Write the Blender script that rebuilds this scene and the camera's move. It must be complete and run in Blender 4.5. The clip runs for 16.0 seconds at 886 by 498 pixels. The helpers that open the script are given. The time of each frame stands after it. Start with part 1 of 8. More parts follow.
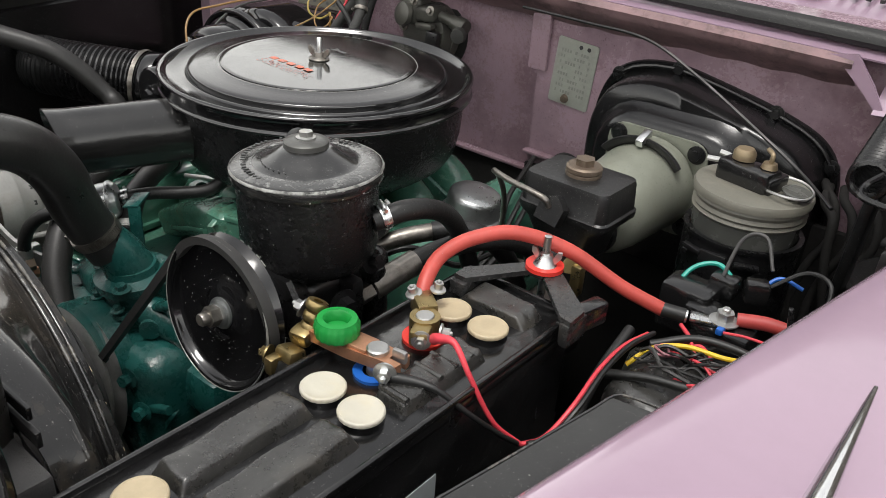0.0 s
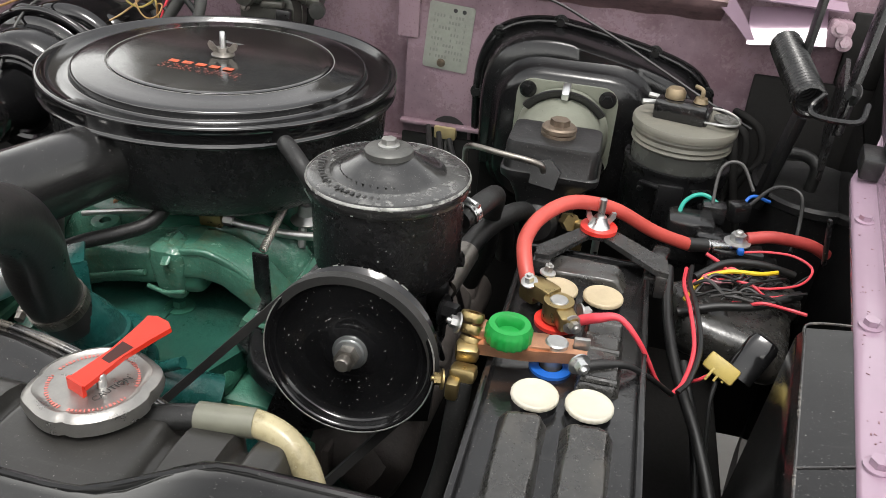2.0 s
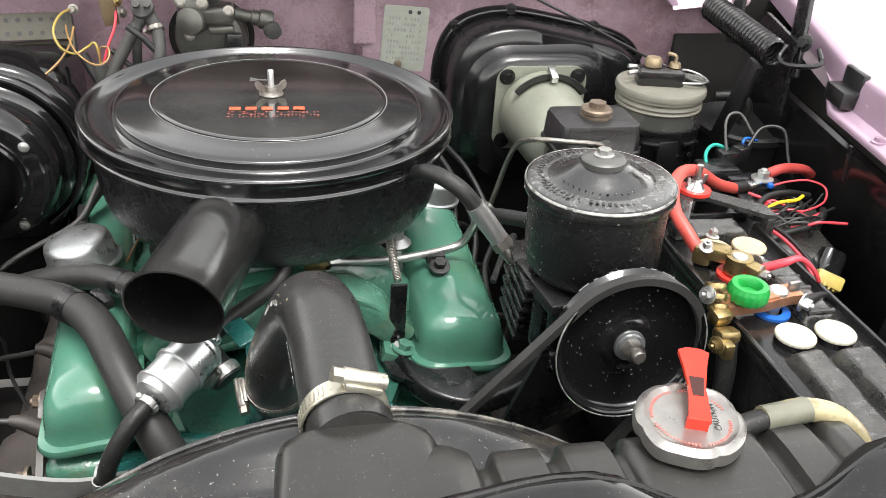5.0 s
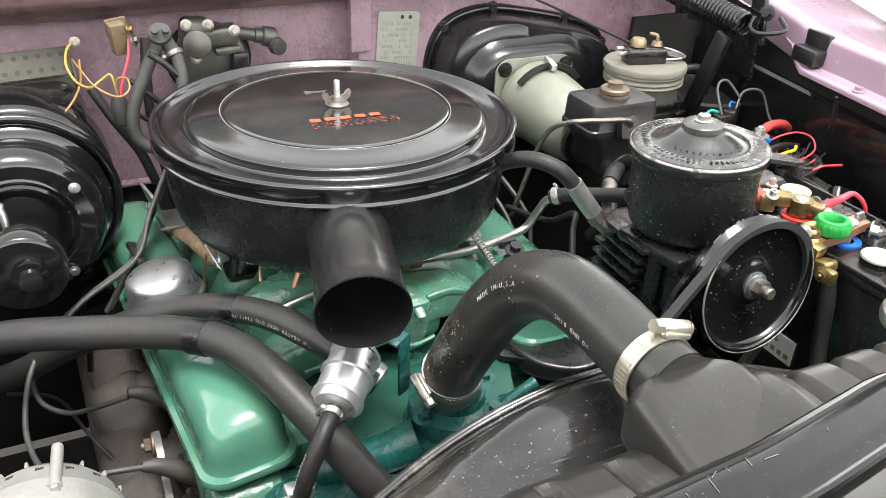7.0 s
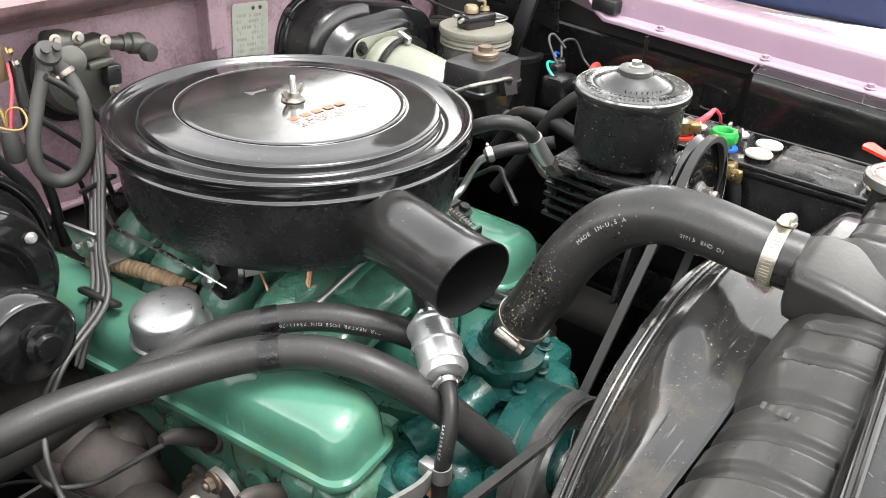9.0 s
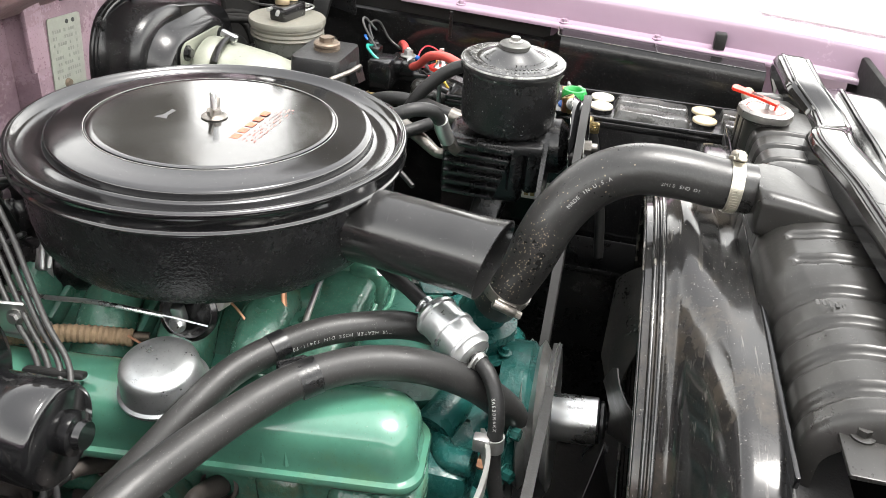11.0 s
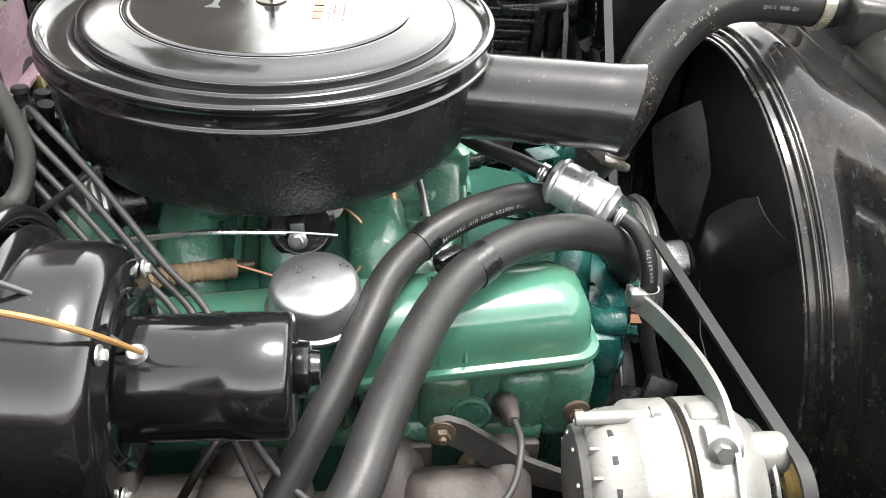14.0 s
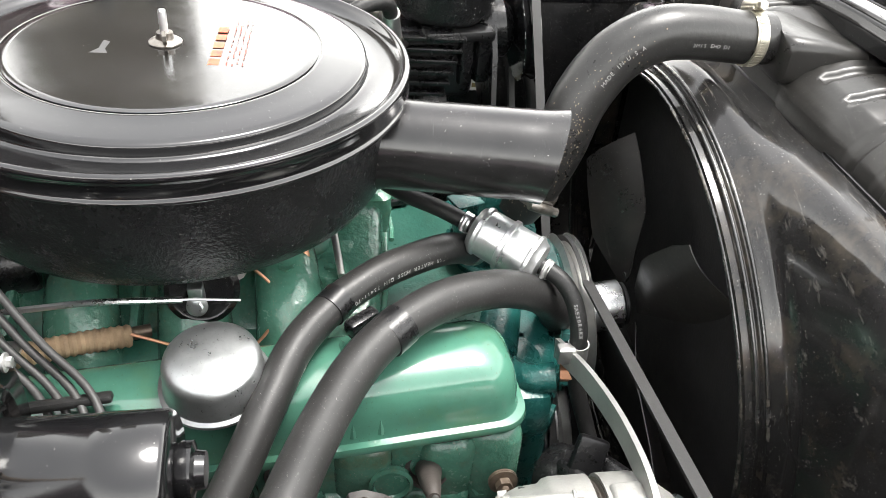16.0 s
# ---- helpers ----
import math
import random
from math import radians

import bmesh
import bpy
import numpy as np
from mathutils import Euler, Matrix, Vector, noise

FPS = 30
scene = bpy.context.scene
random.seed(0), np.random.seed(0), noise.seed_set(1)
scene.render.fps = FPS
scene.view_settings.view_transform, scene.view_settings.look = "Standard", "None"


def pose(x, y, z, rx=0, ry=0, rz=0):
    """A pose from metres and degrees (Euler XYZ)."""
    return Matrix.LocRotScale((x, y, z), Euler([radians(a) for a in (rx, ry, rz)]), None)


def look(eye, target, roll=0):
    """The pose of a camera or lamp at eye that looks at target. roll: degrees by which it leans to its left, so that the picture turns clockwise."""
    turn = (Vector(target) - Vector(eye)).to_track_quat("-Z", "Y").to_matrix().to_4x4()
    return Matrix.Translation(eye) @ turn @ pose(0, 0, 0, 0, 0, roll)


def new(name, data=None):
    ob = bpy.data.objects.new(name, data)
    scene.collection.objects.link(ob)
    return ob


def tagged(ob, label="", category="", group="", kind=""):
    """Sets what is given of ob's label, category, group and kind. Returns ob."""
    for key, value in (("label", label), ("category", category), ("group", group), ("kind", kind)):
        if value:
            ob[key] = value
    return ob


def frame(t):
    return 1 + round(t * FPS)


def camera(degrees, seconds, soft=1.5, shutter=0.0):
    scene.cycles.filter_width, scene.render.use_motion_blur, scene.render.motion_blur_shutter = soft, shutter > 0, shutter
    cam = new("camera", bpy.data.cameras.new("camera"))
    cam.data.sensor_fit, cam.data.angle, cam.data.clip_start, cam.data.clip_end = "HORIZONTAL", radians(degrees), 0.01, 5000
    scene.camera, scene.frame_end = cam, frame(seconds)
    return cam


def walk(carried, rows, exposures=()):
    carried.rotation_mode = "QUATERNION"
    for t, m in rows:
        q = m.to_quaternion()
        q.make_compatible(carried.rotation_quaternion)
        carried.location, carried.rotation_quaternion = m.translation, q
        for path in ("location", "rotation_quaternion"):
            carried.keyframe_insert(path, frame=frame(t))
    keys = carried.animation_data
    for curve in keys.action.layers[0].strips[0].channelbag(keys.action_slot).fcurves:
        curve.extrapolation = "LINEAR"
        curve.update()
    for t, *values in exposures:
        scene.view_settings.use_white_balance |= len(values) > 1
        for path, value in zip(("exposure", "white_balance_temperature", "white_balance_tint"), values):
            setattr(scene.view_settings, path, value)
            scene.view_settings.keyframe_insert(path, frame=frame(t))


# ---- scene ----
cam = camera(57.0, 16.0, soft=0.7)
PATH = [
    (0, (0.7834, -0.7068, 1.2926), (0.2419, -0.0114, 0.8201), 4.06),
    (0.5, (0.7204, -0.7750, 1.2999), (0.2425, -0.0430, 0.8143), 4.24),
    (1, (0.6459, -0.8284, 1.2940), (0.2888, -0.0321, 0.8058), 4.56),
    (1.5, (0.5533, -0.8474, 1.2885), (0.3045, -0.0138, 0.7954), 4.75),
    (2, (0.4487, -0.8430, 1.2912), (0.2816, 0.0095, 0.7959), 4.79),
    (2.5, (0.3893, -0.8503, 1.2933), (0.2776, 0.0123, 0.7999), 4.67),
    (3, (0.3280, -0.8750, 1.3030), (0.2799, -0.0067, 0.8094), 4.56),
    (3.5, (0.2533, -0.9012, 1.3104), (0.2895, -0.0368, 0.8090), 4.28),
    (4, (0.1667, -0.8817, 1.3240), (0.2807, -0.0249, 0.8211), 4.24),
    (4.5, (0.0855, -0.8652, 1.3203), (0.2460, -0.0151, 0.8187), 3.98),
    (5, (0.0078, -0.8720, 1.3211), (0.2038, -0.0334, 0.8128), 3.78),
    (5.2, (-0.0256, -0.8772, 1.3242), (0.1962, -0.0455, 0.8152), 3.74),
    (5.7, (-0.0938, -0.8779, 1.3233), (0.1639, -0.0553, 0.8164), 3.44),
    (6.2, (-0.1504, -0.8661, 1.3179), (0.1396, -0.0492, 0.8194), 2.86),
    (6.8, (-0.2260, -0.8427, 1.3110), (0.1225, -0.0447, 0.8193), 2.18),
    (7.3, (-0.3143, -0.8213, 1.3096), (0.1194, -0.0689, 0.8138), 1.99),
    (7.5, (-0.3560, -0.8201, 1.3113), (0.1195, -0.0962, 0.8114), 2.22),
    (8, (-0.4624, -0.7927, 1.3126), (0.1145, -0.1476, 0.8116), 2.40),
    (8.5, (-0.5231, -0.7222, 1.3065), (0.1125, -0.1342, 0.8062), 2.74),
    (9, (-0.5722, -0.6521, 1.3190), (0.1181, -0.1316, 0.8165), 2.93),
    (9.5, (-0.6106, -0.6082, 1.3322), (0.1261, -0.1650, 0.8215), 3.37),
    (9.7, (-0.6244, -0.5898, 1.3343), (0.1334, -0.1894, 0.8192), 3.42),
    (10.2, (-0.6644, -0.5270, 1.3399), (0.1351, -0.2196, 0.8238), 3.74),
    (10.75, (-0.7058, -0.4324, 1.3353), (0.1296, -0.2290, 0.8246), 4.36),
    (11.3, (-0.7305, -0.3377, 1.3217), (0.1233, -0.2222, 0.8140), 4.91),
    (11.8, (-0.7263, -0.2746, 1.3036), (0.1268, -0.2079, 0.7861), 5.04),
    (12, (-0.7219, -0.2478, 1.2953), (0.1280, -0.1988, 0.7706), 4.96),
    (12.5, (-0.6973, -0.2117, 1.2753), (0.1415, -0.1852, 0.7315), 4.38),
    (13, (-0.7027, -0.1706, 1.2674), (0.1367, -0.1743, 0.7238), 4.08),
    (13.5, (-0.7165, -0.1229, 1.2604), (0.1022, -0.1745, 0.6885), 3.73),
    (14, (-0.7172, -0.0811, 1.2588), (0.0844, -0.1736, 0.6682), 3.55),
    (14.5, (-0.7059, -0.0446, 1.2611), (0.0944, -0.1540, 0.6715), 3.32),
    (15, (-0.6951, -0.0403, 1.2649), (0.0980, -0.1918, 0.6749), 4.66),
    (15.5, (-0.6723, -0.0692, 1.2709), (0.1145, -0.2552, 0.6824), 6.00),
    (16, (-0.6509, -0.1218, 1.2754), (0.1422, -0.2660, 0.6836), 4.82),
]
walk(cam, [(t, look(eye, target, roll)) for t, eye, target, roll in PATH],
     exposures=[(0, 0.86), (0.5, 1.02), (1.5, 0.98), (2, 1.20), (2.5, 1.44), (3, 1.58), (5, 1.88), (7.5, 2.2), (9, 2.26), (12, 2.24), (13.5, 2.41), (14.5, 2.36), (16, 2.35)])

# ---- daylight ----
world = bpy.data.worlds.new("world")
scene.world = world
world.use_nodes = True
wn = world.node_tree.nodes
sky = wn.new("ShaderNodeTexSky")
sky.sky_type = "NISHITA"
sky.sun_disc = False
sky.sun_elevation, sky.sun_rotation = radians(74), radians(170)
sky.air_density, sky.dust_density, sky.ozone_density = 1.0, 6.0, 1.0
wn["Background"].inputs["Strength"].default_value = 0.15
hazy = wn.new("ShaderNodeHueSaturation")
hazy.inputs["Saturation"].default_value = 0.22
world.node_tree.links.new(sky.outputs[0], hazy.inputs["Color"])
cloud = wn.new("ShaderNodeMix")
cloud.data_type = "RGBA"
cloud.inputs["Factor"].default_value = 0.65
# thin cloud, brighter in the haze towards the horizon than overhead
way = wn.new("ShaderNodeTexCoord")
split = wn.new("ShaderNodeSeparateXYZ")
world.node_tree.links.new(way.outputs["Generated"], split.inputs[0])
rise = wn.new("ShaderNodeMapRange")
rise.interpolation_type = "SMOOTHSTEP"
for key, value in (("From Min", 0.12), ("From Max", 0.75), ("To Min", 0.0), ("To Max", 1.0)):
    rise.inputs[key].default_value = value
world.node_tree.links.new(split.outputs["Z"], rise.inputs["Value"])
haze = wn.new("ShaderNodeMix")
haze.data_type = "RGBA"
haze.inputs["A"].default_value, haze.inputs["B"].default_value = (13.4, 13.2, 12.5, 1), (2.8, 2.78, 2.75, 1)
world.node_tree.links.new(rise.outputs["Result"], haze.inputs["Factor"])
world.node_tree.links.new(haze.outputs["Result"], cloud.inputs["B"])
world.node_tree.links.new(hazy.outputs[0], cloud.inputs["A"])
world.node_tree.links.new(cloud.outputs["Result"], wn["Background"].inputs["Color"])
sun_data = bpy.data.lights.new("sun", "SUN")
sun_data.energy, sun_data.angle, sun_data.color = 1.0, radians(20), (1.0, 0.97, 0.92)
sun = new("sun", sun_data)
sun.matrix_world = look((0.05 * 5, -0.271 * 5, 0.9 + 0.961 * 5), (0, 0, 0.9))

# ---- materials ----
MATS = {}


def mat(name, col, rough=0.5, metal=0.0, var=0.2, scale=25.0, bump=0.0, bscale=300.0, dust=0.0,
        dust_col=(0.32, 0.31, 0.29), dscale=700.0, coat=0.0, stain=None, stain_amt=0.5, stain_scale=14.0, trans=0.0, spec=0.5, fleck=0.0, fleck_col=(0.050, 0.048, 0.045), streak=0.0, streak_col=(0.10, 0.10, 0.095), ior=1.5):
    """A painted, metal or rubber surface with two scales of tone, fine relief, specks and an optional stain."""
    if name in MATS:
        return MATS[name]
    m = bpy.data.materials.new(name)
    m.use_nodes = True
    nt = m.node_tree
    n, l = nt.nodes, nt.links
    b = n["Principled BSDF"]
    tc = n.new("ShaderNodeTexCoord")

    def noise_at(sc, detail=4.0, rgh=0.6):
        t = n.new("ShaderNodeTexNoise")
        t.inputs["Scale"].default_value, t.inputs["Detail"].default_value = sc, detail
        t.inputs["Roughness"].default_value = rgh
        l.new(tc.outputs["Object"], t.inputs["Vector"])
        return t.outputs["Fac"]

    def remap(src, a, b_, c, d):
        r = n.new("ShaderNodeMapRange")
        for k, v in zip(("From Min", "From Max", "To Min", "To Max"), (a, b_, c, d)):
            r.inputs[k].default_value = v
        l.new(src, r.inputs["Value"])
        return r.outputs["Result"]

    def mix(fac, a, b_):
        x = n.new("ShaderNodeMix")
        x.data_type = "RGBA"
        l.new(fac, x.inputs["Factor"])
        for sock, v in ((x.inputs["A"], a), (x.inputs["B"], b_)):
            if isinstance(v, tuple):
                sock.default_value = (*v, 1)
            else:
                l.new(v, sock)
        return x.outputs["Result"]

    big, fine = noise_at(scale), noise_at(scale * 9, 5.0, 0.7)
    lo, hi = tuple(c * (1 - var) for c in col), tuple(min(1, c * (1 + var)) for c in col)
    c = mix(remap(big, 0.3, 0.7, 0, 1), lo, hi)
    c = mix(remap(fine, 0.35, 0.8, 0, var), c, tuple(min(1, v * 1.5 + 0.01) for v in col))
    if streak:
        mp = n.new("ShaderNodeMapping")
        mp.inputs["Scale"].default_value = (9, 150, 30)
        mp.inputs["Rotation"].default_value = (0.3, 0.5, 0.7)
        l.new(tc.outputs["Object"], mp.inputs["Vector"])
        sn = n.new("ShaderNodeTexNoise")
        sn.inputs["Scale"].default_value, sn.inputs["Detail"].default_value, sn.inputs["Roughness"].default_value = 1.6, 5.0, 0.7
        l.new(mp.outputs["Vector"], sn.inputs["Vector"])
        scr = remap(sn.outputs["Fac"], 0.62, 0.74, 0, streak)
        c = mix(scr, c, streak_col)
    if fleck:
        c = mix(remap(noise_at(420.0, 2.0, 0.5), 0.66 - 0.07 * fleck, 0.74 - 0.07 * fleck, 0, 0.45), c, fleck_col)
    if stain:
        c = mix(remap(noise_at(stain_scale, 6.0, 0.7), 0.52, 0.66, 0, stain_amt), c, stain)
    r = remap(big, 0.25, 0.75, max(0.02, rough - 0.12 * min(1, rough * 2)), min(1, rough + 0.12))
    if dust:
        specks = remap(noise_at(dscale, 2.0, 0.5), 0.74 - 0.08 * dust, 0.80 - 0.08 * dust, 0, 0.6)
        film = remap(noise_at(scale * 0.6, 5.0, 0.65), 0.45, 0.8, 0, 0.05 * dust)
        c = mix(specks, c, dust_col)
        c = mix(film, c, dust_col)
    l.new(c, b.inputs["Base Color"])
    rr = n.new("ShaderNodeMath")
    rr.operation = "ADD"
    rr.use_clamp = True
    l.new(r, rr.inputs[0])
    l.new(remap(noise_at(190.0, 4.0, 0.65), 0.3, 0.75, -0.03, 0.04 + 0.05 * dust), rr.inputs[1])
    l.new(rr.outputs[0], b.inputs["Roughness"])
    b.inputs["Metallic"].default_value = metal
    b.inputs["Specular IOR Level"].default_value = spec
    b.inputs["IOR"].default_value = ior
    b.inputs["Coat Weight"].default_value = coat
    b.inputs["Coat Roughness"].default_value = 0.08
    b.inputs["Transmission Weight"].default_value = trans
    if bump:
        bp = n.new("ShaderNodeBump")
        bp.inputs["Strength"].default_value, bp.inputs["Distance"].default_value = min(1, bump), min(0.002, 0.42 / bscale)
        l.new(noise_at(bscale, 3.0, 0.55), bp.inputs["Height"])
        l.new(bp.outputs["Normal"], b.inputs["Normal"])
    MATS[name] = m
    return m


LID = mat("black_enamel_lid", (0.005, 0.005, 0.0055), 0.07, var=0.3, scale=18, dust=0.2, dscale=600, bump=0.02, bscale=120, ior=1.78)
LIDMID = mat("dusty_black_lid_centre", (0.007, 0.0068, 0.0065), 0.09, var=0.5, scale=12, bump=0.012, bscale=160, dust=0.35, dscale=600, stain=(0.022, 0.020, 0.017), stain_amt=0.7, stain_scale=11, ior=2.05)
# the pale stain paints sky sheen on the ring as well as wear
WORNSHEEN = mat("worn_ring_with_sky_sheen", (0.03, 0.03, 0.029), 0.20, var=0.4, scale=60, bump=0.25, bscale=260, stain=(0.20, 0.20, 0.19), stain_amt=0.6, stain_scale=120, ior=1.9)
BRIGHTRIM = mat("rim_worn_to_metal", (0.30, 0.30, 0.285), 0.35, metal=0.4, var=0.4, scale=120, stain=(0.012, 0.012, 0.012), stain_amt=0.95, stain_scale=75)
# Oily green, darkened further: shade under the air cleaner is put into it.
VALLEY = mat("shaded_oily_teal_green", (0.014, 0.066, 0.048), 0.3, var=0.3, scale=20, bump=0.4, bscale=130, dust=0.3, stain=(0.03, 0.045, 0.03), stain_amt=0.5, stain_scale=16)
GREYARM = mat("dull_grey_bracket_steel", (0.105, 0.102, 0.098), 0.42, metal=0.35, var=0.2, scale=40, bump=0.15, bscale=220, stain=(0.05, 0.045, 0.04), stain_amt=0.5)
LIDP = mat("worn_satin_black_lid", (0.009, 0.009, 0.009), 0.13, var=0.4, scale=40, dust=0.5, bump=0.1, bscale=120, stain=(0.06, 0.06, 0.057), stain_amt=0.35, stain_scale=45, fleck=0.4, ior=1.7)
CRINKLE = mat("black_crinkle_paint", (0.006, 0.006, 0.0065), 0.22, var=0.4, scale=30, bump=1.0, bscale=320, dust=0.12, dscale=420, fleck=0.35, fleck_col=(0.05, 0.05, 0.048))
SNORK = mat("worn_satin_black_snorkel", (0.012, 0.0118, 0.0118), 0.16, var=0.4, scale=20, bump=0.06, bscale=120, dust=0.3, dscale=500, streak=0.3, streak_col=(0.05, 0.05, 0.048), ior=1.6)
GLOSS = mat("gloss_black_paint", (0.0045, 0.0045, 0.005), 0.05, var=0.3, scale=15, bump=0.03, bscale=60, dust=0.2, dscale=600, ior=1.6)
INNER = mat("gloss_black_inner_wing", (0.004, 0.004, 0.0042), 0.12, var=0.3, scale=15, bump=0.05, bscale=40, dust=0.5, dscale=600, fleck=0.4, streak=0.3, streak_col=(0.06, 0.06, 0.058), ior=1.5)
SATIN = mat("satin_black_paint", (0.005, 0.005, 0.0055), 0.25, var=0.3, scale=22, bump=0.1, bscale=200, dust=0.35)
DUSTY = mat("dusty_black_paint", (0.008, 0.008, 0.0085), 0.32, var=0.35, scale=18, bump=0.15, bscale=260, dust=0.75, fleck=0.55)
PANEL = mat("dull_black_panel_paint", (0.006, 0.006, 0.006), 0.07, var=0.3, scale=14, bump=0.03, bscale=40, dust=0.08, stain=(0.02, 0.019, 0.018), stain_amt=0.3, fleck=0.1, streak=0.3, streak_col=(0.05, 0.048, 0.045), ior=1.48)
SHROUD = mat("worn_gloss_black_shroud", (0.013, 0.0127, 0.0127), 0.06, var=0.4, scale=12, bump=0.5, bscale=9, dust=0.6, dscale=450,
             stain=(0.045, 0.038, 0.030), stain_amt=0.8, stain_scale=16, streak=0.75, streak_col=(0.17, 0.16, 0.145), ior=1.55)
# pale streaks and stain paint sky glare on rolled edges, besides scuffs
RIDGE = mat("scuffed_ridge_with_glare", (0.010, 0.010, 0.010), 0.16, var=0.4, scale=20, bump=0.15, bscale=150, dust=0.5, streak=0.7, streak_col=(0.30, 0.29, 0.26), stain=(0.22, 0.20, 0.17), stain_amt=0.6, stain_scale=25, ior=1.9)
TANK = mat("grey_black_tank_paint", (0.019, 0.0182, 0.0168), 0.31, var=0.15, scale=16, bump=0.08, bscale=150, dust=0.2, fleck=0.3, fleck_col=(0.05, 0.048, 0.044), streak=0.3, streak_col=(0.06, 0.058, 0.053), ior=1.5)
COVERBLACK = mat("semi_gloss_black_cover", (0.0045, 0.0045, 0.005), 0.17, var=0.3, scale=14, bump=0.05, bscale=90, dust=0.3, fleck=0.2)
RUBBER = mat("black_rubber", (0.011, 0.011, 0.011), 0.42, spec=0.35, var=0.25, scale=20, bump=0.25, bscale=300, dust=0.35, fleck=0.35, streak=0.2)
HOSE = mat("grey_black_heater_hose", (0.020, 0.0195, 0.019), 0.42, spec=0.4, var=0.2, scale=18, bump=0.12, bscale=350, dust=0.2, fleck=0.3, fleck_col=(0.09, 0.088, 0.085), streak=0.25, streak_col=(0.06, 0.06, 0.058))
RADHOSE = mat("satin_black_radiator_hose", (0.017, 0.0168, 0.0163), 0.30, var=0.25, scale=20, bump=0.12, bscale=260, dust=0.3, fleck=0.35, streak=0.25)
OLDHOSE = mat("dull_grey_hose", (0.036, 0.036, 0.034), 0.6, spec=0.3, var=0.2, scale=25, bump=0.15, bscale=250)
BELT = mat("drive_belt_rubber", (0.024, 0.0235, 0.023), 0.6, var=0.2, scale=40, bump=0.2, bscale=400)
GREEN = mat("engine_green_enamel", (0.058, 0.168, 0.118), 0.07, var=0.12, scale=14, bump=0.06, bscale=70, dust=0.12,
            stain=(0.085, 0.16, 0.075), stain_amt=0.4, stain_scale=9, fleck=0.12, fleck_col=(0.05, 0.09, 0.05), ior=1.7)
GREENCAST = mat("green_painted_cast_iron", (0.036, 0.145, 0.098), 0.33, var=0.25, scale=30, bump=0.35, bscale=180, dust=0.2,
                stain=(0.09, 0.11, 0.06), stain_amt=0.55, stain_scale=18, fleck=0.4, fleck_col=(0.1, 0.14, 0.08))
GREENHEAD = mat("oily_green_cast_head", (0.056, 0.160, 0.112), 0.17, var=0.3, scale=26, bump=0.7, bscale=120, dust=0.3,
                stain=(0.11, 0.11, 0.06), stain_amt=0.5, stain_scale=22, fleck=0.5, fleck_col=(0.16, 0.2, 0.14), ior=1.7)
OLDBOOT = mat("brown_black_boot_rubber", (0.045, 0.038, 0.034), 0.55, var=0.25, scale=60, bump=0.2, bscale=300)
TEAL = mat("teal_painted_casting", (0.007, 0.062, 0.055), 0.24, var=0.25, scale=30, bump=0.5, bscale=130, dust=0.25,
           stain=(0.03, 0.06, 0.055), stain_amt=0.5, fleck=0.35, fleck_col=(0.05, 0.1, 0.09))
PINK = mat("pink_metallic_body_paint", (0.335, 0.236, 0.305), 0.16, metal=0.1, var=0.05, scale=8, coat=0.7, bump=0.01, bscale=40, dust=0.02)
PINKDIRT = mat("dirty_pink_paint", (0.255, 0.175, 0.207), 0.22, var=0.22, scale=10, bump=0.1, bscale=90, dust=0.3,
               dust_col=(0.06, 0.045, 0.045), dscale=600, stain=(0.10, 0.05, 0.055), stain_amt=0.5, stain_scale=8, fleck=0.4, fleck_col=(0.07, 0.045, 0.045), streak=0.3, streak_col=(0.12, 0.07, 0.075))
LIPDIRT = mat("caked_dirt_on_pink_lip", (0.17, 0.105, 0.11), 0.6, var=0.35, scale=18, bump=0.5, bscale=70, dust=0.4, dust_col=(0.25, 0.17, 0.16), dscale=300,
               stain=(0.045, 0.030, 0.026), stain_amt=0.85, stain_scale=16)
STEEL = mat("dull_zinc_steel", (0.46, 0.46, 0.45), 0.36, metal=0.9, var=0.15, scale=60, bump=0.1, bscale=400, stain=(0.3, 0.28, 0.24))
ZINC = mat("bright_zinc_plate", (0.66, 0.67, 0.67), 0.27, metal=1.0, var=0.07, scale=30, bump=0.03, bscale=200)
CAPZINC = mat("soft_zinc_cap", (0.44, 0.455, 0.455), 0.30, metal=0.9, var=0.15, scale=40, bump=0.06, bscale=150, stain=(0.32, 0.33, 0.33), stain_amt=0.5, fleck=0.3, fleck_col=(0.28, 0.28, 0.27))
NUTSTEEL = mat("brown_tinged_steel", (0.22, 0.205, 0.185), 0.34, metal=0.85, var=0.3, scale=90, bump=0.2, bscale=300, stain=(0.10, 0.08, 0.06), stain_amt=0.6, stain_scale=60)
CHROME = mat("chrome", (0.75, 0.75, 0.76), 0.08, metal=1.0, var=0.04)
ALU = mat("cast_aluminium", (0.62, 0.61, 0.58), 0.42, metal=0.75, var=0.1, scale=30, bump=0.12, bscale=350, stain=(0.4, 0.38, 0.34), stain_amt=0.3)
BOOSTER = mat("grey_green_booster_paint", (0.24, 0.25, 0.205), 0.34, metal=0.3, var=0.15, scale=12, bump=0.06, bscale=90,
              stain=(0.22, 0.22, 0.17), stain_amt=0.5, fleck=0.2, fleck_col=(0.12, 0.12, 0.1))
BRASS = mat("dull_brass", (0.33, 0.25, 0.115), 0.30, metal=0.9, var=0.2, scale=80, bump=0.15, bscale=400)
COPPER = mat("copper_bar", (0.48, 0.25, 0.15), 0.36, metal=0.8, var=0.2, scale=60, bump=0.1, bscale=300)
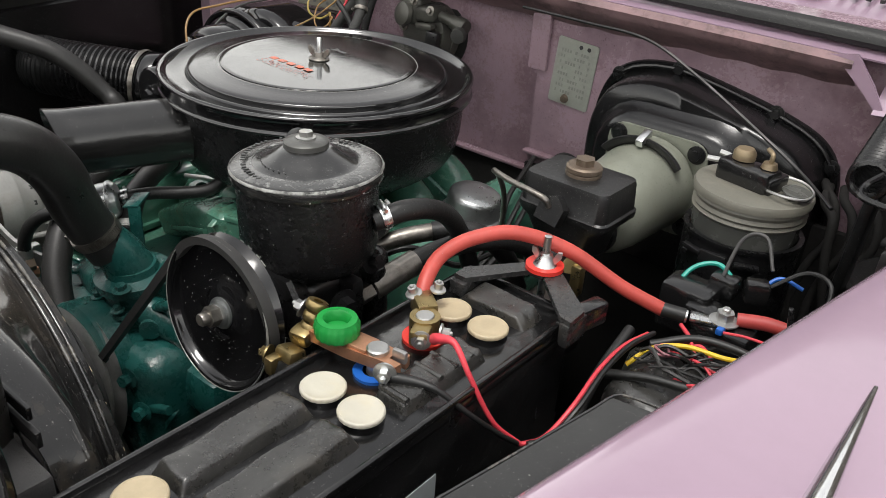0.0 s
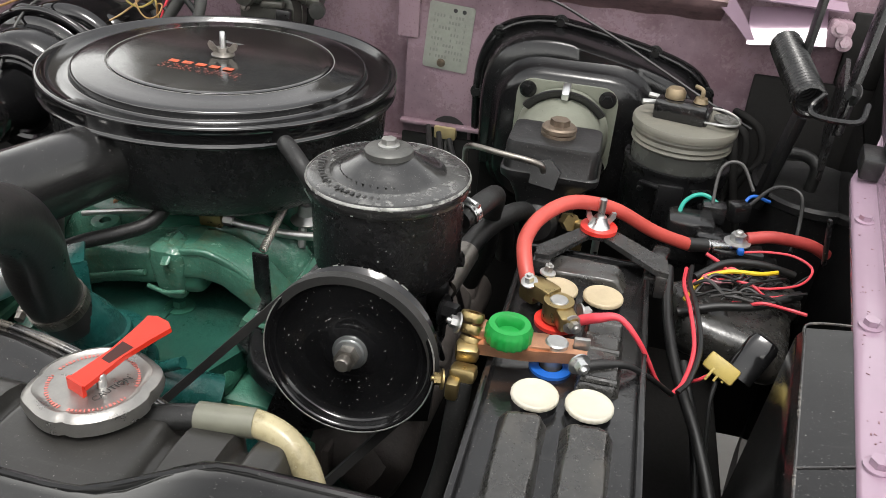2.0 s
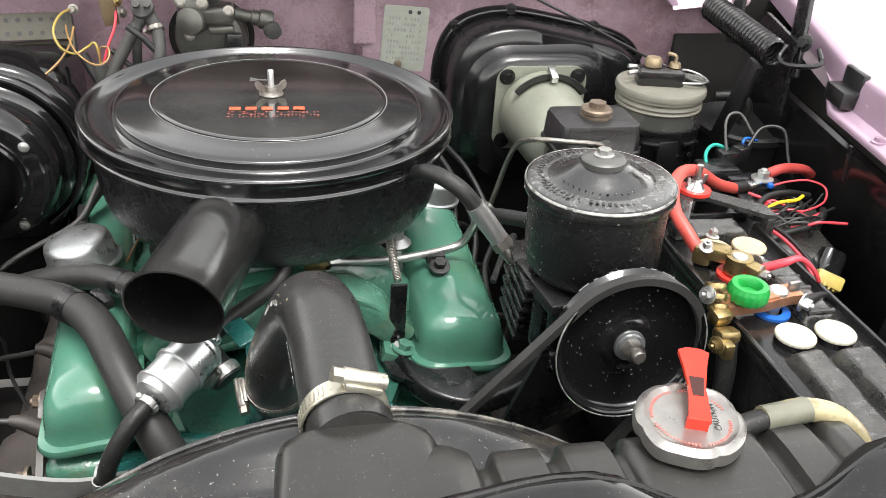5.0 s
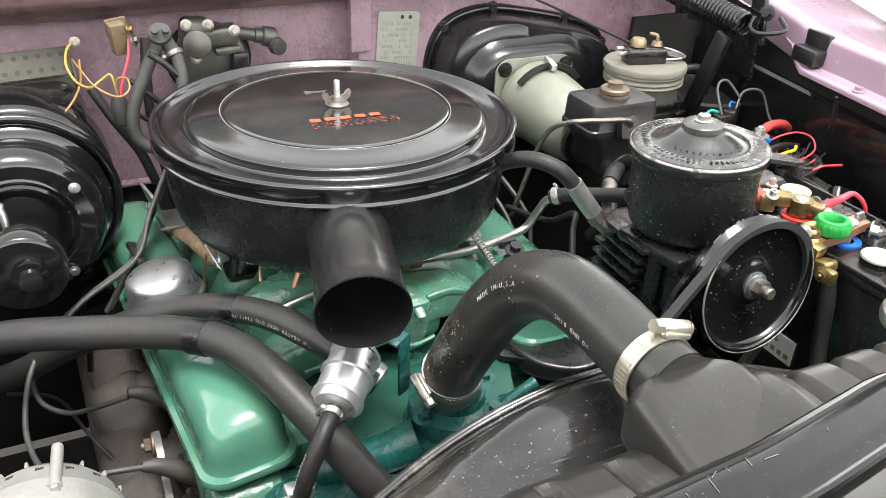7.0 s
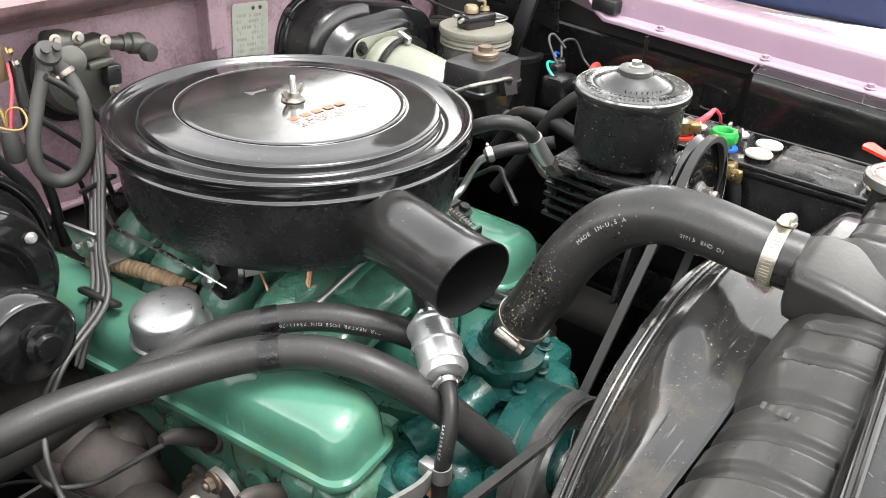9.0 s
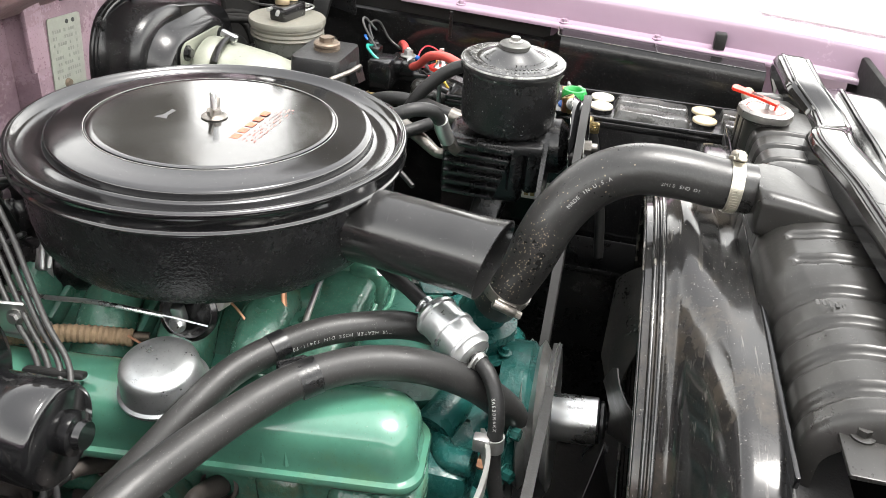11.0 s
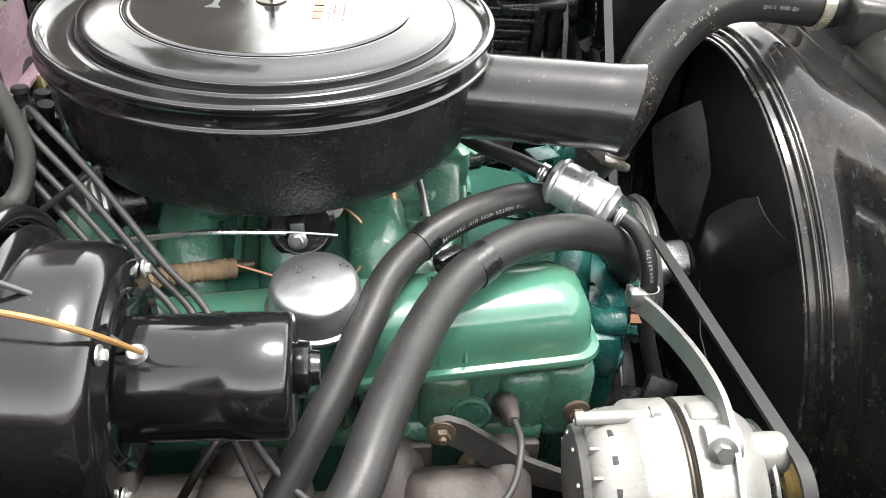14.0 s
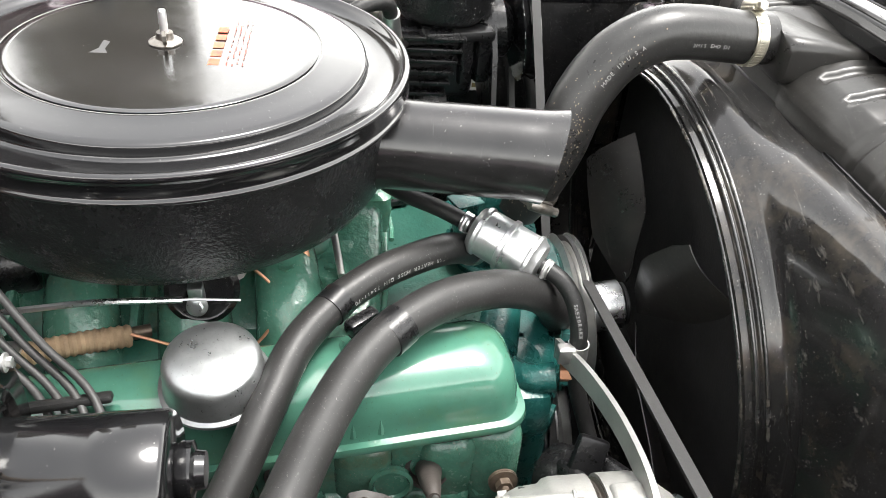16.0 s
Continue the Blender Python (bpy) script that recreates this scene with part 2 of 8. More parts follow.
RUSTY = mat("rust_tinged_bolt", (0.16, 0.125, 0.095), 0.5, metal=0.7, var=0.3, scale=120, bump=0.3, bscale=500)
IRON = mat("heat_stained_iron", (0.070, 0.060, 0.055), 0.6, metal=0.2, var=0.3, scale=40, bump=0.35, bscale=200, fleck=0.4, fleck_col=(0.05, 0.04, 0.035))
CREAM = mat("cream_plastic_cap", (0.49, 0.465, 0.39), 0.45, var=0.06, scale=60, bump=0.08, bscale=300, stain=(0.55, 0.47, 0.3), stain_amt=0.4)
YELLOWCAP = mat("yellowed_plastic_cap", (0.42, 0.345, 0.225), 0.45, var=0.12, scale=60, bump=0.08, bscale=300)
GREENP = mat("green_plastic_knob", (0.008, 0.24, 0.04), 0.4, var=0.1, scale=60)
REDP = mat("red_plastic", (0.62, 0.035, 0.025), 0.4, var=0.08, scale=60)
ORANGE = mat("orange_red_lever_paint", (0.50, 0.022, 0.008), 0.32, var=0.06, scale=60)
REDCABLE = mat("red_battery_cable", (0.46, 0.066, 0.052), 0.45, var=0.12, scale=50, dust=0.15)
REDWIRE = mat("red_wire", (0.62, 0.05, 0.07), 0.4, var=0.1)
BLUEP = mat("blue_plastic", (0.01, 0.10, 0.42), 0.4, var=0.1)
YELLOW = mat("yellow_wire", (0.68, 0.46, 0.02), 0.42, var=0.1)
TEALWIRE = mat("teal_wire", (0.01, 0.28, 0.22), 0.42, var=0.1)
AMBERWIRE = mat("amber_wire", (0.24, 0.135, 0.045), 0.45, var=0.15)
BLACKWIRE = mat("black_wire", (0.008, 0.008, 0.008), 0.45, var=0.2)
GREYWIRE = mat("grey_plug_lead", (0.045, 0.044, 0.043), 0.5, var=0.15, scale=50)
PLASTIC = mat("black_battery_plastic", (0.006, 0.006, 0.0065), 0.15, var=0.3, scale=30, bump=0.35, bscale=55, dust=0.45, fleck=0.45, streak=0.3, streak_col=(0.08, 0.075, 0.068), ior=1.6)
# raised base and pale stain put sky glare into the worn pitch
TAR = mat("worn_pitch_with_sky_glare", (0.022, 0.0215, 0.020), 0.24, var=0.5, scale=26, bump=0.8, bscale=45, dust=0.8,
          stain=(0.08, 0.07, 0.055), stain_amt=0.35, stain_scale=22, streak=0.5, fleck=0.45, ior=1.7)
AMBER = mat("aged_amber_hose", (0.30, 0.26, 0.155), 0.22, var=0.3, scale=30, stain=(0.15, 0.125, 0.065), stain_amt=0.7, stain_scale=40)
GLASSY = mat("smoky_plastic_jar", (0.075, 0.077, 0.070), 0.22, var=0.2, scale=30, stain=(0.1, 0.1, 0.09))
WRAP = mat("tan_braided_wrap", (0.33, 0.23, 0.14), 0.8, var=0.25, scale=80, bump=0.4, bscale=500)
WHITE = mat("white_paper_label", (0.72, 0.72, 0.68), 0.55, var=0.05, stain=(0.5, 0.48, 0.42), stain_amt=0.3)
INK = mat("black_ink", (0.02, 0.02, 0.02), 0.6)
PALEINK = mat("pale_grey_print", (0.30, 0.30, 0.29), 0.6)
REDINK = mat("worn_orange_print", (0.50, 0.085, 0.03), 0.35, var=0.3, scale=150, stain=(0.03, 0.02, 0.018), stain_amt=0.8, stain_scale=120)
LETTER = mat("worn_light_lettering", (0.17, 0.17, 0.16), 0.5, var=0.3, scale=120)
PLATE = mat("grey_data_plate", (0.33, 0.34, 0.30), 0.45, metal=0.4, var=0.12, scale=60, bump=0.15, bscale=400, stain=(0.2, 0.2, 0.17))
CAPSTEEL = mat("worn_tinned_cap", (0.30, 0.29, 0.275), 0.30, metal=0.85, var=0.15, scale=70, bump=0.08, bscale=300)
WIPER = mat("grey_olive_motor_paint", (0.062, 0.061, 0.053), 0.36, metal=0.3, var=0.35, scale=30, bump=0.15, bscale=200)
CONCRETE = mat("pale_concrete", (0.27, 0.265, 0.25), 0.85, var=0.12, scale=2, bump=0.2, bscale=40, stain=(0.28, 0.27, 0.25), stain_scale=1.2)
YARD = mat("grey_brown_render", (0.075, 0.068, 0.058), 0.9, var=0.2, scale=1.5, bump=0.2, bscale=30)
# near-black for grimy parts and for panels that hold deep shade
GRIMESHADE = mat("black_grime_and_shade", (0.010, 0.0095, 0.009), 0.8, var=0.3, scale=20, bump=0.3, bscale=150, spec=0.25)
NAVY = mat("navy_plastic", (0.02, 0.03, 0.09), 0.4, var=0.15)

# ---- mesh helpers ----
BASE = {}


def thing(name, at, label, category, group="", kind=""):
    """A top-level thing: an empty at its base."""
    e = new(name)
    e.location = at
    e.empty_display_size = 0.02
    BASE[e] = Vector(at)
    return tagged(e, label, category, group, kind)


def part(name, bm, material, parent=None, label="", angle=38):
    """Links a bmesh, built at its place in the world, as one mesh object under a thing or a part."""
    me = bpy.data.meshes.new(name)
    bmesh.ops.recalc_face_normals(bm, faces=bm.faces)
    at = BASE[parent] if parent else Vector((0, 0, 0))
    if parent:
        bm.transform(Matrix.Translation(-at))
    bm.to_mesh(me)
    bm.free()
    me.materials.append(material)
    me.polygons.foreach_set("use_smooth", [True] * len(me.polygons))
    me.set_sharp_from_angle(angle=radians(angle))
    ob = new(name, me)
    if parent:
        ob.parent = parent
        BASE[ob] = at
    if label:
        tagged(ob, label)
    return ob


def aim(at, axis):
    """The pose whose z runs along axis."""
    return Matrix.Translation(at) @ Vector(axis).normalized().to_track_quat("Z", "Y").to_matrix().to_4x4()


def join(*bms):
    a = bms[0]
    for b in bms[1:]:
        tmp = bpy.data.meshes.new("tmp")
        b.to_mesh(tmp)
        b.free()
        a.from_mesh(tmp)
        bpy.data.meshes.remove(tmp)
    return a


def lathe(profile, at, axis=(0, 0, 1), seg=40, wobble=0.0):
    """A turned form: (radius, height) pairs along the axis."""
    bm = bmesh.new()
    m = aim(at, axis)
    rings = []
    for r, h in profile:
        if r < 1e-6:
            rings.append([bm.verts.new(m @ Vector((0, 0, h)))])
        else:
            rings.append([bm.verts.new(m @ Vector((r * math.cos(2 * math.pi * k / seg), r * math.sin(2 * math.pi * k / seg), h
                                                   + wobble * math.sin(5 * 2 * math.pi * k / seg)))) for k in range(seg)])
    for a, b in zip(rings[:-1], rings[1:]):
        for k in range(seg):
            j = (k + 1) % seg
            if len(a) == 1 and len(b) == 1:
                continue
            if len(a) == 1:
                bm.faces.new((a[0], b[k], b[j]))
            elif len(b) == 1:
                bm.faces.new((a[k], a[j], b[0]))
            else:
                bm.faces.new((a[k], a[j], b[j], b[k]))
    return bm


def spline(pts, n=8, closed=False):
    """Points on a smooth curve through the given ones."""
    p = [Vector(q) for q in pts]
    if len(p) == 2 and not closed:
        return p
    out = []
    last = len(p) if closed else len(p) - 1
    for i in range(last):
        if closed:
            a, b, c, d = (p[(i + k) % len(p)] for k in (-1, 0, 1, 2))
        else:
            b, c = p[i], p[i + 1]
            a = p[i - 1] if i else b * 2 - c
            d = p[i + 2] if i + 2 < len(p) else c * 2 - b
        for k in range(n):
            t = k / n
            out.append(0.5 * (2 * b + (c - a) * t + (2 * a - 5 * b + 4 * c - d) * t * t + (3 * b - a - 3 * c + d) * t ** 3))
    if not closed:
        out.append(p[-1])
    return out


def tube(pts, r, seg=14, n=8, hollow=0.0, flat=1.0, closed=False, smooth=True):
    """A swept round tube. r: a radius, or one for each given point. hollow: wall thickness of open ends."""
    line = spline(pts, n, closed) if smooth else [Vector(q) for q in pts]
    rs = r if isinstance(r, (list, tuple)) else [r]
    bm = bmesh.new()
    count = len(line)
    tang = [(line[min(i + 1, count - 1)] - line[max(i - 1, 0)]).normalized() for i in range(count)]
    if closed:
        tang = [(line[(i + 1) % count] - line[i - 1]).normalized() for i in range(count)]
    side = tang[0].orthogonal().normalized()
    rings = []
    for i in range(count):
        side = (side - tang[i] * side.dot(tang[i])).normalized()
        up = tang[i].cross(side)
        f = i / max(1, count - 1) * (len(rs) - 1)
        k = min(int(f), len(rs) - 2) if len(rs) > 1 else 0
        rad = rs[0] if len(rs) == 1 else rs[k] + (rs[k + 1] - rs[k]) * (f - k)
        rings.append([bm.verts.new(line[i] + (side * math.cos(2 * math.pi * j / seg) + up * flat * math.sin(2 * math.pi * j / seg)) * rad) for j in range(seg)])
    pairs = list(zip(rings[:-1], rings[1:])) + ([(rings[-1], rings[0])] if closed else [])
    for a, b in pairs:
        for j in range(seg):
            k = (j + 1) % seg
            bm.faces.new((a[j], a[k], b[k], b[j]))
    if closed:
        return bm
    for ring, i, s in ((rings[0], 0, 1), (rings[-1], count - 1, -1)):
        if hollow:
            c = line[i]
            inner = [bm.verts.new(c + (v.co - c) * (1 - hollow)) for v in ring]
            deep = [bm.verts.new(v.co + tang[i] * s * 0.03) for v in inner]
            for j in range(seg):
                k = (j + 1) % seg
                bm.faces.new((ring[j], ring[k], inner[k], inner[j]))
                bm.faces.new((inner[j], inner[k], deep[k], deep[j]))
            bm.faces.new(deep)
        else:
            bm.faces.new(ring)
    return bm


def box(c, s, bevel=0.002, m=None, seg=2):
    """A box of size s about c, edges rounded; m turns it about c."""
    bm = bmesh.new()
    bmesh.ops.create_cube(bm, size=1.0)
    bmesh.ops.transform(bm, matrix=Matrix.Diagonal((*s, 1)), verts=bm.verts)
    if bevel:
        bmesh.ops.bevel(bm, geom=bm.edges[:], offset=min(bevel, min(s) * 0.45), segments=seg, profile=0.5, affect="EDGES")
    bmesh.ops.transform(bm, matrix=Matrix.Translation(c) @ (m or Matrix()), verts=bm.verts)
    return bm


def turn(rx=0, ry=0, rz=0):
    return pose(0, 0, 0, rx, ry, rz)


def prism(poly, depth, m, bevel=0.0015, seg=2):
    """An outline in the xy plane of m, drawn out by depth along its z."""
    bm = bmesh.new()
    lo = [bm.verts.new((x, y, 0)) for x, y in poly]
    hi = [bm.verts.new((x, y, depth)) for x, y in poly]
    bm.faces.new(lo[::-1])
    bm.faces.new(hi)
    for i in range(len(poly)):
        j = (i + 1) % len(poly)
        bm.faces.new((lo[i], lo[j], hi[j], hi[i]))
    if bevel:
        sharp = [e for e in bm.edges if len(e.link_faces) == 2 and e.calc_face_angle(0) > 0.6]
        bmesh.ops.bevel(bm, geom=sharp, offset=bevel, segments=seg, profile=0.5, affect="EDGES")
    bmesh.ops.transform(bm, matrix=m, verts=bm.verts)
    return bm


def rounded(w, h, r, n=5):
    """A rectangle outline with round corners, about the origin."""
    out = []
    for cx, cy, a in ((w / 2 - r, h / 2 - r, 0), (-w / 2 + r, h / 2 - r, 90), (-w / 2 + r, -h / 2 + r, 180), (w / 2 - r, -h / 2 + r, 270)):
        for k in range(n + 1):
            t = radians(a + 90 * k / n)
            out.append((cx + r * math.cos(t), cy + r * math.sin(t)))
    return out


def loft(rings, cap=True):
    """Skin over outlines with equal numbers of points."""
    bm = bmesh.new()
    vs = [[bm.verts.new(p) for p in ring] for ring in rings]
    for a, b in zip(vs[:-1], vs[1:]):
        for i in range(len(a)):
            j = (i + 1) % len(a)
            bm.faces.new((a[i], a[j], b[j], b[i]))
    if cap:
        bm.faces.new(vs[0][::-1])
        bm.faces.new(vs[-1])
    return bm


def sheet(fn, nu, nv, thick=0.0):
    """A surface fn(u, v), u and v from 0 to 1, given thickness along its normals."""
    bm = bmesh.new()
    g = [[bm.verts.new(fn(i / nu, j / nv)) for j in range(nv + 1)] for i in range(nu + 1)]
    for i in range(nu):
        for j in range(nv):
            bm.faces.new((g[i][j], g[i + 1][j], g[i + 1][j + 1], g[i][j + 1]))
    if thick:
        bmesh.ops.recalc_face_normals(bm, faces=bm.faces)
        bmesh.ops.solidify(bm, geom=bm.faces[:], thickness=thick)
    return bm


def hexagon(r):
    return [(r * math.cos(radians(60 * k)), r * math.sin(radians(60 * k))) for k in range(6)]


def bolt(at, axis, r=0.006, h=0.006, washer=1.7):
    """A hexagon head with a washer."""
    m = aim(at, axis)
    a = lathe([(0, 0), (r * washer, 0), (r * washer, 0.0015), (r * 1.1, 0.0022), (0, 0.0022)], at, axis, 20)
    b = prism(hexagon(r), h, m @ Matrix.Translation((0, 0, 0.002)), r * 0.12, 1)
    return join(a, b)


def studnut(at, axis, r=0.007, h=0.007, stud=0.008):
    a = bolt(at, axis, r, h)
    return join(a, lathe([(r * 0.5, 0), (r * 0.5, h + stud), (r * 0.36, h + stud + 0.001), (0, h + stud + 0.001)], at, axis, 14))


def band(path_at, axis, r, width=0.011, screw=None, seg=40):
    """A worm-drive hose clip: slotted band with its screw housing."""
    h = width / 2
    bm = lathe([(r, -h), (r + 0.0012, -h), (r + 0.0012, h), (r, h), (r, -h)], path_at, axis, seg)
    m = aim(path_at, axis)
    if screw is not None:
        t = radians(screw)
        for k in range(26):
            a = t + math.pi * 0.28 + k * 0.115
            c = m @ Matrix.Rotation(a, 4, "Z")
            slot = box((0, 0, 0), (0.0012, 0.0018, width * 0.62), 0.0)
            bmesh.ops.transform(slot, matrix=c @ Matrix.Translation((r + 0.0013, 0, 0)), verts=slot.verts)
            bm = join(bm, slot)
        c = m @ Matrix.Rotation(t, 4, "Z") @ Matrix.Translation((r + 0.005 * min(1.0, max(0.42, r / 0.020)), 0, 0))
        k = min(1.0, max(0.42, r / 0.020))
        house = lathe([(0, -0.013), (0.0046, -0.013), (0.0052, -0.012), (0.0052, 0.012), (0.0046, 0.013), (0, 0.013)], (0, 0, 0), (0, 1, 0), 14)
        house = join(house, prism(hexagon(0.0045), 0.006, aim((0, 0.013, 0), (0, 1, 0)), 0.0004, 1), box((-0.003, 0, 0), (0.004, 0.022, width * 1.1), 0.001))
        bmesh.ops.transform(house, matrix=Matrix.Diagonal((k, k, k, 1)), verts=house.verts)
        bmesh.ops.transform(house, matrix=c, verts=house.verts)
        bm = join(bm, house)
    return bm


def writing(text, m, size, thick=0.0002):
    """Letters of the built-in font as a mesh, laid into m."""
    cu = bpy.data.curves.new("writing", "FONT")
    cu.body, cu.size, cu.extrude, cu.align_x, cu.align_y = text, size, thick, "CENTER", "CENTER"
    ob = bpy.data.objects.new("writing", cu)
    me = bpy.data.meshes.new_from_object(ob)
    bm = bmesh.new()
    bm.from_mesh(me)
    bpy.data.objects.remove(ob)
    bpy.data.meshes.remove(me)
    bpy.data.curves.remove(cu)
    bmesh.ops.transform(bm, matrix=m, verts=bm.verts)
    return bm


def bars(spots, m, depth=0.0004, bevel=0.0):
    """Small raised bars (x, y, width, height) in the plane of m: writing too worn to read."""
    bm = bmesh.new()
    for x, y, w, h in spots:
        bm = join(bm, box((x, y, depth / 2), (w, h, depth), bevel))
    bmesh.ops.transform(bm, matrix=m, verts=bm.verts)
    return bm


def along(pts, text, r, size, lift, start=0.1, material=PALEINK, parent=None, up=(0, 0, 1)):
    """Letters printed along a hose."""
    line = spline(pts, 24)
    lens = [0]
    for a, b in zip(line[:-1], line[1:]):
        lens.append(lens[-1] + (b - a).length)
    bm = bmesh.new()
    s = lens[-1] * start
    for ch in text:
        i = max(k for k in range(len(lens)) if lens[k] <= s)
        if i >= len(line) - 1:
            break
        d = (line[i + 1] - line[i]).normalized()
        c = line[i].lerp(line[i + 1], (s - lens[i]) / max(1e-9, lens[i + 1] - lens[i]))
        out = Vector(up)
        out = (out - d * out.dot(d)).normalized()
        y = out.cross(d)
        if ch != " ":
            m = Matrix(((d.x, y.x, out.x, 0), (d.y, y.y, out.y, 0), (d.z, y.z, out.z, 0), (0, 0, 0, 1)))
            bm = join(bm, writing(ch, Matrix.Translation(c + out * (r + lift)) @ m, size, 0.0001))
        s += size * 0.72
    return part("printed_line", bm, material, parent)

# ---- setting: yard, ground and the car's body ----
tagged(part("ground", sheet(lambda u, v: Vector((-60 + 120 * u, -60 + 120 * v, 0)), 8, 8), CONCRETE), "pale grey concrete yard under the car", "ground", kind="structure")

# Unseen walls, added to darken what the lid and black paint reflect.
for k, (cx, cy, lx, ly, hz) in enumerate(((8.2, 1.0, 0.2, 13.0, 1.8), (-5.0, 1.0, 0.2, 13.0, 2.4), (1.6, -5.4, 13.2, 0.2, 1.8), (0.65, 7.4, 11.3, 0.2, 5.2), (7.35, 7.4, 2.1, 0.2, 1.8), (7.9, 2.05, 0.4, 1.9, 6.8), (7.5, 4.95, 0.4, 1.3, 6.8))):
    tagged(part("reflected_wall_%d" % (k + 1), box((cx, cy, hz / 2), (lx, ly, hz), 0.02), YARD), "plain grey-brown wall, unseen, added to darken reflections", "wall", kind="structure")

crate = thing("storage_box", (5.70, 0.95, 0.0), "navy blue plastic storage box standing across the yard", "box")
part("tub", box((5.70, 0.95, 0.40), (0.6, 1.25, 0.8), 0.06, None, 3), NAVY, crate)
part("panel", box((5.392, 1.05, 0.20), (0.012, 0.34, 0.12), 0.004), WHITE, crate, "white panel")
part("sticker", box((5.392, 1.12, 0.34), (0.010, 0.26, 0.09), 0.004), YELLOW, crate, "yellow sticker")

car = thing("car_body", (0, 0, 0), "pink vintage car body with its engine bay open", "car")


def rail_x(y):
    """The bolted inner edge of the left wing, which draws in towards the nose."""
    return 0.689 + 0.176 * (y + 0.119)


WING_IN = [(-0.010, 0.968), (-0.010, 0.9735), (-0.008, 0.976), (0.008, 0.978), (0.012, 0.980), (0.0155, 1.010), (0.0175, 1.0185),
           (0.024, 1.0225), (0.060, 1.0235), (0.11, 1.0195), (0.17, 1.009), (0.24, 0.990), (0.31, 0.955), (0.36, 0.88), (0.385, 0.78), (0.385, 0.35)]


def wing(side):
    def fn(u, v):
        y = -0.86 + 1.75 * v
        f = u * (len(WING_IN) - 1)
        i = min(int(f), len(WING_IN) - 2)
        (a, b), (c, d) = WING_IN[i], WING_IN[i + 1]
        dx, z = a + (c - a) * (f - i), b + (d - b) * (f - i)
        if y > 0.0 and dx < 0.014:
            k = min(1, y / 0.05)
            dx, z = dx + (0.0145 - dx) * k, z + (0.990 + 0.0001 * i - z) * k
        return Vector((side * (rail_x(y) + dx), y, z + 0.16 * max(0, y) - 0.03 * max(0, -0.6 - y)))
    return sheet(fn, (len(WING_IN) - 1) * 2, 70, 0.0016)


wing_l = part("front_wing", wing(1), PINK, car, "glossy pink wing with a bolted inner flange", 50)
wing_r = part("front_wing", wing(-1), PINK, car, "glossy pink wing with a bolted inner flange", 50)
for y in (-0.455, -0.302, -0.119):
    for s, par in ((1, wing_l), (-1, wing_r)):
        part("flange_bolt", bolt((s * rail_x(y), y, 0.977), (0, 0, 1), 0.0056, 0.0045, 1.5), PINK, par, "pink-painted bolt")
# chrome spear on the wing's crown
spear = [(0.758, -0.62, 1.016), (0.756, -0.50, 1.019), (0.752, -0.38, 1.0205), (0.748, -0.255, 1.0205)]
part("chrome_spear", tube(spear, [0.010, 0.011, 0.0075, 0.0018], 12, 6, flat=0.8), CHROME, wing_l, "chrome spear ornament")
part("wing_buffer", join(box((0.716, -0.005, 0.992), (0.026, 0.05, 0.022), 0.003, turn(0, 0, -10)), box((0.728, -0.005, 1.005), (0.010, 0.05, 0.040), 0.003, turn(0, 0, -10))),
     DUSTY, wing_l, "grey metal stop bracket")
part("wing_buffer", box((rail_x(-0.55) + 0.004, -0.55, 0.99), (0.018, 0.018, 0.026), 0.003), RUBBER, wing_l, "black rubber stop")


# dark inner wings: a ledge under the flange, a sloping side and a deep tray
def inner(side):
    prof = [(0.004, 0.9715), (-0.010, 0.9715), (-0.041, 0.967), (-0.046, 0.958), (-0.052, 0.88), (-0.058, 0.80), (-0.075, 0.68), (-0.09, 0.40)]

    def fn(u, v):
        y = -0.62 + 1.0 * v
        f = u * (len(prof) - 1)
        i = min(int(f), len(prof) - 2)
        (a, b), (c, d) = prof[i], prof[i + 1]
        dx, z = a + (c - a) * (f - i), b + (d - b) * (f - i)
        if y > -0.295:
            k = min(1, (y + 0.295) / 0.012)
            dx, z = dx * (1 - 0.8 * k) + 0.018 * k, z - 0.03 * k
        return Vector((side * (rail_x(y) + dx), y, z))
    return sheet(fn, 28, 60, 0.002)


part("inner_wing", inner(1), INNER, car, "gloss black inner wing panel", 45)
part("inner_wing", inner(-1), INNER, car, "gloss black inner wing panel", 45)
ledge = [(rail_x(-0.62 + 0.02 * k) - 0.0415, -0.62 + 0.02 * k, 0.9668) for k in range(17)]
part("ledge_edge", tube(ledge + [(rail_x(-0.297) - 0.030, -0.297, 0.9695), (rail_x(-0.296) - 0.006, -0.296, 0.9715)], 0.0011, 6, 3), RIDGE, car, "thin pale edge of the ledge")
part("ledge_seam", box((rail_x(-0.455) - 0.026, -0.455, 0.9697), (0.034, 0.0016, 0.0012), 0.0003, turn(0, -8, 10)), RIDGE, car)
flake = bmesh.new()
random.seed(63)
for k in range(110):
    y_ = random.uniform(-0.60, -0.02)
    dx_ = random.choice((random.uniform(-0.006, 0.011), random.gauss(0.010, 0.002)))
    sz = random.uniform(0.0004, 0.0011)
    flake = join(flake, box((0, 0, 0), (sz, sz * random.uniform(0.5, 2.5), 0.0003), 0.0, Matrix.Translation((rail_x(y_) + dx_, y_, 0.9765 + 0.08 * (dx_ + 0.008) + 0.0002)) @ turn(0, 0, random.uniform(0, 180))))
tagged(part("dirt_flakes", flake, mat("dark_mauve_dirt", (0.17, 0.09, 0.105), 0.8), wing_l, "dark dirt flecks on the flange"), kind="stuff")
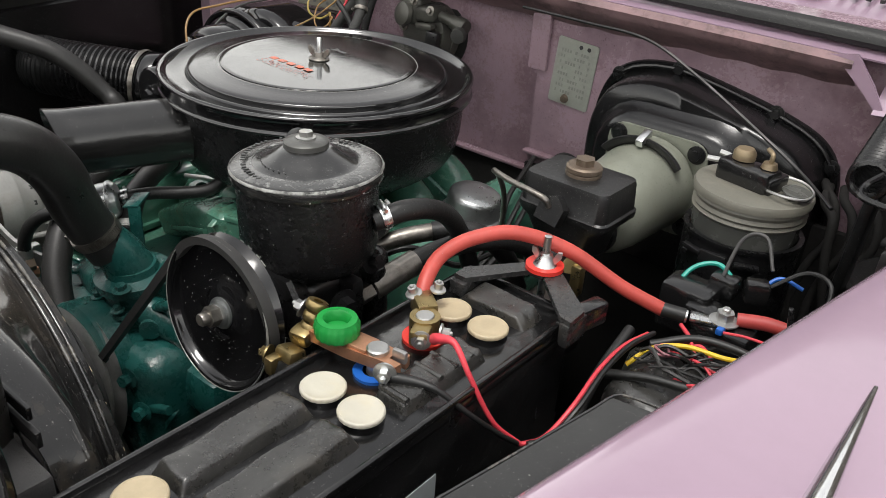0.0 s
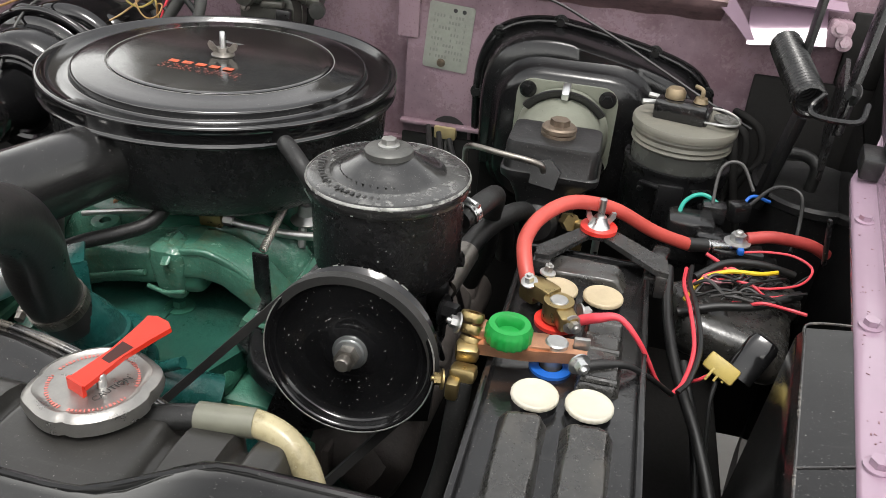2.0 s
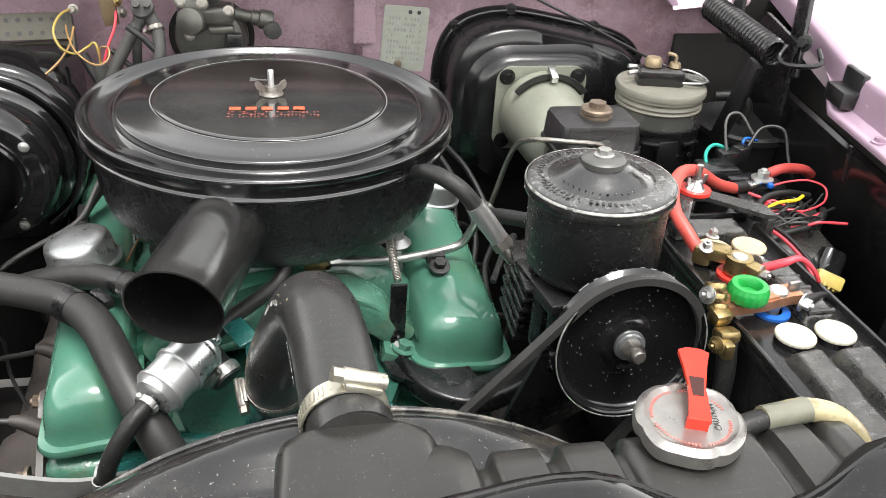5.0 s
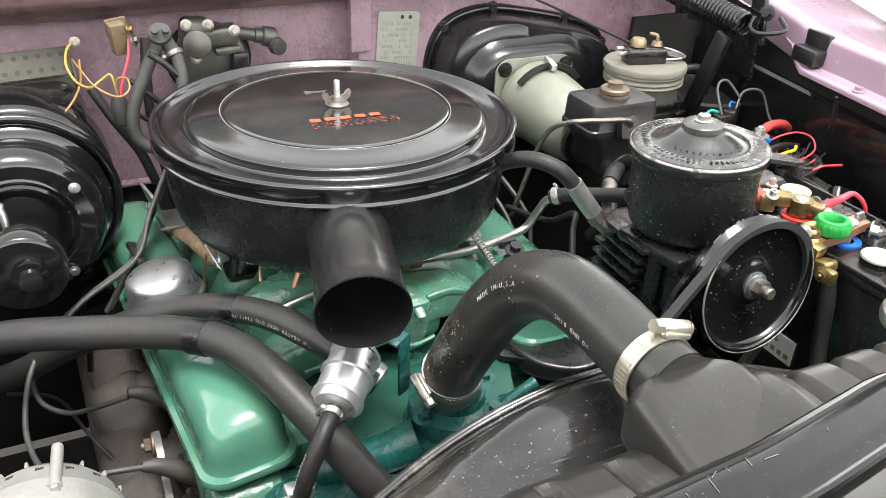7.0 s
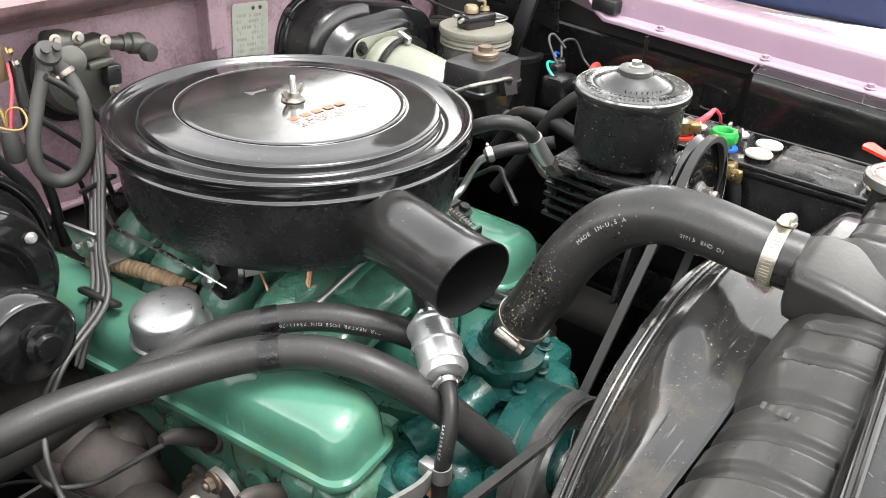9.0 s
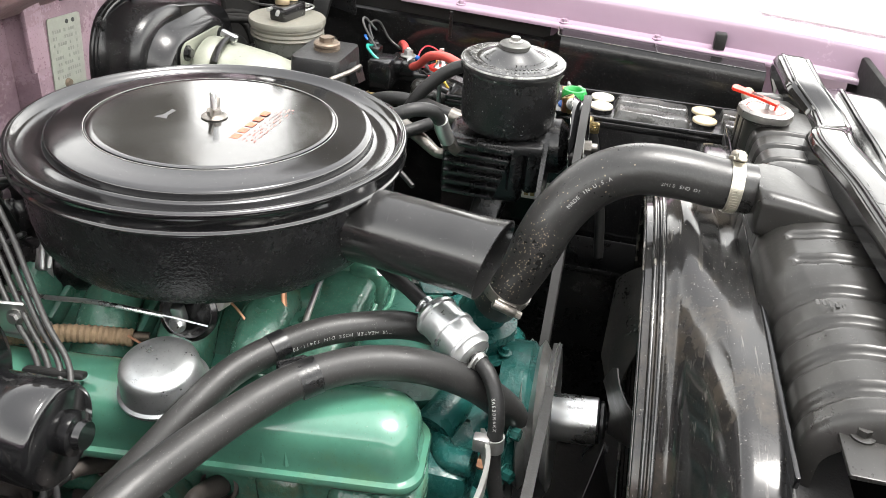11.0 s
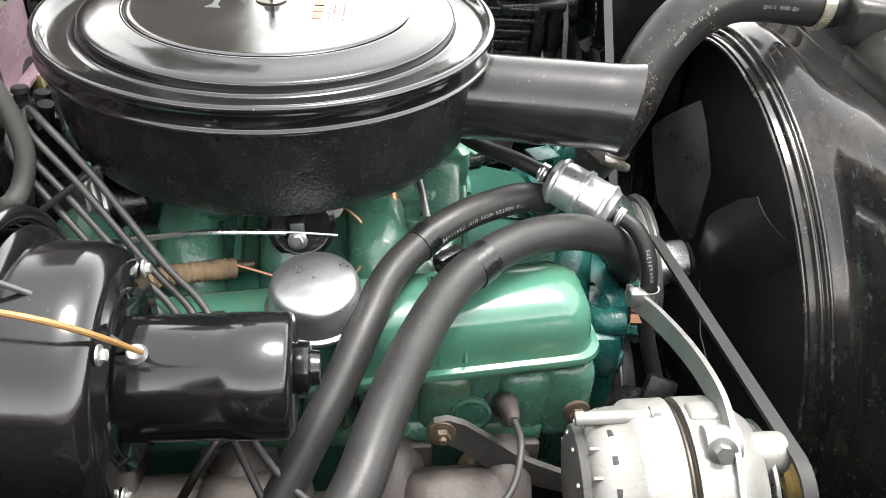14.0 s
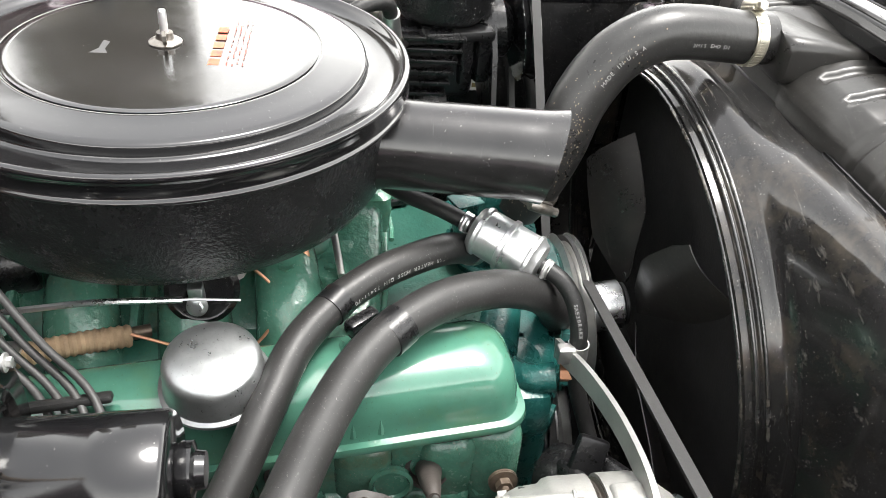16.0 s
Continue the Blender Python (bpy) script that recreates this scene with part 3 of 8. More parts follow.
part("inner_wing_rib", box((0.668, -0.108, 0.945), (0.004, 0.006, 0.05), 0.0015, turn(0, -10, 10)), SATIN, car)
part("inner_wing_recess", tube([(0.668, -0.218, 0.916), (0.662, -0.240, 0.916), (0.656, -0.259, 0.914), (0.657, -0.262, 0.895), (0.659, -0.262, 0.880), (0.664, -0.240, 0.878), (0.670, -0.216, 0.878), (0.669, -0.215, 0.897)], 0.0022, 8, 3, closed=True), GLOSS, car, "glossy rim of a pressed recess")
part("inner_skirt", sheet(lambda u, v: Vector((rail_x(-0.28 + 0.62 * v) + 0.022, -0.28 + 0.62 * v, 0.965 + 0.16 * max(0, -0.28 + 0.62 * v) - 0.9 * u)), 2, 12, 0.002), GRIMESHADE, car, "black inner wing skirt")
part("inner_skirt", sheet(lambda u, v: Vector((-rail_x(-0.28 + 0.62 * v) - 0.022, -0.28 + 0.62 * v, 0.965 + 0.16 * max(0, -0.28 + 0.62 * v) - 0.9 * u)), 2, 12, 0.002), GRIMESHADE, car, "black inner wing skirt")
# dark panels: shade low on the firewall and in the corner, as colour
part("lower_firewall", box((0.55, 0.303, 0.62), (0.56, 0.012, 0.50), 0.003), GRIMESHADE, car, "near-black lower firewall panel, shade in its colour")
part("corner_panel", box((0.735, 0.2985, 0.79), (0.21, 0.010, 0.385), 0.003), GRIMESHADE, car, "dark corner panel, the corner's shade in its colour")
for x0, x1, y0 in ((0.605, 0.590, 0.25), (0.628, 0.615, 0.235), (0.650, 0.622, 0.255), (0.612, 0.640, 0.215)):
    part("corner_hose", tube([(x0 - 0.030, 0.305, 0.90 + y0 * 0.1), (x0 - 0.018, y0 + 0.022, 0.928), (x0, y0, 0.918), (x0 + 0.006, y0 - 0.012, 0.885), ((x0 + x1) / 2, y0 - 0.02, 0.85), (x1, y0 - 0.03, 0.80), (x1 + 0.01, y0 - 0.05, 0.72)], 0.0052, 12), GRIMESHADE, car)
# dark box added where the hinge corner lies in shade
part("hinge_well", box((0.785, 0.2985, 1.030), (0.110, 0.010, 0.095), 0.003), GRIMESHADE, car, "dark panel for the shade behind the bonnet hinge")
# wide black boxes added as a dark floor over the pale ground
part("dark_floor_box", box((0.58, -0.15, 0.47), (0.20, 0.9, 0.10), 0.01), GRIMESHADE, car, "black box added as a dark floor to the bay")
part("dark_floor_box", box((-0.58, -0.15, 0.47), (0.20, 0.9, 0.10), 0.01), GRIMESHADE, car, "black box added as a dark floor to the bay")
for s in (1, -1):
    wl = part("wheel", lathe([(0, -0.09), (0.19, -0.09), (0.19, -0.06), (0.05, -0.04), (0, -0.04)], (s * 0.86, 0.0, 0.34), (s, 0, 0), 32), STEEL, car)
    part("tyre", lathe([(0.19, -0.10), (0.30, -0.10), (0.335, -0.07), (0.34, 0.0), (0.335, 0.07), (0.30, 0.10), (0.19, 0.10), (0.19, -0.10)], (s * 0.86, 0.0, 0.34), (s, 0, 0), 48), RUBBER, wl, "black rubber tyre")
part("undertray", box((0, -0.15, 0.30), (1.3, 1.1, 0.01), 0.0), GRIMESHADE, car)
part("front_apron", box((0, -0.76, 0.70), (1.25, 0.012, 0.60), 0.004), GRIMESHADE, car)

# firewall with its stepped centre, seam, cowl lip and rubber seal
fw = part("firewall", prism([(-0.70, 0.342), (0.135, 0.342), (0.143, 0.313), (0.84, 0.315), (0.84, 0.36), (-0.70, 0.385)], 0.74, Matrix.Translation((0, 0, 0.37)), 0.004), PINKDIRT, car, "dusty pink firewall with grime near the lip")
# near-black sheets put the shade behind the engine into colour
part("toe_board", box((-0.225, 0.336, 0.585), (0.95, 0.008, 0.42), 0.003), GRIMESHADE, fw, "near-black toe board, lower firewall shade in its colour")
part("toe_board", box((0.2065, 0.3085, 0.605), (0.127, 0.008, 0.43), 0.003), GRIMESHADE, fw, "near-black toe board, lower firewall shade in its colour")
part("toe_board_lip", box((-0.225, 0.331, 0.798), (0.95, 0.016, 0.006), 0.002), PINKDIRT, fw, "folded pink lip above the toe board")
part("firewall_strip", box((0.145, 0.309, 1.015), (0.032, 0.008, 0.10), 0.003), PINKDIRT, fw, "folded pink strip")
part("seam_lip", box((0.24, 0.306, 0.838), (0.20, 0.016, 0.006), 0.002), PINKDIRT, fw)


def cowl(u, v):
    x = -0.72 + 1.44 * v
    prof = [(0.268, 1.0905), (0.300, 1.098), (0.33, 1.104), (0.36, 1.110), (0.40, 1.117), (0.50, 1.138), (0.62, 1.16)]
    f = u * (len(prof) - 1)
    i = min(int(f), len(prof) - 2)
    (a, b), (c, d) = prof[i], prof[i + 1]
    k = abs(x) / 0.72
    return Vector((x, a + (c - a) * (f - i) + 0.02 * k * k, b + (d - b) * (f - i) - 0.012 * k * k))


cw = part("cowl_panel", sheet(cowl, 24, 40, 0.002), PINK, car, "pink cowl panel with a slotted air vent", 50)
def cowl_lip(u, v):
    x = -0.72 + 1.292 * v
    prof = [(0.312, 1.040), (0.300, 1.050), (0.286, 1.058), (0.276, 1.064), (0.266, 1.072), (0.261, 1.082), (0.268, 1.0895)]
    f = u * (len(prof) - 1)
    i = min(int(f), len(prof) - 2)
    (a, b), (c, d) = prof[i], prof[i + 1]
    k = abs(x) / 0.72
    return Vector((x, a + (c - a) * (f - i) + 0.02 * k * k + 0.0016 * math.sin(x * 90) * (1 - u), b + (d - b) * (f - i) - 0.012 * k * k))


part("cowl_lip", sheet(cowl_lip, 18, 120, 0.0016), LIPDIRT, cw, "grimy pink lip caked with brown dirt", 50)
part("rubber_seal", tube([(x, 0.288 + 0.02 * (x / 0.72) ** 2, 1.108 - 0.012 * (x / 0.72) ** 2) for x in (-0.68, -0.4, -0.1, 0.2, 0.45, 0.66)], 0.012, 10, 6, flat=0.7), RUBBER, cw, "black rubber bonnet seal")
vent = bmesh.new()
for r in range(5):
    for k in range(30):
        x = 0.14 + 0.0165 * k
        y = 0.43 + 0.022 * r
        vent = join(vent, box((x, y, 1.1225 + (y - 0.43) * 0.205), (0.006, 0.015, 0.004), 0.0, turn(11, 0, 0)))
tagged(part("vent_slots", vent, INK, cw, "rows of dark vent slots"), kind="stuff")
part("wiper_pivot", join(lathe([(0, 0), (0.018, 0), (0.018, 0.012), (0.010, 0.02), (0, 0.02)], (0.47, 0.42, 1.12)), lathe([(0, 0), (0.006, 0), (0.006, 0.035), (0, 0.036)], (0.47, 0.42, 1.12))), ZINC, cw, "bright wiper pivot")
CABIN = ((0.60, 1.158, 0.70, 0.70), (0.66, 1.172, 0.70, 0.69), (0.86, 1.335, 0.70, 0.655), (1.07, 1.505, 0.70, 0.605), (1.11, 1.530, 0.70, 0.595), (1.22, 1.552, 0.70, 0.59), (1.8, 1.575, 0.70, 0.59), (2.5, 1.52, 0.70, 0.58), (2.75, 1.18, 0.70, 0.66))
cab = part("cabin", loft([[Vector((x, y, z_)) for x, z_ in ((-wb, 0.70), (-wb, min(1.17, z)), (-wt, z - 0.012), (-wt + 0.05, z), (-0.25, z + 0.008), (0.25, z + 0.008), (wt - 0.05, z), (wt, z - 0.012), (wb, min(1.17, z)), (wb, 0.70))] for y, z, wb, wt in CABIN]), PINK, car, "pink roof and windscreen surround", 40)
part("windscreen", loft([[Vector((x, y - 0.006, z + 0.014)) for x in (-w, -0.3, 0.0, 0.3, w)] for y, z, w in ((0.70, 1.204, 0.62), (0.86, 1.336, 0.595), (1.05, 1.489, 0.56))], cap=False), mat("dark_windscreen_glass", (0.012, 0.013, 0.014), 0.04), cab, "dark curved windscreen")

# hinge pocket, spring and arms on the left
coil = []
a, b = Vector((0.658, 0.058, 1.020)), Vector((0.646, 0.245, 1.042))
d = (b - a).normalized()
e1 = d.orthogonal().normalized()
e2 = d.cross(e1)
for k in range(22 * 12 + 1):
    t = k / 12
    coil.append(a.lerp(b, 0.06 + 0.88 * k / 264) + (e1 * math.cos(2 * math.pi * t) + e2 * math.sin(2 * math.pi * t)) * 0.0165)
part("coil_spring", tube(coil, 0.0032, 6, smooth=False), SATIN, car, "black coil spring")
part("spring_hook", tube([a + d * 0.012 + e1 * 0.0165, a + d * 0.004, a - d * 0.012 + Vector((0.004, 0, -0.004)), (0.70, 0.035, 1.018), (0.712, 0.06, 1.03)], 0.0032, 8), SATIN, car)
part("hinge_arm", box((0.708, 0.11, 1.09), (0.008, 0.028, 0.22), 0.003, turn(-18, 8, 0)), SATIN, car)
part("hinge_arm", box((0.668, 0.20, 1.10), (0.007, 0.026, 0.20), 0.003, turn(-8, 4, 0)), DUSTY, car)
part("hinge_plate", prism([(-0.07, -0.05), (0.06, -0.03), (0.08, 0.03), (0.05, 0.06), (-0.06, 0.05)], 0.005, Matrix.Translation((0.700, 0.14, 0.985)) @ turn(90, 0, 80), 0.001), SATIN, car)
part("hinge_stay", box((0.655, 0.13, 0.93), (0.012, 0.03, 0.14), 0.004, turn(15, 5, 0)), DUSTY, car)
part("hinge_pocket", join(sheet(lambda u, v: Vector((0.606 + 0.095 * v, 0.272 + 0.060 * u, 1.026 + 0.010 * v + 0.056 * u)), 6, 8, 0.002),
                          prism([(0.543, 1.080), (0.559, 1.073), (0.590, 1.046), (0.610, 1.026), (0.618, 1.028), (0.600, 1.056), (0.575, 1.086)], 0.003, Matrix(((1, 0, 0, 0), (0, 0, -1, 0.280), (0, 1, 0, 0), (0, 0, 0, 1))), 0.0008)), PINK, car, "bright pink hinge pocket and gusset")
part("hinge_block", join(box((0.716, 0.292, 1.050), (0.030, 0.026, 0.036), 0.005, turn(0, 4, 0)), bolt((0.712, 0.277, 1.058), (0, -1, 0.3), 0.006, 0.005), bolt((0.722, 0.277, 1.041), (0, -1, 0.3), 0.006, 0.005)), PINKDIRT, car, "bolted pink hinge block")
part("pivot_bolt", bolt((0.70, 0.075, 1.035), (-1, -0.3, 0.2), 0.007, 0.006), DUSTY, car)

# black air drum low in the corner
drum = thing("round_canister", (0.743, 0.217, 0.70), "dusty black round canister with a lid hose in the corner", "canister")
part("can", lathe([(0, 0), (0.072, 0), (0.072, 0.155), (0.076, 0.158), (0.076, 0.166), (0.070, 0.169), (0.055, 0.163), (0, 0.165)], (0.72, 0.205, 0.71), (0, -0.05, 1), 44), DUSTY, drum)
part("lid_pipe", tube([(0.715, 0.19, 0.872), (0.715, 0.19, 0.905), (0.70, 0.20, 0.915), (0.67, 0.21, 0.912)], 0.008, 10), RUBBER, drum)

# front panel over the radiator with its dip at the filler
def panel(u, v):
    x = -0.62 + 1.14 * v
    prof = [(-0.586, 0.992), (-0.586, 1.008), (-0.590, 1.0155), (-0.598, 1.018), (-0.622, 1.0175), (-0.627, 1.0155), (-0.633, 1.006), (-0.662, 0.980), (-0.76, 0.975), (-0.775, 0.95), (-0.78, 0.80)]
    f = u * (len(prof) - 1)
    i = min(int(f), len(prof) - 2)
    (a, b), (c, d) = prof[i], prof[i + 1]
    y, z = a + (c - a) * (f - i), b + (d - b) * (f - i)
    dip = math.exp(-((x - 0.232) / 0.058) ** 4)
    k = max(0, 1 - (-0.586 - y) / 0.12)
    y -= 0.021 * dip * k
    z -= 0.015 * dip * k
    y -= 0.015 + 0.016 * min(1, max(0, (0.12 - x) / 0.1)) + 0.07 * max(0, 0.02 - x)
    z += 0.013
    end = max(0, x - 0.42) / 0.10
    z -= 0.06 * end * end
    y -= 0.03 * end * end
    return Vector((x, y, z))


part("radiator_panel", sheet(panel, 40, 90, 0.002), PANEL, car, "satin black panel over the radiator, dipped at the filler", 50)
part("panel_hem", tube([tuple(panel(0.27, 0.01 + 0.98 * k / 40)) for k in range(41)], 0.0022, 8, 2), PANEL, car, "rolled hem of the panel")
part("panel_fold", tube([tuple(panel(0.52, 0.01 + 0.98 * k / 40)) for k in range(41)], 0.0030, 8, 2), PANEL, car)
part("panel_crease", tube([tuple(panel(0.72, 0.01 + 0.98 * k / 40)) for k in range(41)], 0.0036, 8, 2), PANEL, car)
scratch = bmesh.new()
random.seed(31)
for k in range(26):
    u_, v_ = random.uniform(0.28, 0.34), random.uniform(0.36, 0.60)
    scratch = join(scratch, box((0, 0, 0), (random.uniform(0.002, 0.009), 0.0003, 0.0002), 0.0, Matrix.Translation(panel(u_, v_) + Vector((0, 0, 0.0004))) @ turn(0, 0, random.gauss(70, 35))))
tagged(part("scratch_marks", scratch, mat("pale_scratched_paint", (0.16, 0.16, 0.155), 0.5), car, "pale scratches on the panel's ledge"), kind="stuff")
part("panel_baffle", box((-0.05, -0.690, 0.77), (1.12, 0.006, 0.40), 0.001), GRIMESHADE, car)
part("panel_bolt", bolt((-0.13, -0.70, 0.984), (0, -0.2, 1), 0.008, 0.006), SATIN, car)

def beam(path, w, h, r=0.008):
    """A cast arm with a rounded rectangular section along a path of points."""
    pts = spline(path, 5)
    rings_ = []
    for i, p in enumerate(pts):
        t_ = (pts[min(i + 1, len(pts) - 1)] - pts[max(i - 1, 0)]).normalized()
        side_ = Vector((0, 1, 0))
        up_ = side_.cross(t_).normalized()
        k = i / (len(pts) - 1)
        ww, hh = w[0] + (w[1] - w[0]) * k, h[0] + (h[1] - h[0]) * k
        rings_.append([p + side_ * a + up_ * b for a, b in rounded(ww, hh, r, 4)])
    return loft(rings_)


# ---- engine ----
engine = thing("engine", (0, 0, 0.35), "green-painted V8 engine with teal front castings", "engine")
block = join(box((0, 0.01, 0.545), (0.36, 0.52, 0.36), 0.02), box((0, 0.0, 0.735), (0.24, 0.50, 0.04), 0.015))
part("block", block, GREENCAST, engine)
part("valley_cover", prism([(-0.09, -0.275), (0.09, -0.275), (0.12, -0.20), (0.12, 0.2), (-0.12, 0.2), (-0.12, -0.20)], 0.02, Matrix.Translation((0.01, 0, 0.744)), 0.006), VALLEY, engine, "oily valley cover, shade darkening its colour")
part("valley_bolt", bolt((0.024, -0.166, 0.764), (0, 0, 1), 0.008, 0.008, 2.1), GREENCAST, engine)
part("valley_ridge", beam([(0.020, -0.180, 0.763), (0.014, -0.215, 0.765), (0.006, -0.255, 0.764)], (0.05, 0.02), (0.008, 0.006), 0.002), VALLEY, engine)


im = part("intake_manifold", join(box((0.0, 0.02, 0.812), (0.11, 0.30, 0.055), 0.016, None, 3), box((0.035, -0.15, 0.82), (0.05, 0.06, 0.06), 0.014, turn(0, 0, 8), 3)), GREENCAST, engine)
for s in (-1, 1):
    for y in (-0.085, -0.005, 0.085, 0.175):
        part("runner", tube([(s * 0.03, y, 0.820), (s * 0.075, y - 0.004, 0.828), (s * 0.112, y - 0.008, 0.812), (s * 0.138, y - 0.01, 0.775)], [0.026, 0.028, 0.030, 0.032], 18, 6), GREENHEAD, im)
    part("runner_flange", box((s * 0.13, 0.02, 0.778), (0.045, 0.34, 0.02), 0.006, turn(0, s * 28, 0)), GREENCAST, im)
for s in (-1, 1):
    part("manifold_skirt", join(box((s * 0.082, 0.03, 0.803), (0.105, 0.36, 0.016), 0.005, turn(0, s * 27, 0)), *[box((s * 0.086, y, 0.815), (0.085, 0.008, 0.026), 0.003, turn(0, s * 24, 0)) for y in (-0.075, 0.035, 0.135)]), GREENHEAD, im)
arm = part("front_arm", beam([(0.028, -0.152, 0.826), (0.055, -0.152, 0.831), (0.085, -0.150, 0.824), (0.112, -0.147, 0.802), (0.136, -0.143, 0.776)], (0.060, 0.050), (0.040, 0.034), 0.010), GREENHEAD, im)
part("arm_rib", beam([(0.040, -0.180, 0.846), (0.066, -0.178, 0.848), (0.092, -0.174, 0.836), (0.118, -0.168, 0.812)], (0.006, 0.006), (0.008, 0.008), 0.0025), GREENHEAD, arm)
part("arm_foot", prism([(-0.022, -0.016), (0.022, -0.020), (0.030, 0.004), (0.018, 0.020), (-0.02, 0.018)], 0.012, Matrix.Translation((0.128, -0.176, 0.766)) @ turn(0, 20, 0), 0.004), GREENHEAD, arm)
part("arm_bolt", bolt((0.132, -0.182, 0.780), (0.3, 0, 1), 0.0075, 0.007), GREENHEAD, arm)
larm = part("front_arm", beam([(0.024, -0.148, 0.820), (-0.015, -0.146, 0.813), (-0.055, -0.142, 0.803), (-0.090, -0.138, 0.789), (-0.125, -0.134, 0.770)], (0.062, 0.066), (0.046, 0.044), 0.011), GREENHEAD, im)
part("arm_rib", beam([(-0.004, -0.181, 0.812), (-0.035, -0.179, 0.803), (-0.066, -0.177, 0.792), (-0.092, -0.173, 0.782)], (0.006, 0.006), (0.007, 0.007), 0.0025), GREENHEAD, larm)
part("arm_boss", lathe([(0.006, -0.014), (0.016, -0.014), (0.0165, 0.0), (0.0155, 0.002), (0.0065, 0.002), (0.006, -0.004), (0, -0.004)], (-0.083, -0.128, 0.832), (0, -0.1, 1), 28), GREENHEAD, larm)
pad = part("crossover_pad", join(loft([[Vector((0.024 + x, -0.166 + y, z)) for x, y in rounded(w, d, 0.009, 5)] for w, d, z in ((0.026, 0.024, 0.783), (0.033, 0.034, 0.789), (0.037, 0.040, 0.810), (0.041, 0.044, 0.832), (0.038, 0.042, 0.845), (0.028, 0.032, 0.850))]),
                                beam([(0.022, -0.142, 0.842), (0.026, -0.165, 0.846), (0.028, -0.186, 0.836)], (0.030, 0.022), (0.014, 0.010), 0.004)), GREENHEAD, im)
part("pad_seam", beam([(0.002, -0.188, 0.801), (0.024, -0.190, 0.798), (0.046, -0.188, 0.802)], (0.005, 0.005), (0.004, 0.004), 0.0015), GREENHEAD, pad)
for x, y in ((-0.10, -0.09), (0.095, -0.06), (-0.095, 0.05), (0.10, 0.06)):
    part("manifold_bolt", bolt((x, y, 0.842), (0, 0, 1), 0.007, 0.007), GREENCAST, im)

# carburettor under the air cleaner
part("carburettor", join(lathe([(0, 0.83), (0.055, 0.83), (0.055, 0.845), (0.042, 0.85), (0.042, 0.872), (0.05, 0.875), (0.05, 0.885), (0, 0.885)], (0.0, 0.0, 0.0)),
                         box((0.0, -0.03, 0.855), (0.13, 0.05, 0.03), 0.006), box((0.0, 0.05, 0.855), (0.12, 0.05, 0.03), 0.006)), STEEL, engine, "dull metal carburettor")
ch = part("choke_housing", lathe([(0, 0), (0.022, 0), (0.026, 0.003), (0.0265, 0.016), (0.0295, 0.018), (0.0295, 0.023), (0.025, 0.0255), (0.023, 0.0245), (0, 0.0245)], (-0.106, -0.022, 0.842), (-1, -0.12, 0.35), 40), PLASTIC, engine, "black round choke housing")
part("choke_clamp", join(box((-0.139, -0.022, 0.856), (0.010, 0.012, 0.022), 0.002, turn(0, -15, 0)), bolt((-0.143, -0.022, 0.846), (-1, 0, 0.3), 0.005, 0.005)), ZINC, ch, "zinc cable clamp")
part("choke_port", tube([(-0.085, -0.055, 0.858), (-0.105, -0.052, 0.860), (-0.118, -0.050, 0.862)], 0.010, 12), ALU, ch)
CHOKE = [(-0.10, 0.25, 0.835), (-0.139, 0.162, 0.842), (-0.158, 0.051, 0.865), (-0.154, -0.014, 0.862), (-0.147, -0.056, 0.854)]
part("choke_cable", join(tube(CHOKE[:4], 0.0026, 8), tube(CHOKE[2:], 0.0011, 6)), ZINC, engine, "bright choke cable")
wrap = [(-0.182, 0.150, 0.818), (-0.164, 0.111, 0.819), (-0.150, 0.072, 0.817), (-0.137, 0.034, 0.812)]
line = spline(wrap, 14)
part("wrapped_pipe", tube(line, [0.0085 + 0.0013 * (i % 2) for i in range(len(line))], 12, smooth=False), WRAP, engine, "tan fibre-wrapped heat pipe")
part("wrapped_pipe_end", tube([(-0.137, 0.037, 0.813), (-0.130, 0.020, 0.811)], 0.0055, 10), RUSTY, engine)
part("thin_copper_pipe", tube([(-0.15, 0.03, 0.825), (-0.16, -0.01, 0.818), (-0.165, -0.05, 0.812), (-0.14, -0.075, 0.815), (-0.115, -0.082, 0.83), (-0.108, -0.068, 0.85), (-0.10, -0.04, 0.865)], 0.0014, 6), COPPER, engine)
part("copper_pipe", tube([(-0.10, -0.115, 0.815), (-0.085, -0.108, 0.84), (-0.068, -0.10, 0.875)], 0.0032, 8), COPPER, engine)


def cover(s):
    """A valve cover: a flanged pressing, higher on the engine's inner side, ribbed near the front."""
    y0, y1 = (-0.258, 0.190) if s > 0 else (-0.276, 0.265)

    def ring(inset, h, lip=0.0):
        half = 0.0395 - inset + lip
        out = []
        for x, y in rounded(2 * half, y1 - y0 - 2 * (inset * 1.15 - lip), min(0.024, half * 0.96), 7):
            f = (x + 0.0395) / 0.075
            out.append(Vector((s * (0.1715 + x), (y0 + y1) / 2 + y, 0.773 + h + (1 - f) * (0.004 + 0.08 * max(0, h)))))
        return out
    rings = [ring(0, -0.009, 0.006), ring(0, -0.005, 0.0072), ring(0, -0.001, 0.006), ring(0, 0.0, 0.001), ring(0, 0.003), ring(0.0005, 0.013), ring(0.0014, 0.023), ring(0.0032, 0.0325), ring(0.0065, 0.0400), ring(0.011, 0.0450), ring(0.0165, 0.0482),
             ring(0.023, 0.0502), ring(0.0295, 0.0514), ring(0.0345, 0.0520)]
    return loft(rings)


def moved(bm, m):
    bmesh.ops.transform(bm, matrix=m, verts=bm.verts)
    return bm


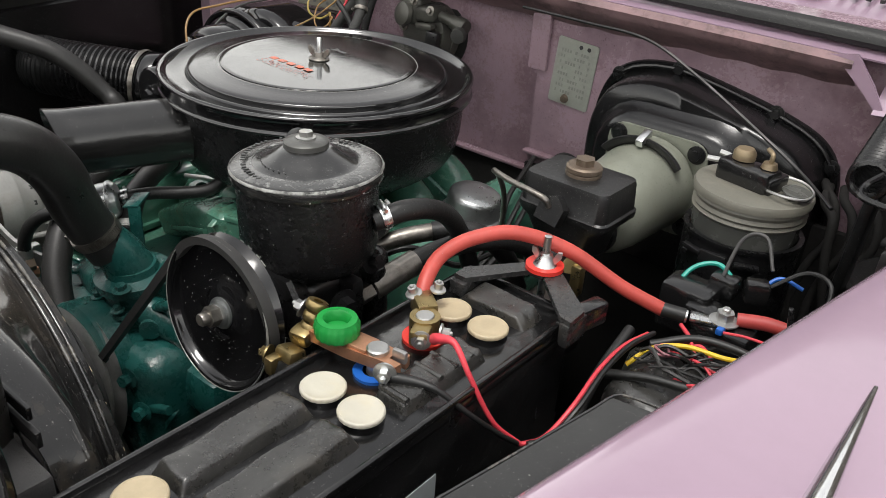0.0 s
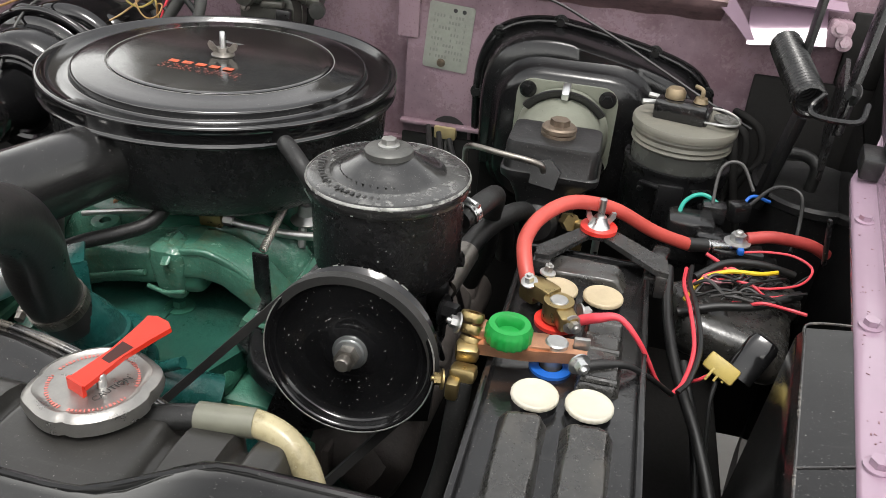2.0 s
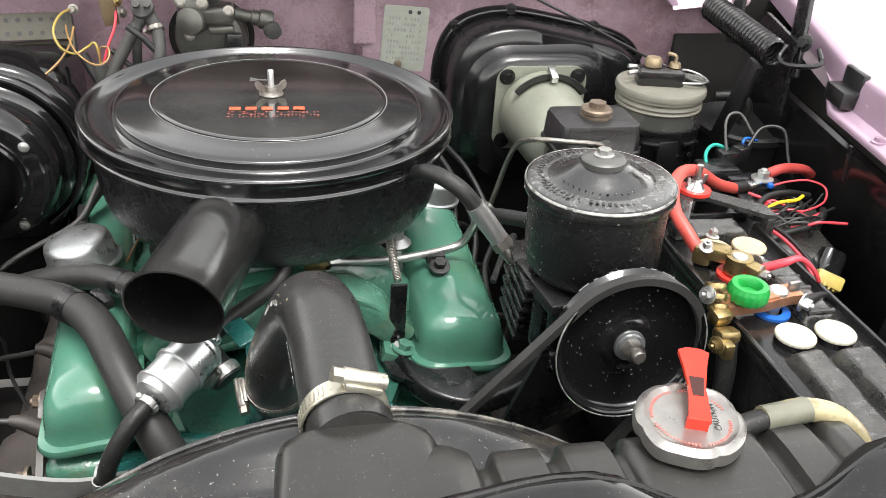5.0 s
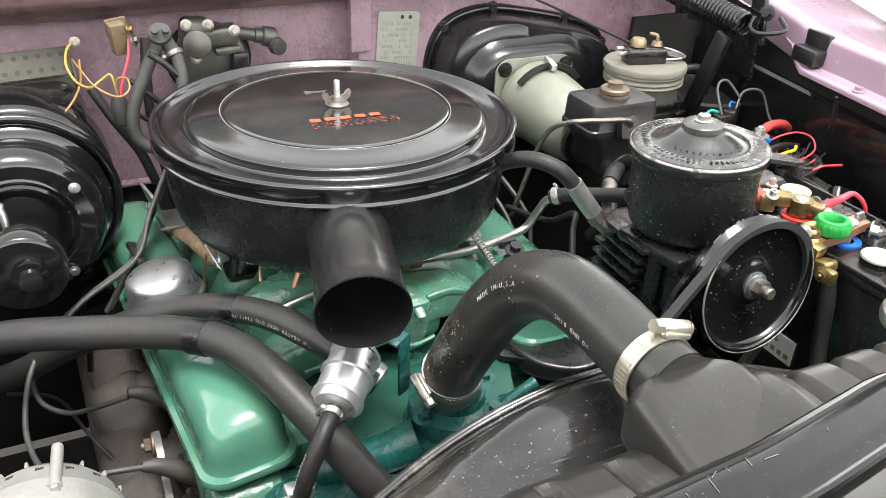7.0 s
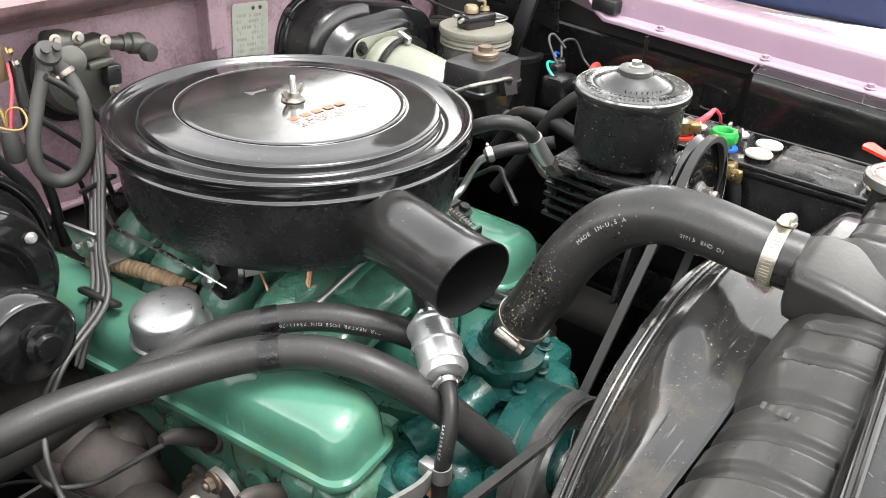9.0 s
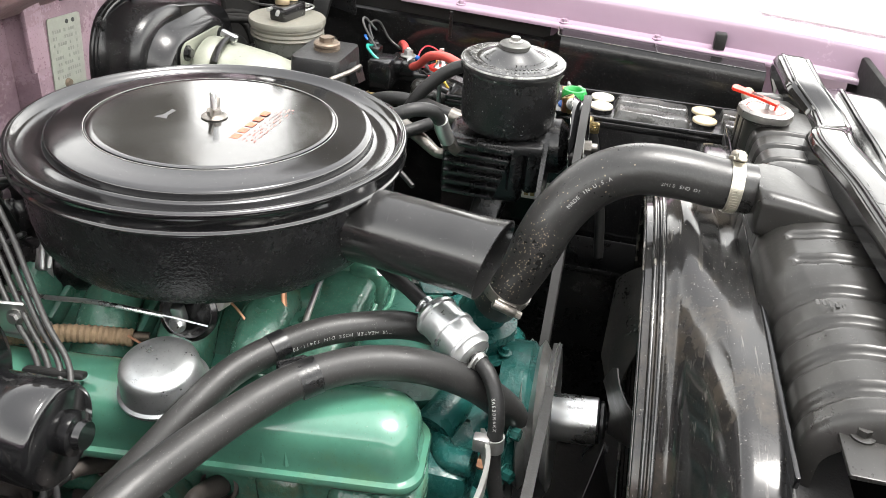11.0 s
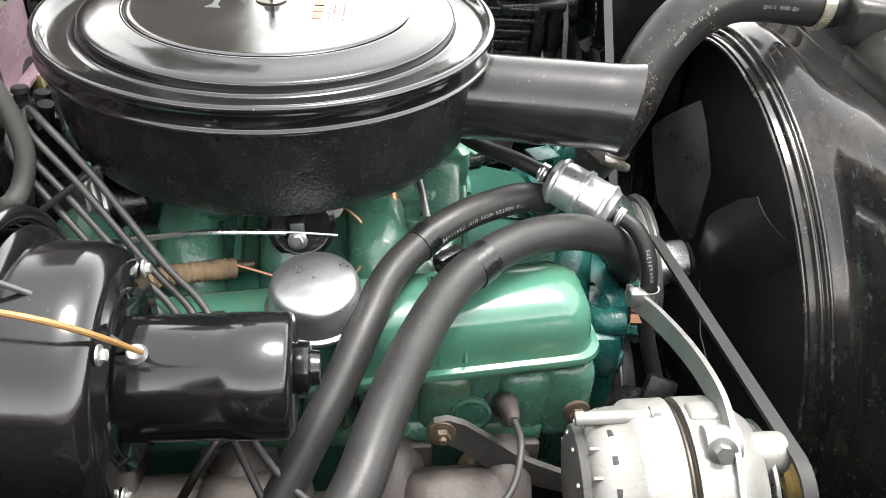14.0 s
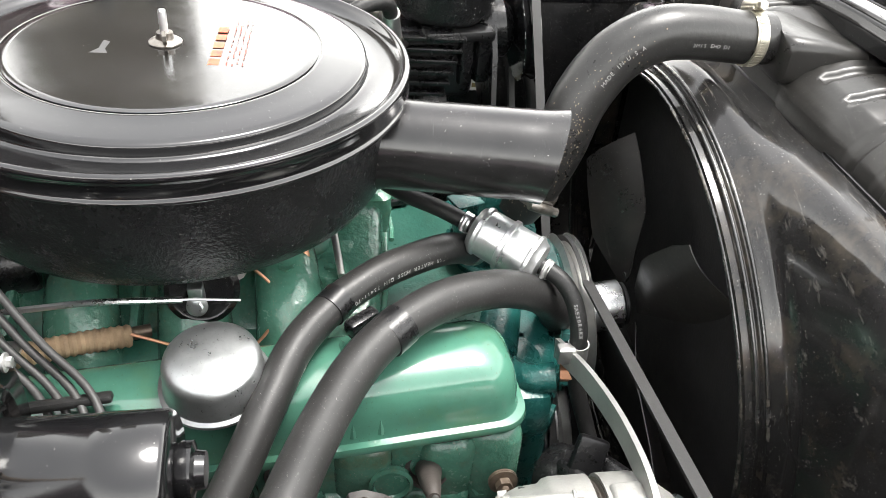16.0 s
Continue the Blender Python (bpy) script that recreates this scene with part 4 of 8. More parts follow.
for s in (1, -1):
    off = Matrix.Translation((0.024, 0.052, 0)) if s > 0 else Matrix()
    tip_ = off @ Matrix.Translation((0.1715, 0, 0)) @ Matrix.Diagonal((1.22, 1, 1, 1)) @ Matrix.Translation((-0.1715, 0, 0)) if s > 0 else Matrix.Translation((-0.1715, -0.268, 0.80)) @ turn(-1.8, 0, 5.5) @ Matrix.Translation((0.1715, 0.268, -0.80))
    cv = part("valve_cover", moved(cover(s), tip_), GREEN, engine, "glossy green pressed valve cover", 50)
    for dy in ((-0.137, -0.113) if s > 0 else (-0.158, -0.136)):
        part("rib", moved(tube([(s * 0.209, dy, 0.777), (s * 0.207, dy, 0.790), (s * 0.2045, dy, 0.8005), (s * 0.200, dy, 0.8105), (s * 0.1935, dy, 0.8180), (s * 0.186, dy, 0.8228), (s * 0.172, dy, 0.8262), (s * 0.158, dy, 0.8270), (s * 0.147, dy, 0.820)], 0.0034, 8, 5), tip_), GREEN, cv)
    part("gasket", moved(box((s * 0.2125, -0.225, 0.7615), (0.005, 0.05, 0.004), 0.001), tip_), INK, cv, "dark oil-stained gasket edge")
    hd = part("cylinder_head", moved(box((s * 0.155, 0.0, 0.715), (0.106, 0.50, 0.094), 0.012), off), GREENHEAD, engine, "shiny green cast cylinder head, wet with oil")
    for y in (-0.222, -0.150, -0.045, 0.075, 0.20):
        part("head_boss", moved(box((s * 0.180, y, 0.706), (0.072, 0.052, 0.088), 0.016, turn(0, s * 4, 0), 3), off), GREENHEAD, hd)
    if s < 0:
        part("head_boss", box((s * 0.178, -0.262, 0.708), (0.074, 0.048, 0.092), 0.014, None, 3), GREENHEAD, hd)
    part("head_rail", moved(box((s * 0.190, 0.0, 0.672), (0.052, 0.49, 0.030), 0.010, None, 3), off), GREENHEAD, hd)
    for y in (-0.205, -0.088, 0.030, 0.147):
        part("plug_well", lathe([(0.0155, -0.004), (0.0195, -0.004), (0.0195, 0.003), (0.0165, 0.005), (0.0135, -0.006), (0, -0.006)], (s * 0.208, y, 0.714), (s, 0, 0.55), 28), IRON, hd, "dark stained plug well")
        bt = part("plug_boot", tube([(s * 0.200, y, 0.707), (s * 0.214, y, 0.717), (s * 0.232, y + 0.002, 0.729), (s * 0.250, y + 0.003, 0.740), (s * 0.262, y + 0.003, 0.7435)], [0.0108, 0.0112, 0.0095, 0.0075, 0.0052], 16), OLDBOOT, hd, "dull brown-black rubber plug boot")
        if s > 0 or y > 0:
            part("plug_lead", tube([(s * 0.258, y + 0.003, 0.743), (s * 0.275, y + 0.012, 0.738), (s * 0.292, y + 0.03, 0.715), (s * 0.30, y + 0.06, 0.66)], 0.0040, 8), BLACKWIRE, bt)
    for y in (-0.173, -0.045, 0.075):
        part("core_plug", lathe([(0.0135, -0.002), (0.0185, -0.002), (0.0190, 0.003), (0.0160, 0.0045), (0.0140, 0.001), (0.006, 0.0005), (0, 0.001)], (s * 0.2165, y, 0.706), (s, 0, 0.10), 32), GREENHEAD, hd)
    for y in (-0.24, -0.10, 0.01, 0.12):
        part("head_bolt", bolt((s * 0.205, y - 0.012, 0.683), (s, 0, 0.3), 0.007, 0.007), GREENHEAD, hd)
    ex = part("exhaust_manifold", tube([(s * 0.262, -0.20, 0.618), (s * 0.275, 0.0, 0.615), (s * 0.285, 0.24, 0.60)], 0.036, 16), IRON, engine, "grey-brown heat-stained exhaust manifold")
    for y in (-0.16, 0.02, 0.11, 0.20):
        part("manifold_runner", box((s * 0.262, y, 0.622), (0.075, 0.105, 0.085), 0.022, turn(6, s * 20, 4), 3), IRON, ex)
    for y in (-0.205, -0.105, 0.035, 0.155):
        pt = part("exhaust_port", join(tube([(s * 0.200, y, 0.650), (s * 0.232, y, 0.648), (s * 0.262, y + 0.005, 0.622)], [0.026, 0.027, 0.031], 16), box((s * 0.222, y, 0.650), (0.010, 0.070, 0.046), 0.006)), IRON, ex)
        part("port_bolt", bolt((s * 0.229, y + 0.030, 0.652), (s, 0, 0.3), 0.0065, 0.008), RUSTY, pt)
    bx, by = (-0.205, -0.040) if s < 0 else (0.207, 0.088)
    ax = (s * 0.16, 0.02, 0.98)
    br = thing("breather_cap", (bx, by, 0.815), "bright zinc oil breather cap on the green valve cover", "breather cap", "breather caps")
    part("cap", lathe([(0, 0.0), (0.039, 0.0), (0.0415, 0.002), (0.0415, 0.005), (0.0385, 0.0065), (0.037, 0.010), (0.036, 0.026), (0.0345, 0.031), (0.031, 0.034), (0.02, 0.0358), (0, 0.0365)], (bx, by, 0.822), ax, 48), CAPZINC, br)
    part("neck", lathe([(0, 0), (0.020, 0), (0.020, 0.022), (0, 0.022)], (bx - s * 0.006, by, 0.803), ax, 24), GREEN, br, "green filler neck")
# stamped firing-order lettering on the right cover
tm = Matrix(((0.096, 0.993, -0.06, -0.1985), (-0.995, 0.096, 0, 0.080), (0.031, 0.06, 0.998, 0.8162), (0, 0, 0, 1)))
part("stamped_lettering", writing("FIRING ORDER", tm, 0.0088, 0.0012), GREEN, engine, "raised firing-order lettering")
part("stamped_lettering", writing("1 2 7 8 4 5 6 3", tm @ Matrix.Translation((0, -0.0125, -0.0008)), 0.0088, 0.0012), GREEN, engine, "raised firing-order lettering")

# alternator bracket arm and its bolts on the head
part("bracket_arm", prism([(-0.131, 0.714), (-0.137, 0.727), (-0.149, 0.730), (-0.165, 0.723), (-0.190, 0.702), (-0.225, 0.672), (-0.262, 0.652), (-0.300, 0.645), (-0.300, 0.622), (-0.262, 0.627), (-0.224, 0.642), (-0.190, 0.664), (-0.163, 0.690), (-0.144, 0.704)], 0.007,
                          Matrix(((0, 0, 1, -0.2465), (1, 0, 0, 0), (0, 1, 0, 0), (0, 0, 0, 1))), 0.002), GREYARM, engine, "dull grey steel bracket arm")
for at_ in ((-0.2465, -0.144, 0.716), (-0.234, -0.264, 0.724)):
    part("bracket_nut", join(lathe([(0, 0), (0.0125, 0), (0.0125, 0.0018), (0, 0.0018)], at_, (-1, 0, 0.12), 28), studnut(Vector(at_) + Vector((-0.0018, 0, 0.0002)), (-1, 0, 0.12), 0.0072, 0.0065, 0.0045)), RUSTY, engine, "rust-tinged nut and washers on a stud")
# front castings: timing cover, thermostat housing, water pump and pulleys
part("timing_cover", join(box((0.0, -0.30, 0.62), (0.24, 0.10, 0.26), 0.03, None, 3), box((-0.12, -0.29, 0.72), (0.10, 0.07, 0.06), 0.015), box((0.12, -0.28, 0.70), (0.10, 0.05, 0.06), 0.015),
                          lathe([(0, 0), (0.07, 0), (0.07, 0.03), (0.05, 0.045), (0.035, 0.055), (0, 0.055)], (0.005, -0.335, 0.71), (0, -0.995, 0.1), 32),
                          tube([(-0.10, -0.31, 0.66), (-0.06, -0.335, 0.69), (0, -0.345, 0.71)], 0.03, 14), tube([(0.10, -0.31, 0.66), (0.06, -0.335, 0.69), (0, -0.345, 0.71)], 0.03, 14)), TEAL, engine)
th = part("thermostat_housing", join(lathe([(0, -0.03), (0.036, -0.03), (0.036, 0.012), (0.043, 0.014), (0.043, 0.024), (0.030, 0.028), (0.028, 0.036), (0, 0.036)], (0.018, -0.292, 0.785), (0, -0.1, 1), 36),
                                     tube([(0.018, -0.292, 0.80), (0.012, -0.302, 0.830), (0.002, -0.318, 0.856)], [0.03, 0.026, 0.023], 24),
                                     tube([(-0.02, -0.30, 0.775), (-0.06, -0.292, 0.76), (-0.11, -0.275, 0.745)], [0.020, 0.019, 0.024], 18),
                                     tube([(0.05, -0.30, 0.775), (0.09, -0.285, 0.76), (0.12, -0.27, 0.745)], [0.020, 0.019, 0.022], 18)), TEAL, engine)
for x, y in ((-0.020, -0.31), (0.058, -0.28), (0.045, -0.325)):
    part("housing_bolt", bolt((x, y, 0.808), (0, -0.1, 1), 0.006, 0.006), TEAL, th)
part("housing_ring", lathe([(0.036, 0), (0.046, 0.001), (0.048, 0.004), (0.046, 0.008), (0.036, 0.009)], (0.018, -0.292, 0.772), (0, -0.1, 1), 40), TEAL, th)
for a in range(0, 360, 60):
    part("ring_bolt", bolt((0.018 + 0.042 * math.cos(radians(a)), -0.293 + 0.042 * math.sin(radians(a)), 0.781), (0, -0.1, 1), 0.0045, 0.005), TEAL, th)
for x, z, dx in ((-0.075, 0.735, -0.3), (-0.10, 0.70, -0.5), (0.085, 0.725, 0.3), (0.105, 0.69, 0.4), (-0.05, 0.655, -0.1), (0.06, 0.65, 0.1)):
    part("cover_bolt", bolt((x, -0.352, z), (dx, -1, 0.1), 0.007, 0.009), TEAL, engine)
    part("cover_web", beam([(x * 0.4, -0.338, z - 0.02), (x * 0.8, -0.345, z - 0.006), (x * 1.25, -0.335, z + 0.006)], (0.012, 0.008), (0.014, 0.010), 0.003), TEAL, engine)
part("sensor", join(tube([(0.06, -0.30, 0.78), (0.085, -0.30, 0.795), (0.105, -0.30, 0.805)], 0.006, 10), tube([(0.055, -0.295, 0.765), (0.075, -0.315, 0.765)], 0.012, 12)), TEAL, th)
part("teal_bracket", join(box((-0.031, -0.252, 0.868), (0.020, 0.032, 0.003), 0.001, turn(8, -10, 30)), box((-0.020, -0.262, 0.835), (0.016, 0.003, 0.065), 0.001, turn(0, 0, 30))), TEAL, engine, "teal folded bracket")
part("pump_fitting", join(tube([(-0.12, -0.285, 0.742), (-0.145, -0.30, 0.75), (-0.15, -0.325, 0.755)], 0.014, 14), tube([(-0.135, -0.285, 0.715), (-0.15, -0.32, 0.72)], 0.011, 12),
                          tube([(-0.12, -0.30, 0.69), (-0.14, -0.335, 0.69)], 0.012, 12)), TEAL, engine)
part("brass_plug", prism(hexagon(0.008), 0.012, aim((-0.146, -0.330, 0.756), (-0.2, -1, 0.1)), 0.001), COPPER, engine, "copper hexagon plug")
part("fuel_pump", join(lathe([(0, 0), (0.035, 0), (0.035, 0.02), (0.028, 0.03), (0.02, 0.05), (0, 0.052)], (-0.19, -0.33, 0.66), (-0.6, -0.5, 0.4), 28), box((-0.21, -0.345, 0.70), (0.012, 0.03, 0.06), 0.004, turn(20, 30, 0)),
                       tube([(-0.20, -0.33, 0.69), (-0.235, -0.34, 0.70)], 0.011, 12), tube([(-0.19, -0.36, 0.69), (-0.22, -0.38, 0.695)], 0.010, 12)), SATIN, engine, "dark cast fuel pump")
HUB = Vector((0.006, -0.362, 0.695))
FWD = Vector((0, -0.994, 0.105))
part("water_pump_pulley", lathe([(0, -0.004), (0.05, -0.004), (0.083, -0.002), (0.086, 0.0), (0.083, 0.002), (0.074, 0.008), (0.083, 0.014), (0.086, 0.016), (0.083, 0.018), (0.073, 0.024), (0.082, 0.030), (0.085, 0.032), (0.080, 0.034), (0.062, 0.028), (0.03, 0.028), (0, 0.028)], HUB, FWD, 72), STEEL, engine, "bare steel grooved pulley")
part("fan_spacer", lathe([(0, 0.02), (0.027, 0.02), (0.0275, 0.022), (0.0275, 0.081), (0.024, 0.083), (0, 0.083)], HUB, FWD, 32), ZINC, engine, "bright steel fan spacer")
part("crank_pulley", lathe([(0, 0), (0.09, 0), (0.095, 0.002), (0.082, 0.009), (0.095, 0.016), (0.095, 0.018), (0.083, 0.025), (0.095, 0.032), (0.08, 0.036), (0.03, 0.03), (0, 0.03)], (0.006, -0.360, 0.54), FWD, 48), STEEL, engine)

fan = thing("cooling_fan", tuple(HUB + FWD * 0.083), "black pressed steel cooling fan ahead of the engine", "fan")
fc = HUB + FWD * 0.083
part("fan_hub", lathe([(0, 0), (0.022, 0), (0.024, 0.002), (0.024, 0.005), (0.016, 0.008), (0, 0.008)], fc, FWD, 32), DUSTY, fan)
for k, a0 in enumerate((133, 213, 313, 33)):
    def blade(u, v, a0=a0):
        r = 0.026 + 0.168 * u
        w = 0.014 + 0.022 * min(1, u * 2.2) - 0.006 * max(0, u - 0.8) * 5
        ang = radians(a0)
        e = Vector((math.cos(ang), 0, math.sin(ang)))
        t = Vector((-math.sin(ang), 0, math.cos(ang)))
        s_ = (v - 0.5) * 2
        return fc + e * r + t * (s_ * w) + FWD * (0.010 + (s_ * 0.020 * min(1, u * 2.5)) + 0.008 * u * s_ * s_)
    part("fan_blade", sheet(blade, 10, 8, 0.0012), mat("dusty_black_blade", (0.013, 0.0122, 0.0115), 0.30, var=0.5, scale=16, dust=0.5, bump=0.2, bscale=25, streak=0.6, streak_col=(0.10, 0.092, 0.082), stain=(0.035, 0.030, 0.025)), fan)
    bolt_at = fc + Vector((math.cos(radians(a0)), 0, math.sin(radians(a0)))) * 0.030
    part("blade_rivet", bolt(bolt_at + FWD * 0.010, FWD, 0.0035, 0.003), DUSTY, fan)

# ---- air cleaner ----
ac = thing("air_cleaner", (0.006, 0.003, 0.877), "large round black air cleaner with a forward snorkel", "air cleaner")
UPAC = (0.012, -0.005, 1.0)
ACB = (0.006, 0.003, 0.877)
part("drum", lathe([(0, 0.0), (0.150, 0.0), (0.166, 0.003), (0.177, 0.011), (0.184, 0.023), (0.1885, 0.045), (0.1905, 0.080), (0.191, 0.099), (0.187, 0.101), (0, 0.101)], ACB, UPAC, 96), CRINKLE, ac, "black crinkle-painted drum")
lid = part("lid", lathe([(0.186, 0.0930), (0.1978, 0.0925), (0.2000, 0.0932), (0.2008, 0.0948), (0.2000, 0.0964), (0.1988, 0.0972), (0.1984, 0.0985), (0.1984, 0.1075), (0.1994, 0.1095), (0.2006, 0.1118), (0.2007, 0.1142), (0.1995, 0.1160), (0.1975, 0.1166),
                         (0.1952, 0.1158), (0.1932, 0.1135), (0.1908, 0.1105), (0.1870, 0.1086), (0.1800, 0.1070), (0.1730, 0.1062), (0.1672, 0.1064), (0.1648, 0.1074), (0.1634, 0.1092), (0.1634, 0.1128), (0.1640, 0.1155), (0.1634, 0.1174), (0.1615, 0.1184), (0.1560, 0.1192),
                         (0.1420, 0.1209), (0.1285, 0.1221), (0.1272, 0.1224), (0.1258, 0.1218), (0.1245, 0.1220), (0.118, 0.1226), (0.07, 0.1236), (0.02, 0.1240), (0, 0.1240)], ACB, UPAC, 160), LID, ac, "gloss black lid with stepped rings", 60)
part("lid_centre", lathe([(0.1245, 0.1228), (0.1242, 0.1231), (0.118, 0.12315), (0.07, 0.1240), (0.02, 0.12425), (0, 0.12425)], ACB, UPAC, 96), LIDMID, lid, "dusty worn centre of the lid", 60)
part("ring_line", lathe([(0.1262, 0.1222), (0.1265, 0.1226), (0.1270, 0.1226), (0.1273, 0.1222)], ACB, UPAC, 96), LETTER, lid, "thin worn light ring")
tp = Vector(ACB) + Vector(UPAC).normalized() * 0.1243
part("stud", lathe([(0, 0), (0.0034, 0), (0.0034, 0.026), (0.0026, 0.0275), (0, 0.0275)], tp, UPAC, 14), ZINC, ac)
wingnut = join(lathe([(0, 0), (0.013, 0), (0.0135, 0.0012), (0.011, 0.003), (0.0075, 0.004), (0.0065, 0.009), (0, 0.009)], tp, UPAC, 24),
               *[prism([(0.004, 0.001), (0.010, 0.002), (0.0155, 0.006), (0.0175, 0.011), (0.0155, 0.0145), (0.0115, 0.013), (0.0085, 0.009), (0.004, 0.008)], 0.003,
                       Matrix.Translation(tp + Vector((0, 0, 0.001))) @ turn(0, 0, a) @ Matrix.Translation((0, 0.0015, 0)) @ turn(90, 0, 0), 0.001) for a in (8, 188)])
part("wing_nut", wingnut, NUTSTEEL, ac, "dull plated wing nut")
# worn maker's print, kept to plain shapes
part("worn_print", bars([(-0.040 + 0.0165 * k, 0, 0.0115, 0.0085) for k in range(5)], Matrix.Translation(tp + Vector((0.002, -0.043, 0.0001))) @ turn(0, 0, -2), 0.0002), REDINK, lid, "worn orange print")
random.seed(4)
part("worn_small_print", bars([(-0.046 + 0.0038 * k, 0.003 - 0.0042 * r + random.uniform(-0.0004, 0.0004), random.uniform(0.0010, 0.0032), random.uniform(0.0005, 0.0013)) for r in range(4) for k in range(25) if random.random() < 0.66],
                              Matrix.Translation(tp + Vector((0.002, -0.056, 0.0001))) @ turn(0, 0, -2), 0.0002), mat("faded_red_print", (0.28, 0.05, 0.03), 0.5, var=0.3, scale=100), lid, "faded red small print")
part("dull_smear", prism([(-0.05, 0.0), (-0.032, 0.006), (-0.02, 0.001), (-0.004, 0.003), (-0.006, -0.003), (-0.02, -0.004), (-0.03, -0.010), (-0.036, -0.003)], 0.0002, Matrix.Translation(tp + Vector((0.006, 0.045, 0.0001))) @ turn(0, 0, -10), 0.0),
     mat("grey_smear", (0.05, 0.05, 0.05), 0.45), lid, "dull grey smear")

# snorkel
nb, nm = Vector((-0.036, -0.150, 0.934)), Vector((-0.077, -0.313, 0.940))
nd = (nm - nb).normalized()


def snorkel(u, v):
    a = 2 * math.pi * v
    side_ = nd.cross(Vector((0, 0, 1))).normalized()
    up_ = side_.cross(nd)
    flare = 1 + 0.22 * max(0, 1 - u * 4) ** 2 + 0.05 * max(0, u - 0.9) * 10
    seam = 1 + 0.05 * math.exp(-((math.sin((a - 3.9) / 2)) / 0.05) ** 2)
    return nb.lerp(nm, u) + nd * (0.010 * math.sin(a) * u) + (side_ * math.cos(a) + up_ * math.sin(a)) * 0.0385 * flare * seam


bm = sheet(snorkel, 26, 48)
bmesh.ops.remove_doubles(bm, verts=bm.verts, dist=1e-5)
bmesh.ops.recalc_face_normals(bm, faces=bm.faces)
bmesh.ops.solidify(bm, geom=bm.faces[:], thickness=0.0016)
part("snorkel", bm, SNORK, ac, "satin black tubular snorkel", 50)

# ---- power steering pump ----
ps = thing("steering_pump", (0.287, -0.268, 0.80), "black power steering pump with a lettered reservoir lid", "pump")
PX, PY = 0.287, -0.268
UPP = (-0.03, 0.0, 1.0)
lidp = part("reservoir_lid", lathe([(0.060, 0.0), (0.0655, 0.0), (0.0665, 0.002), (0.0665, 0.009), (0.0650, 0.0115), (0.062, 0.0125), (0.046, 0.0135), (0.041, 0.0150), (0.034, 0.0190), (0.026, 0.0235), (0.0205, 0.0265), (0, 0.027)], (PX, PY, 1.007), UPP, 72), LIDP, ps, "black lid with raised worn lettering")
part("worn_ring", lathe([(0.0468, 0.0134), (0.0470, 0.0139), (0.0615, 0.0131), (0.0635, 0.0122), (0.0636, 0.0116)], (PX, PY, 1.007), UPP, 72), WORNSHEEN, lidp, "worn lid ring, sky sheen put into its pale blotches")
letters = bmesh.new()
random.seed(9)
for k in range(66):
    if k % 11 in (9, 10) and k % 3:
        continue
    a = radians(k * 360 / 66)
    letters = join(letters, box((0, 0, 0), (random.uniform(0.0012, 0.0034), random.uniform(0.003, 0.0052), 0.0012), 0.0003,
                                Matrix.Translation((PX + 0.0542 * math.cos(a), PY + 0.0542 * math.sin(a), 1.0205 - 0.0016 * math.cos(a))) @ turn(0, 0, math.degrees(a) + 90)))
for k in list(range(-4, 4)) + list(range(20, 27)) + list(range(32, 36)):
    a = radians(-95 + k * 9)
    letters = join(letters, box((0, 0, 0), (random.uniform(0.0008, 0.0018), random.uniform(0.0014, 0.0026), 0.0005), 0.0001, Matrix.Translation((PX + 0.0395 * math.cos(a), PY + 0.0395 * math.sin(a), 1.0232)) @ turn(0, 0, math.degrees(a) + 90) @ turn(-28, 0, 0)))
tagged(part("raised_lettering", letters, mat("dark_raised_letters", (0.02, 0.02, 0.02), 0.3, dust=0.5), lidp, "dark raised lettering"), kind="stuff")
rimchips = bmesh.new()
for k in range(30):
    a = random.uniform(0, 6.283)
    h_ = random.choice((0.0095, 0.0105, 0.0022))
    rimchips = join(rimchips, box((0, 0, 0), (0.0008, random.uniform(0.0006, 0.003), random.uniform(0.0006, 0.0016)), 0.0, Matrix.Translation((PX, PY, 1.007 + h_)) @ turn(0, -1.7, 0) @ Matrix.Rotation(a, 4, "Z") @ Matrix.Translation((0.0664, 0, 0))))
tagged(part("rim_chips", rimchips, mat("bare_rim_metal", (0.36, 0.36, 0.34), 0.4, metal=0.5), lidp, "bare chipped rim"), kind="stuff")
dots = bmesh.new()
for k in range(110):
    a, h_ = random.uniform(0, 6.283), random.uniform(-0.066, -0.003)
    sz = random.uniform(0.0003, 0.0009)
    dots = join(dots, box((0, 0, 0), (0.0005, sz, sz), 0.0, Matrix.Translation((PX, PY, 1.008 + h_)) @ turn(0, -1.7, 0) @ Matrix.Rotation(a, 4, "Z") @ Matrix.Translation((0.0620, 0, 0))))
tagged(part("paint_specks", dots, mat("pale_specks", (0.30, 0.30, 0.28), 0.7), ps, "pale specks on the can"), kind="stuff")
part("rim_line", lathe([(0.0652, 0.0112), (0.0656, 0.0117), (0.0664, 0.0108), (0.0667, 0.0096), (0.0664, 0.0092)], (PX, PY, 1.007), UPP, 72), BRIGHTRIM, lidp, "rim edge worn to metal")
part("lid_washer", lathe([(0, 0.024), (0.019, 0.024), (0.0195, 0.026), (0.0195, 0.031), (0.018, 0.0325), (0.010, 0.0335), (0, 0.0335)], (PX, PY, 1.007), UPP, 32), mat("dusty_grey_washer", (0.09, 0.09, 0.085), 0.4, metal=0.4, var=0.25, scale=60, bump=0.2, bscale=250), lidp, "dusty grey raised washer")
part("lid_bolt", bolt((PX - 0.001, PY, 1.0405), UPP, 0.0062, 0.0045, 1.4), STEEL, lidp, "dull steel bolt")
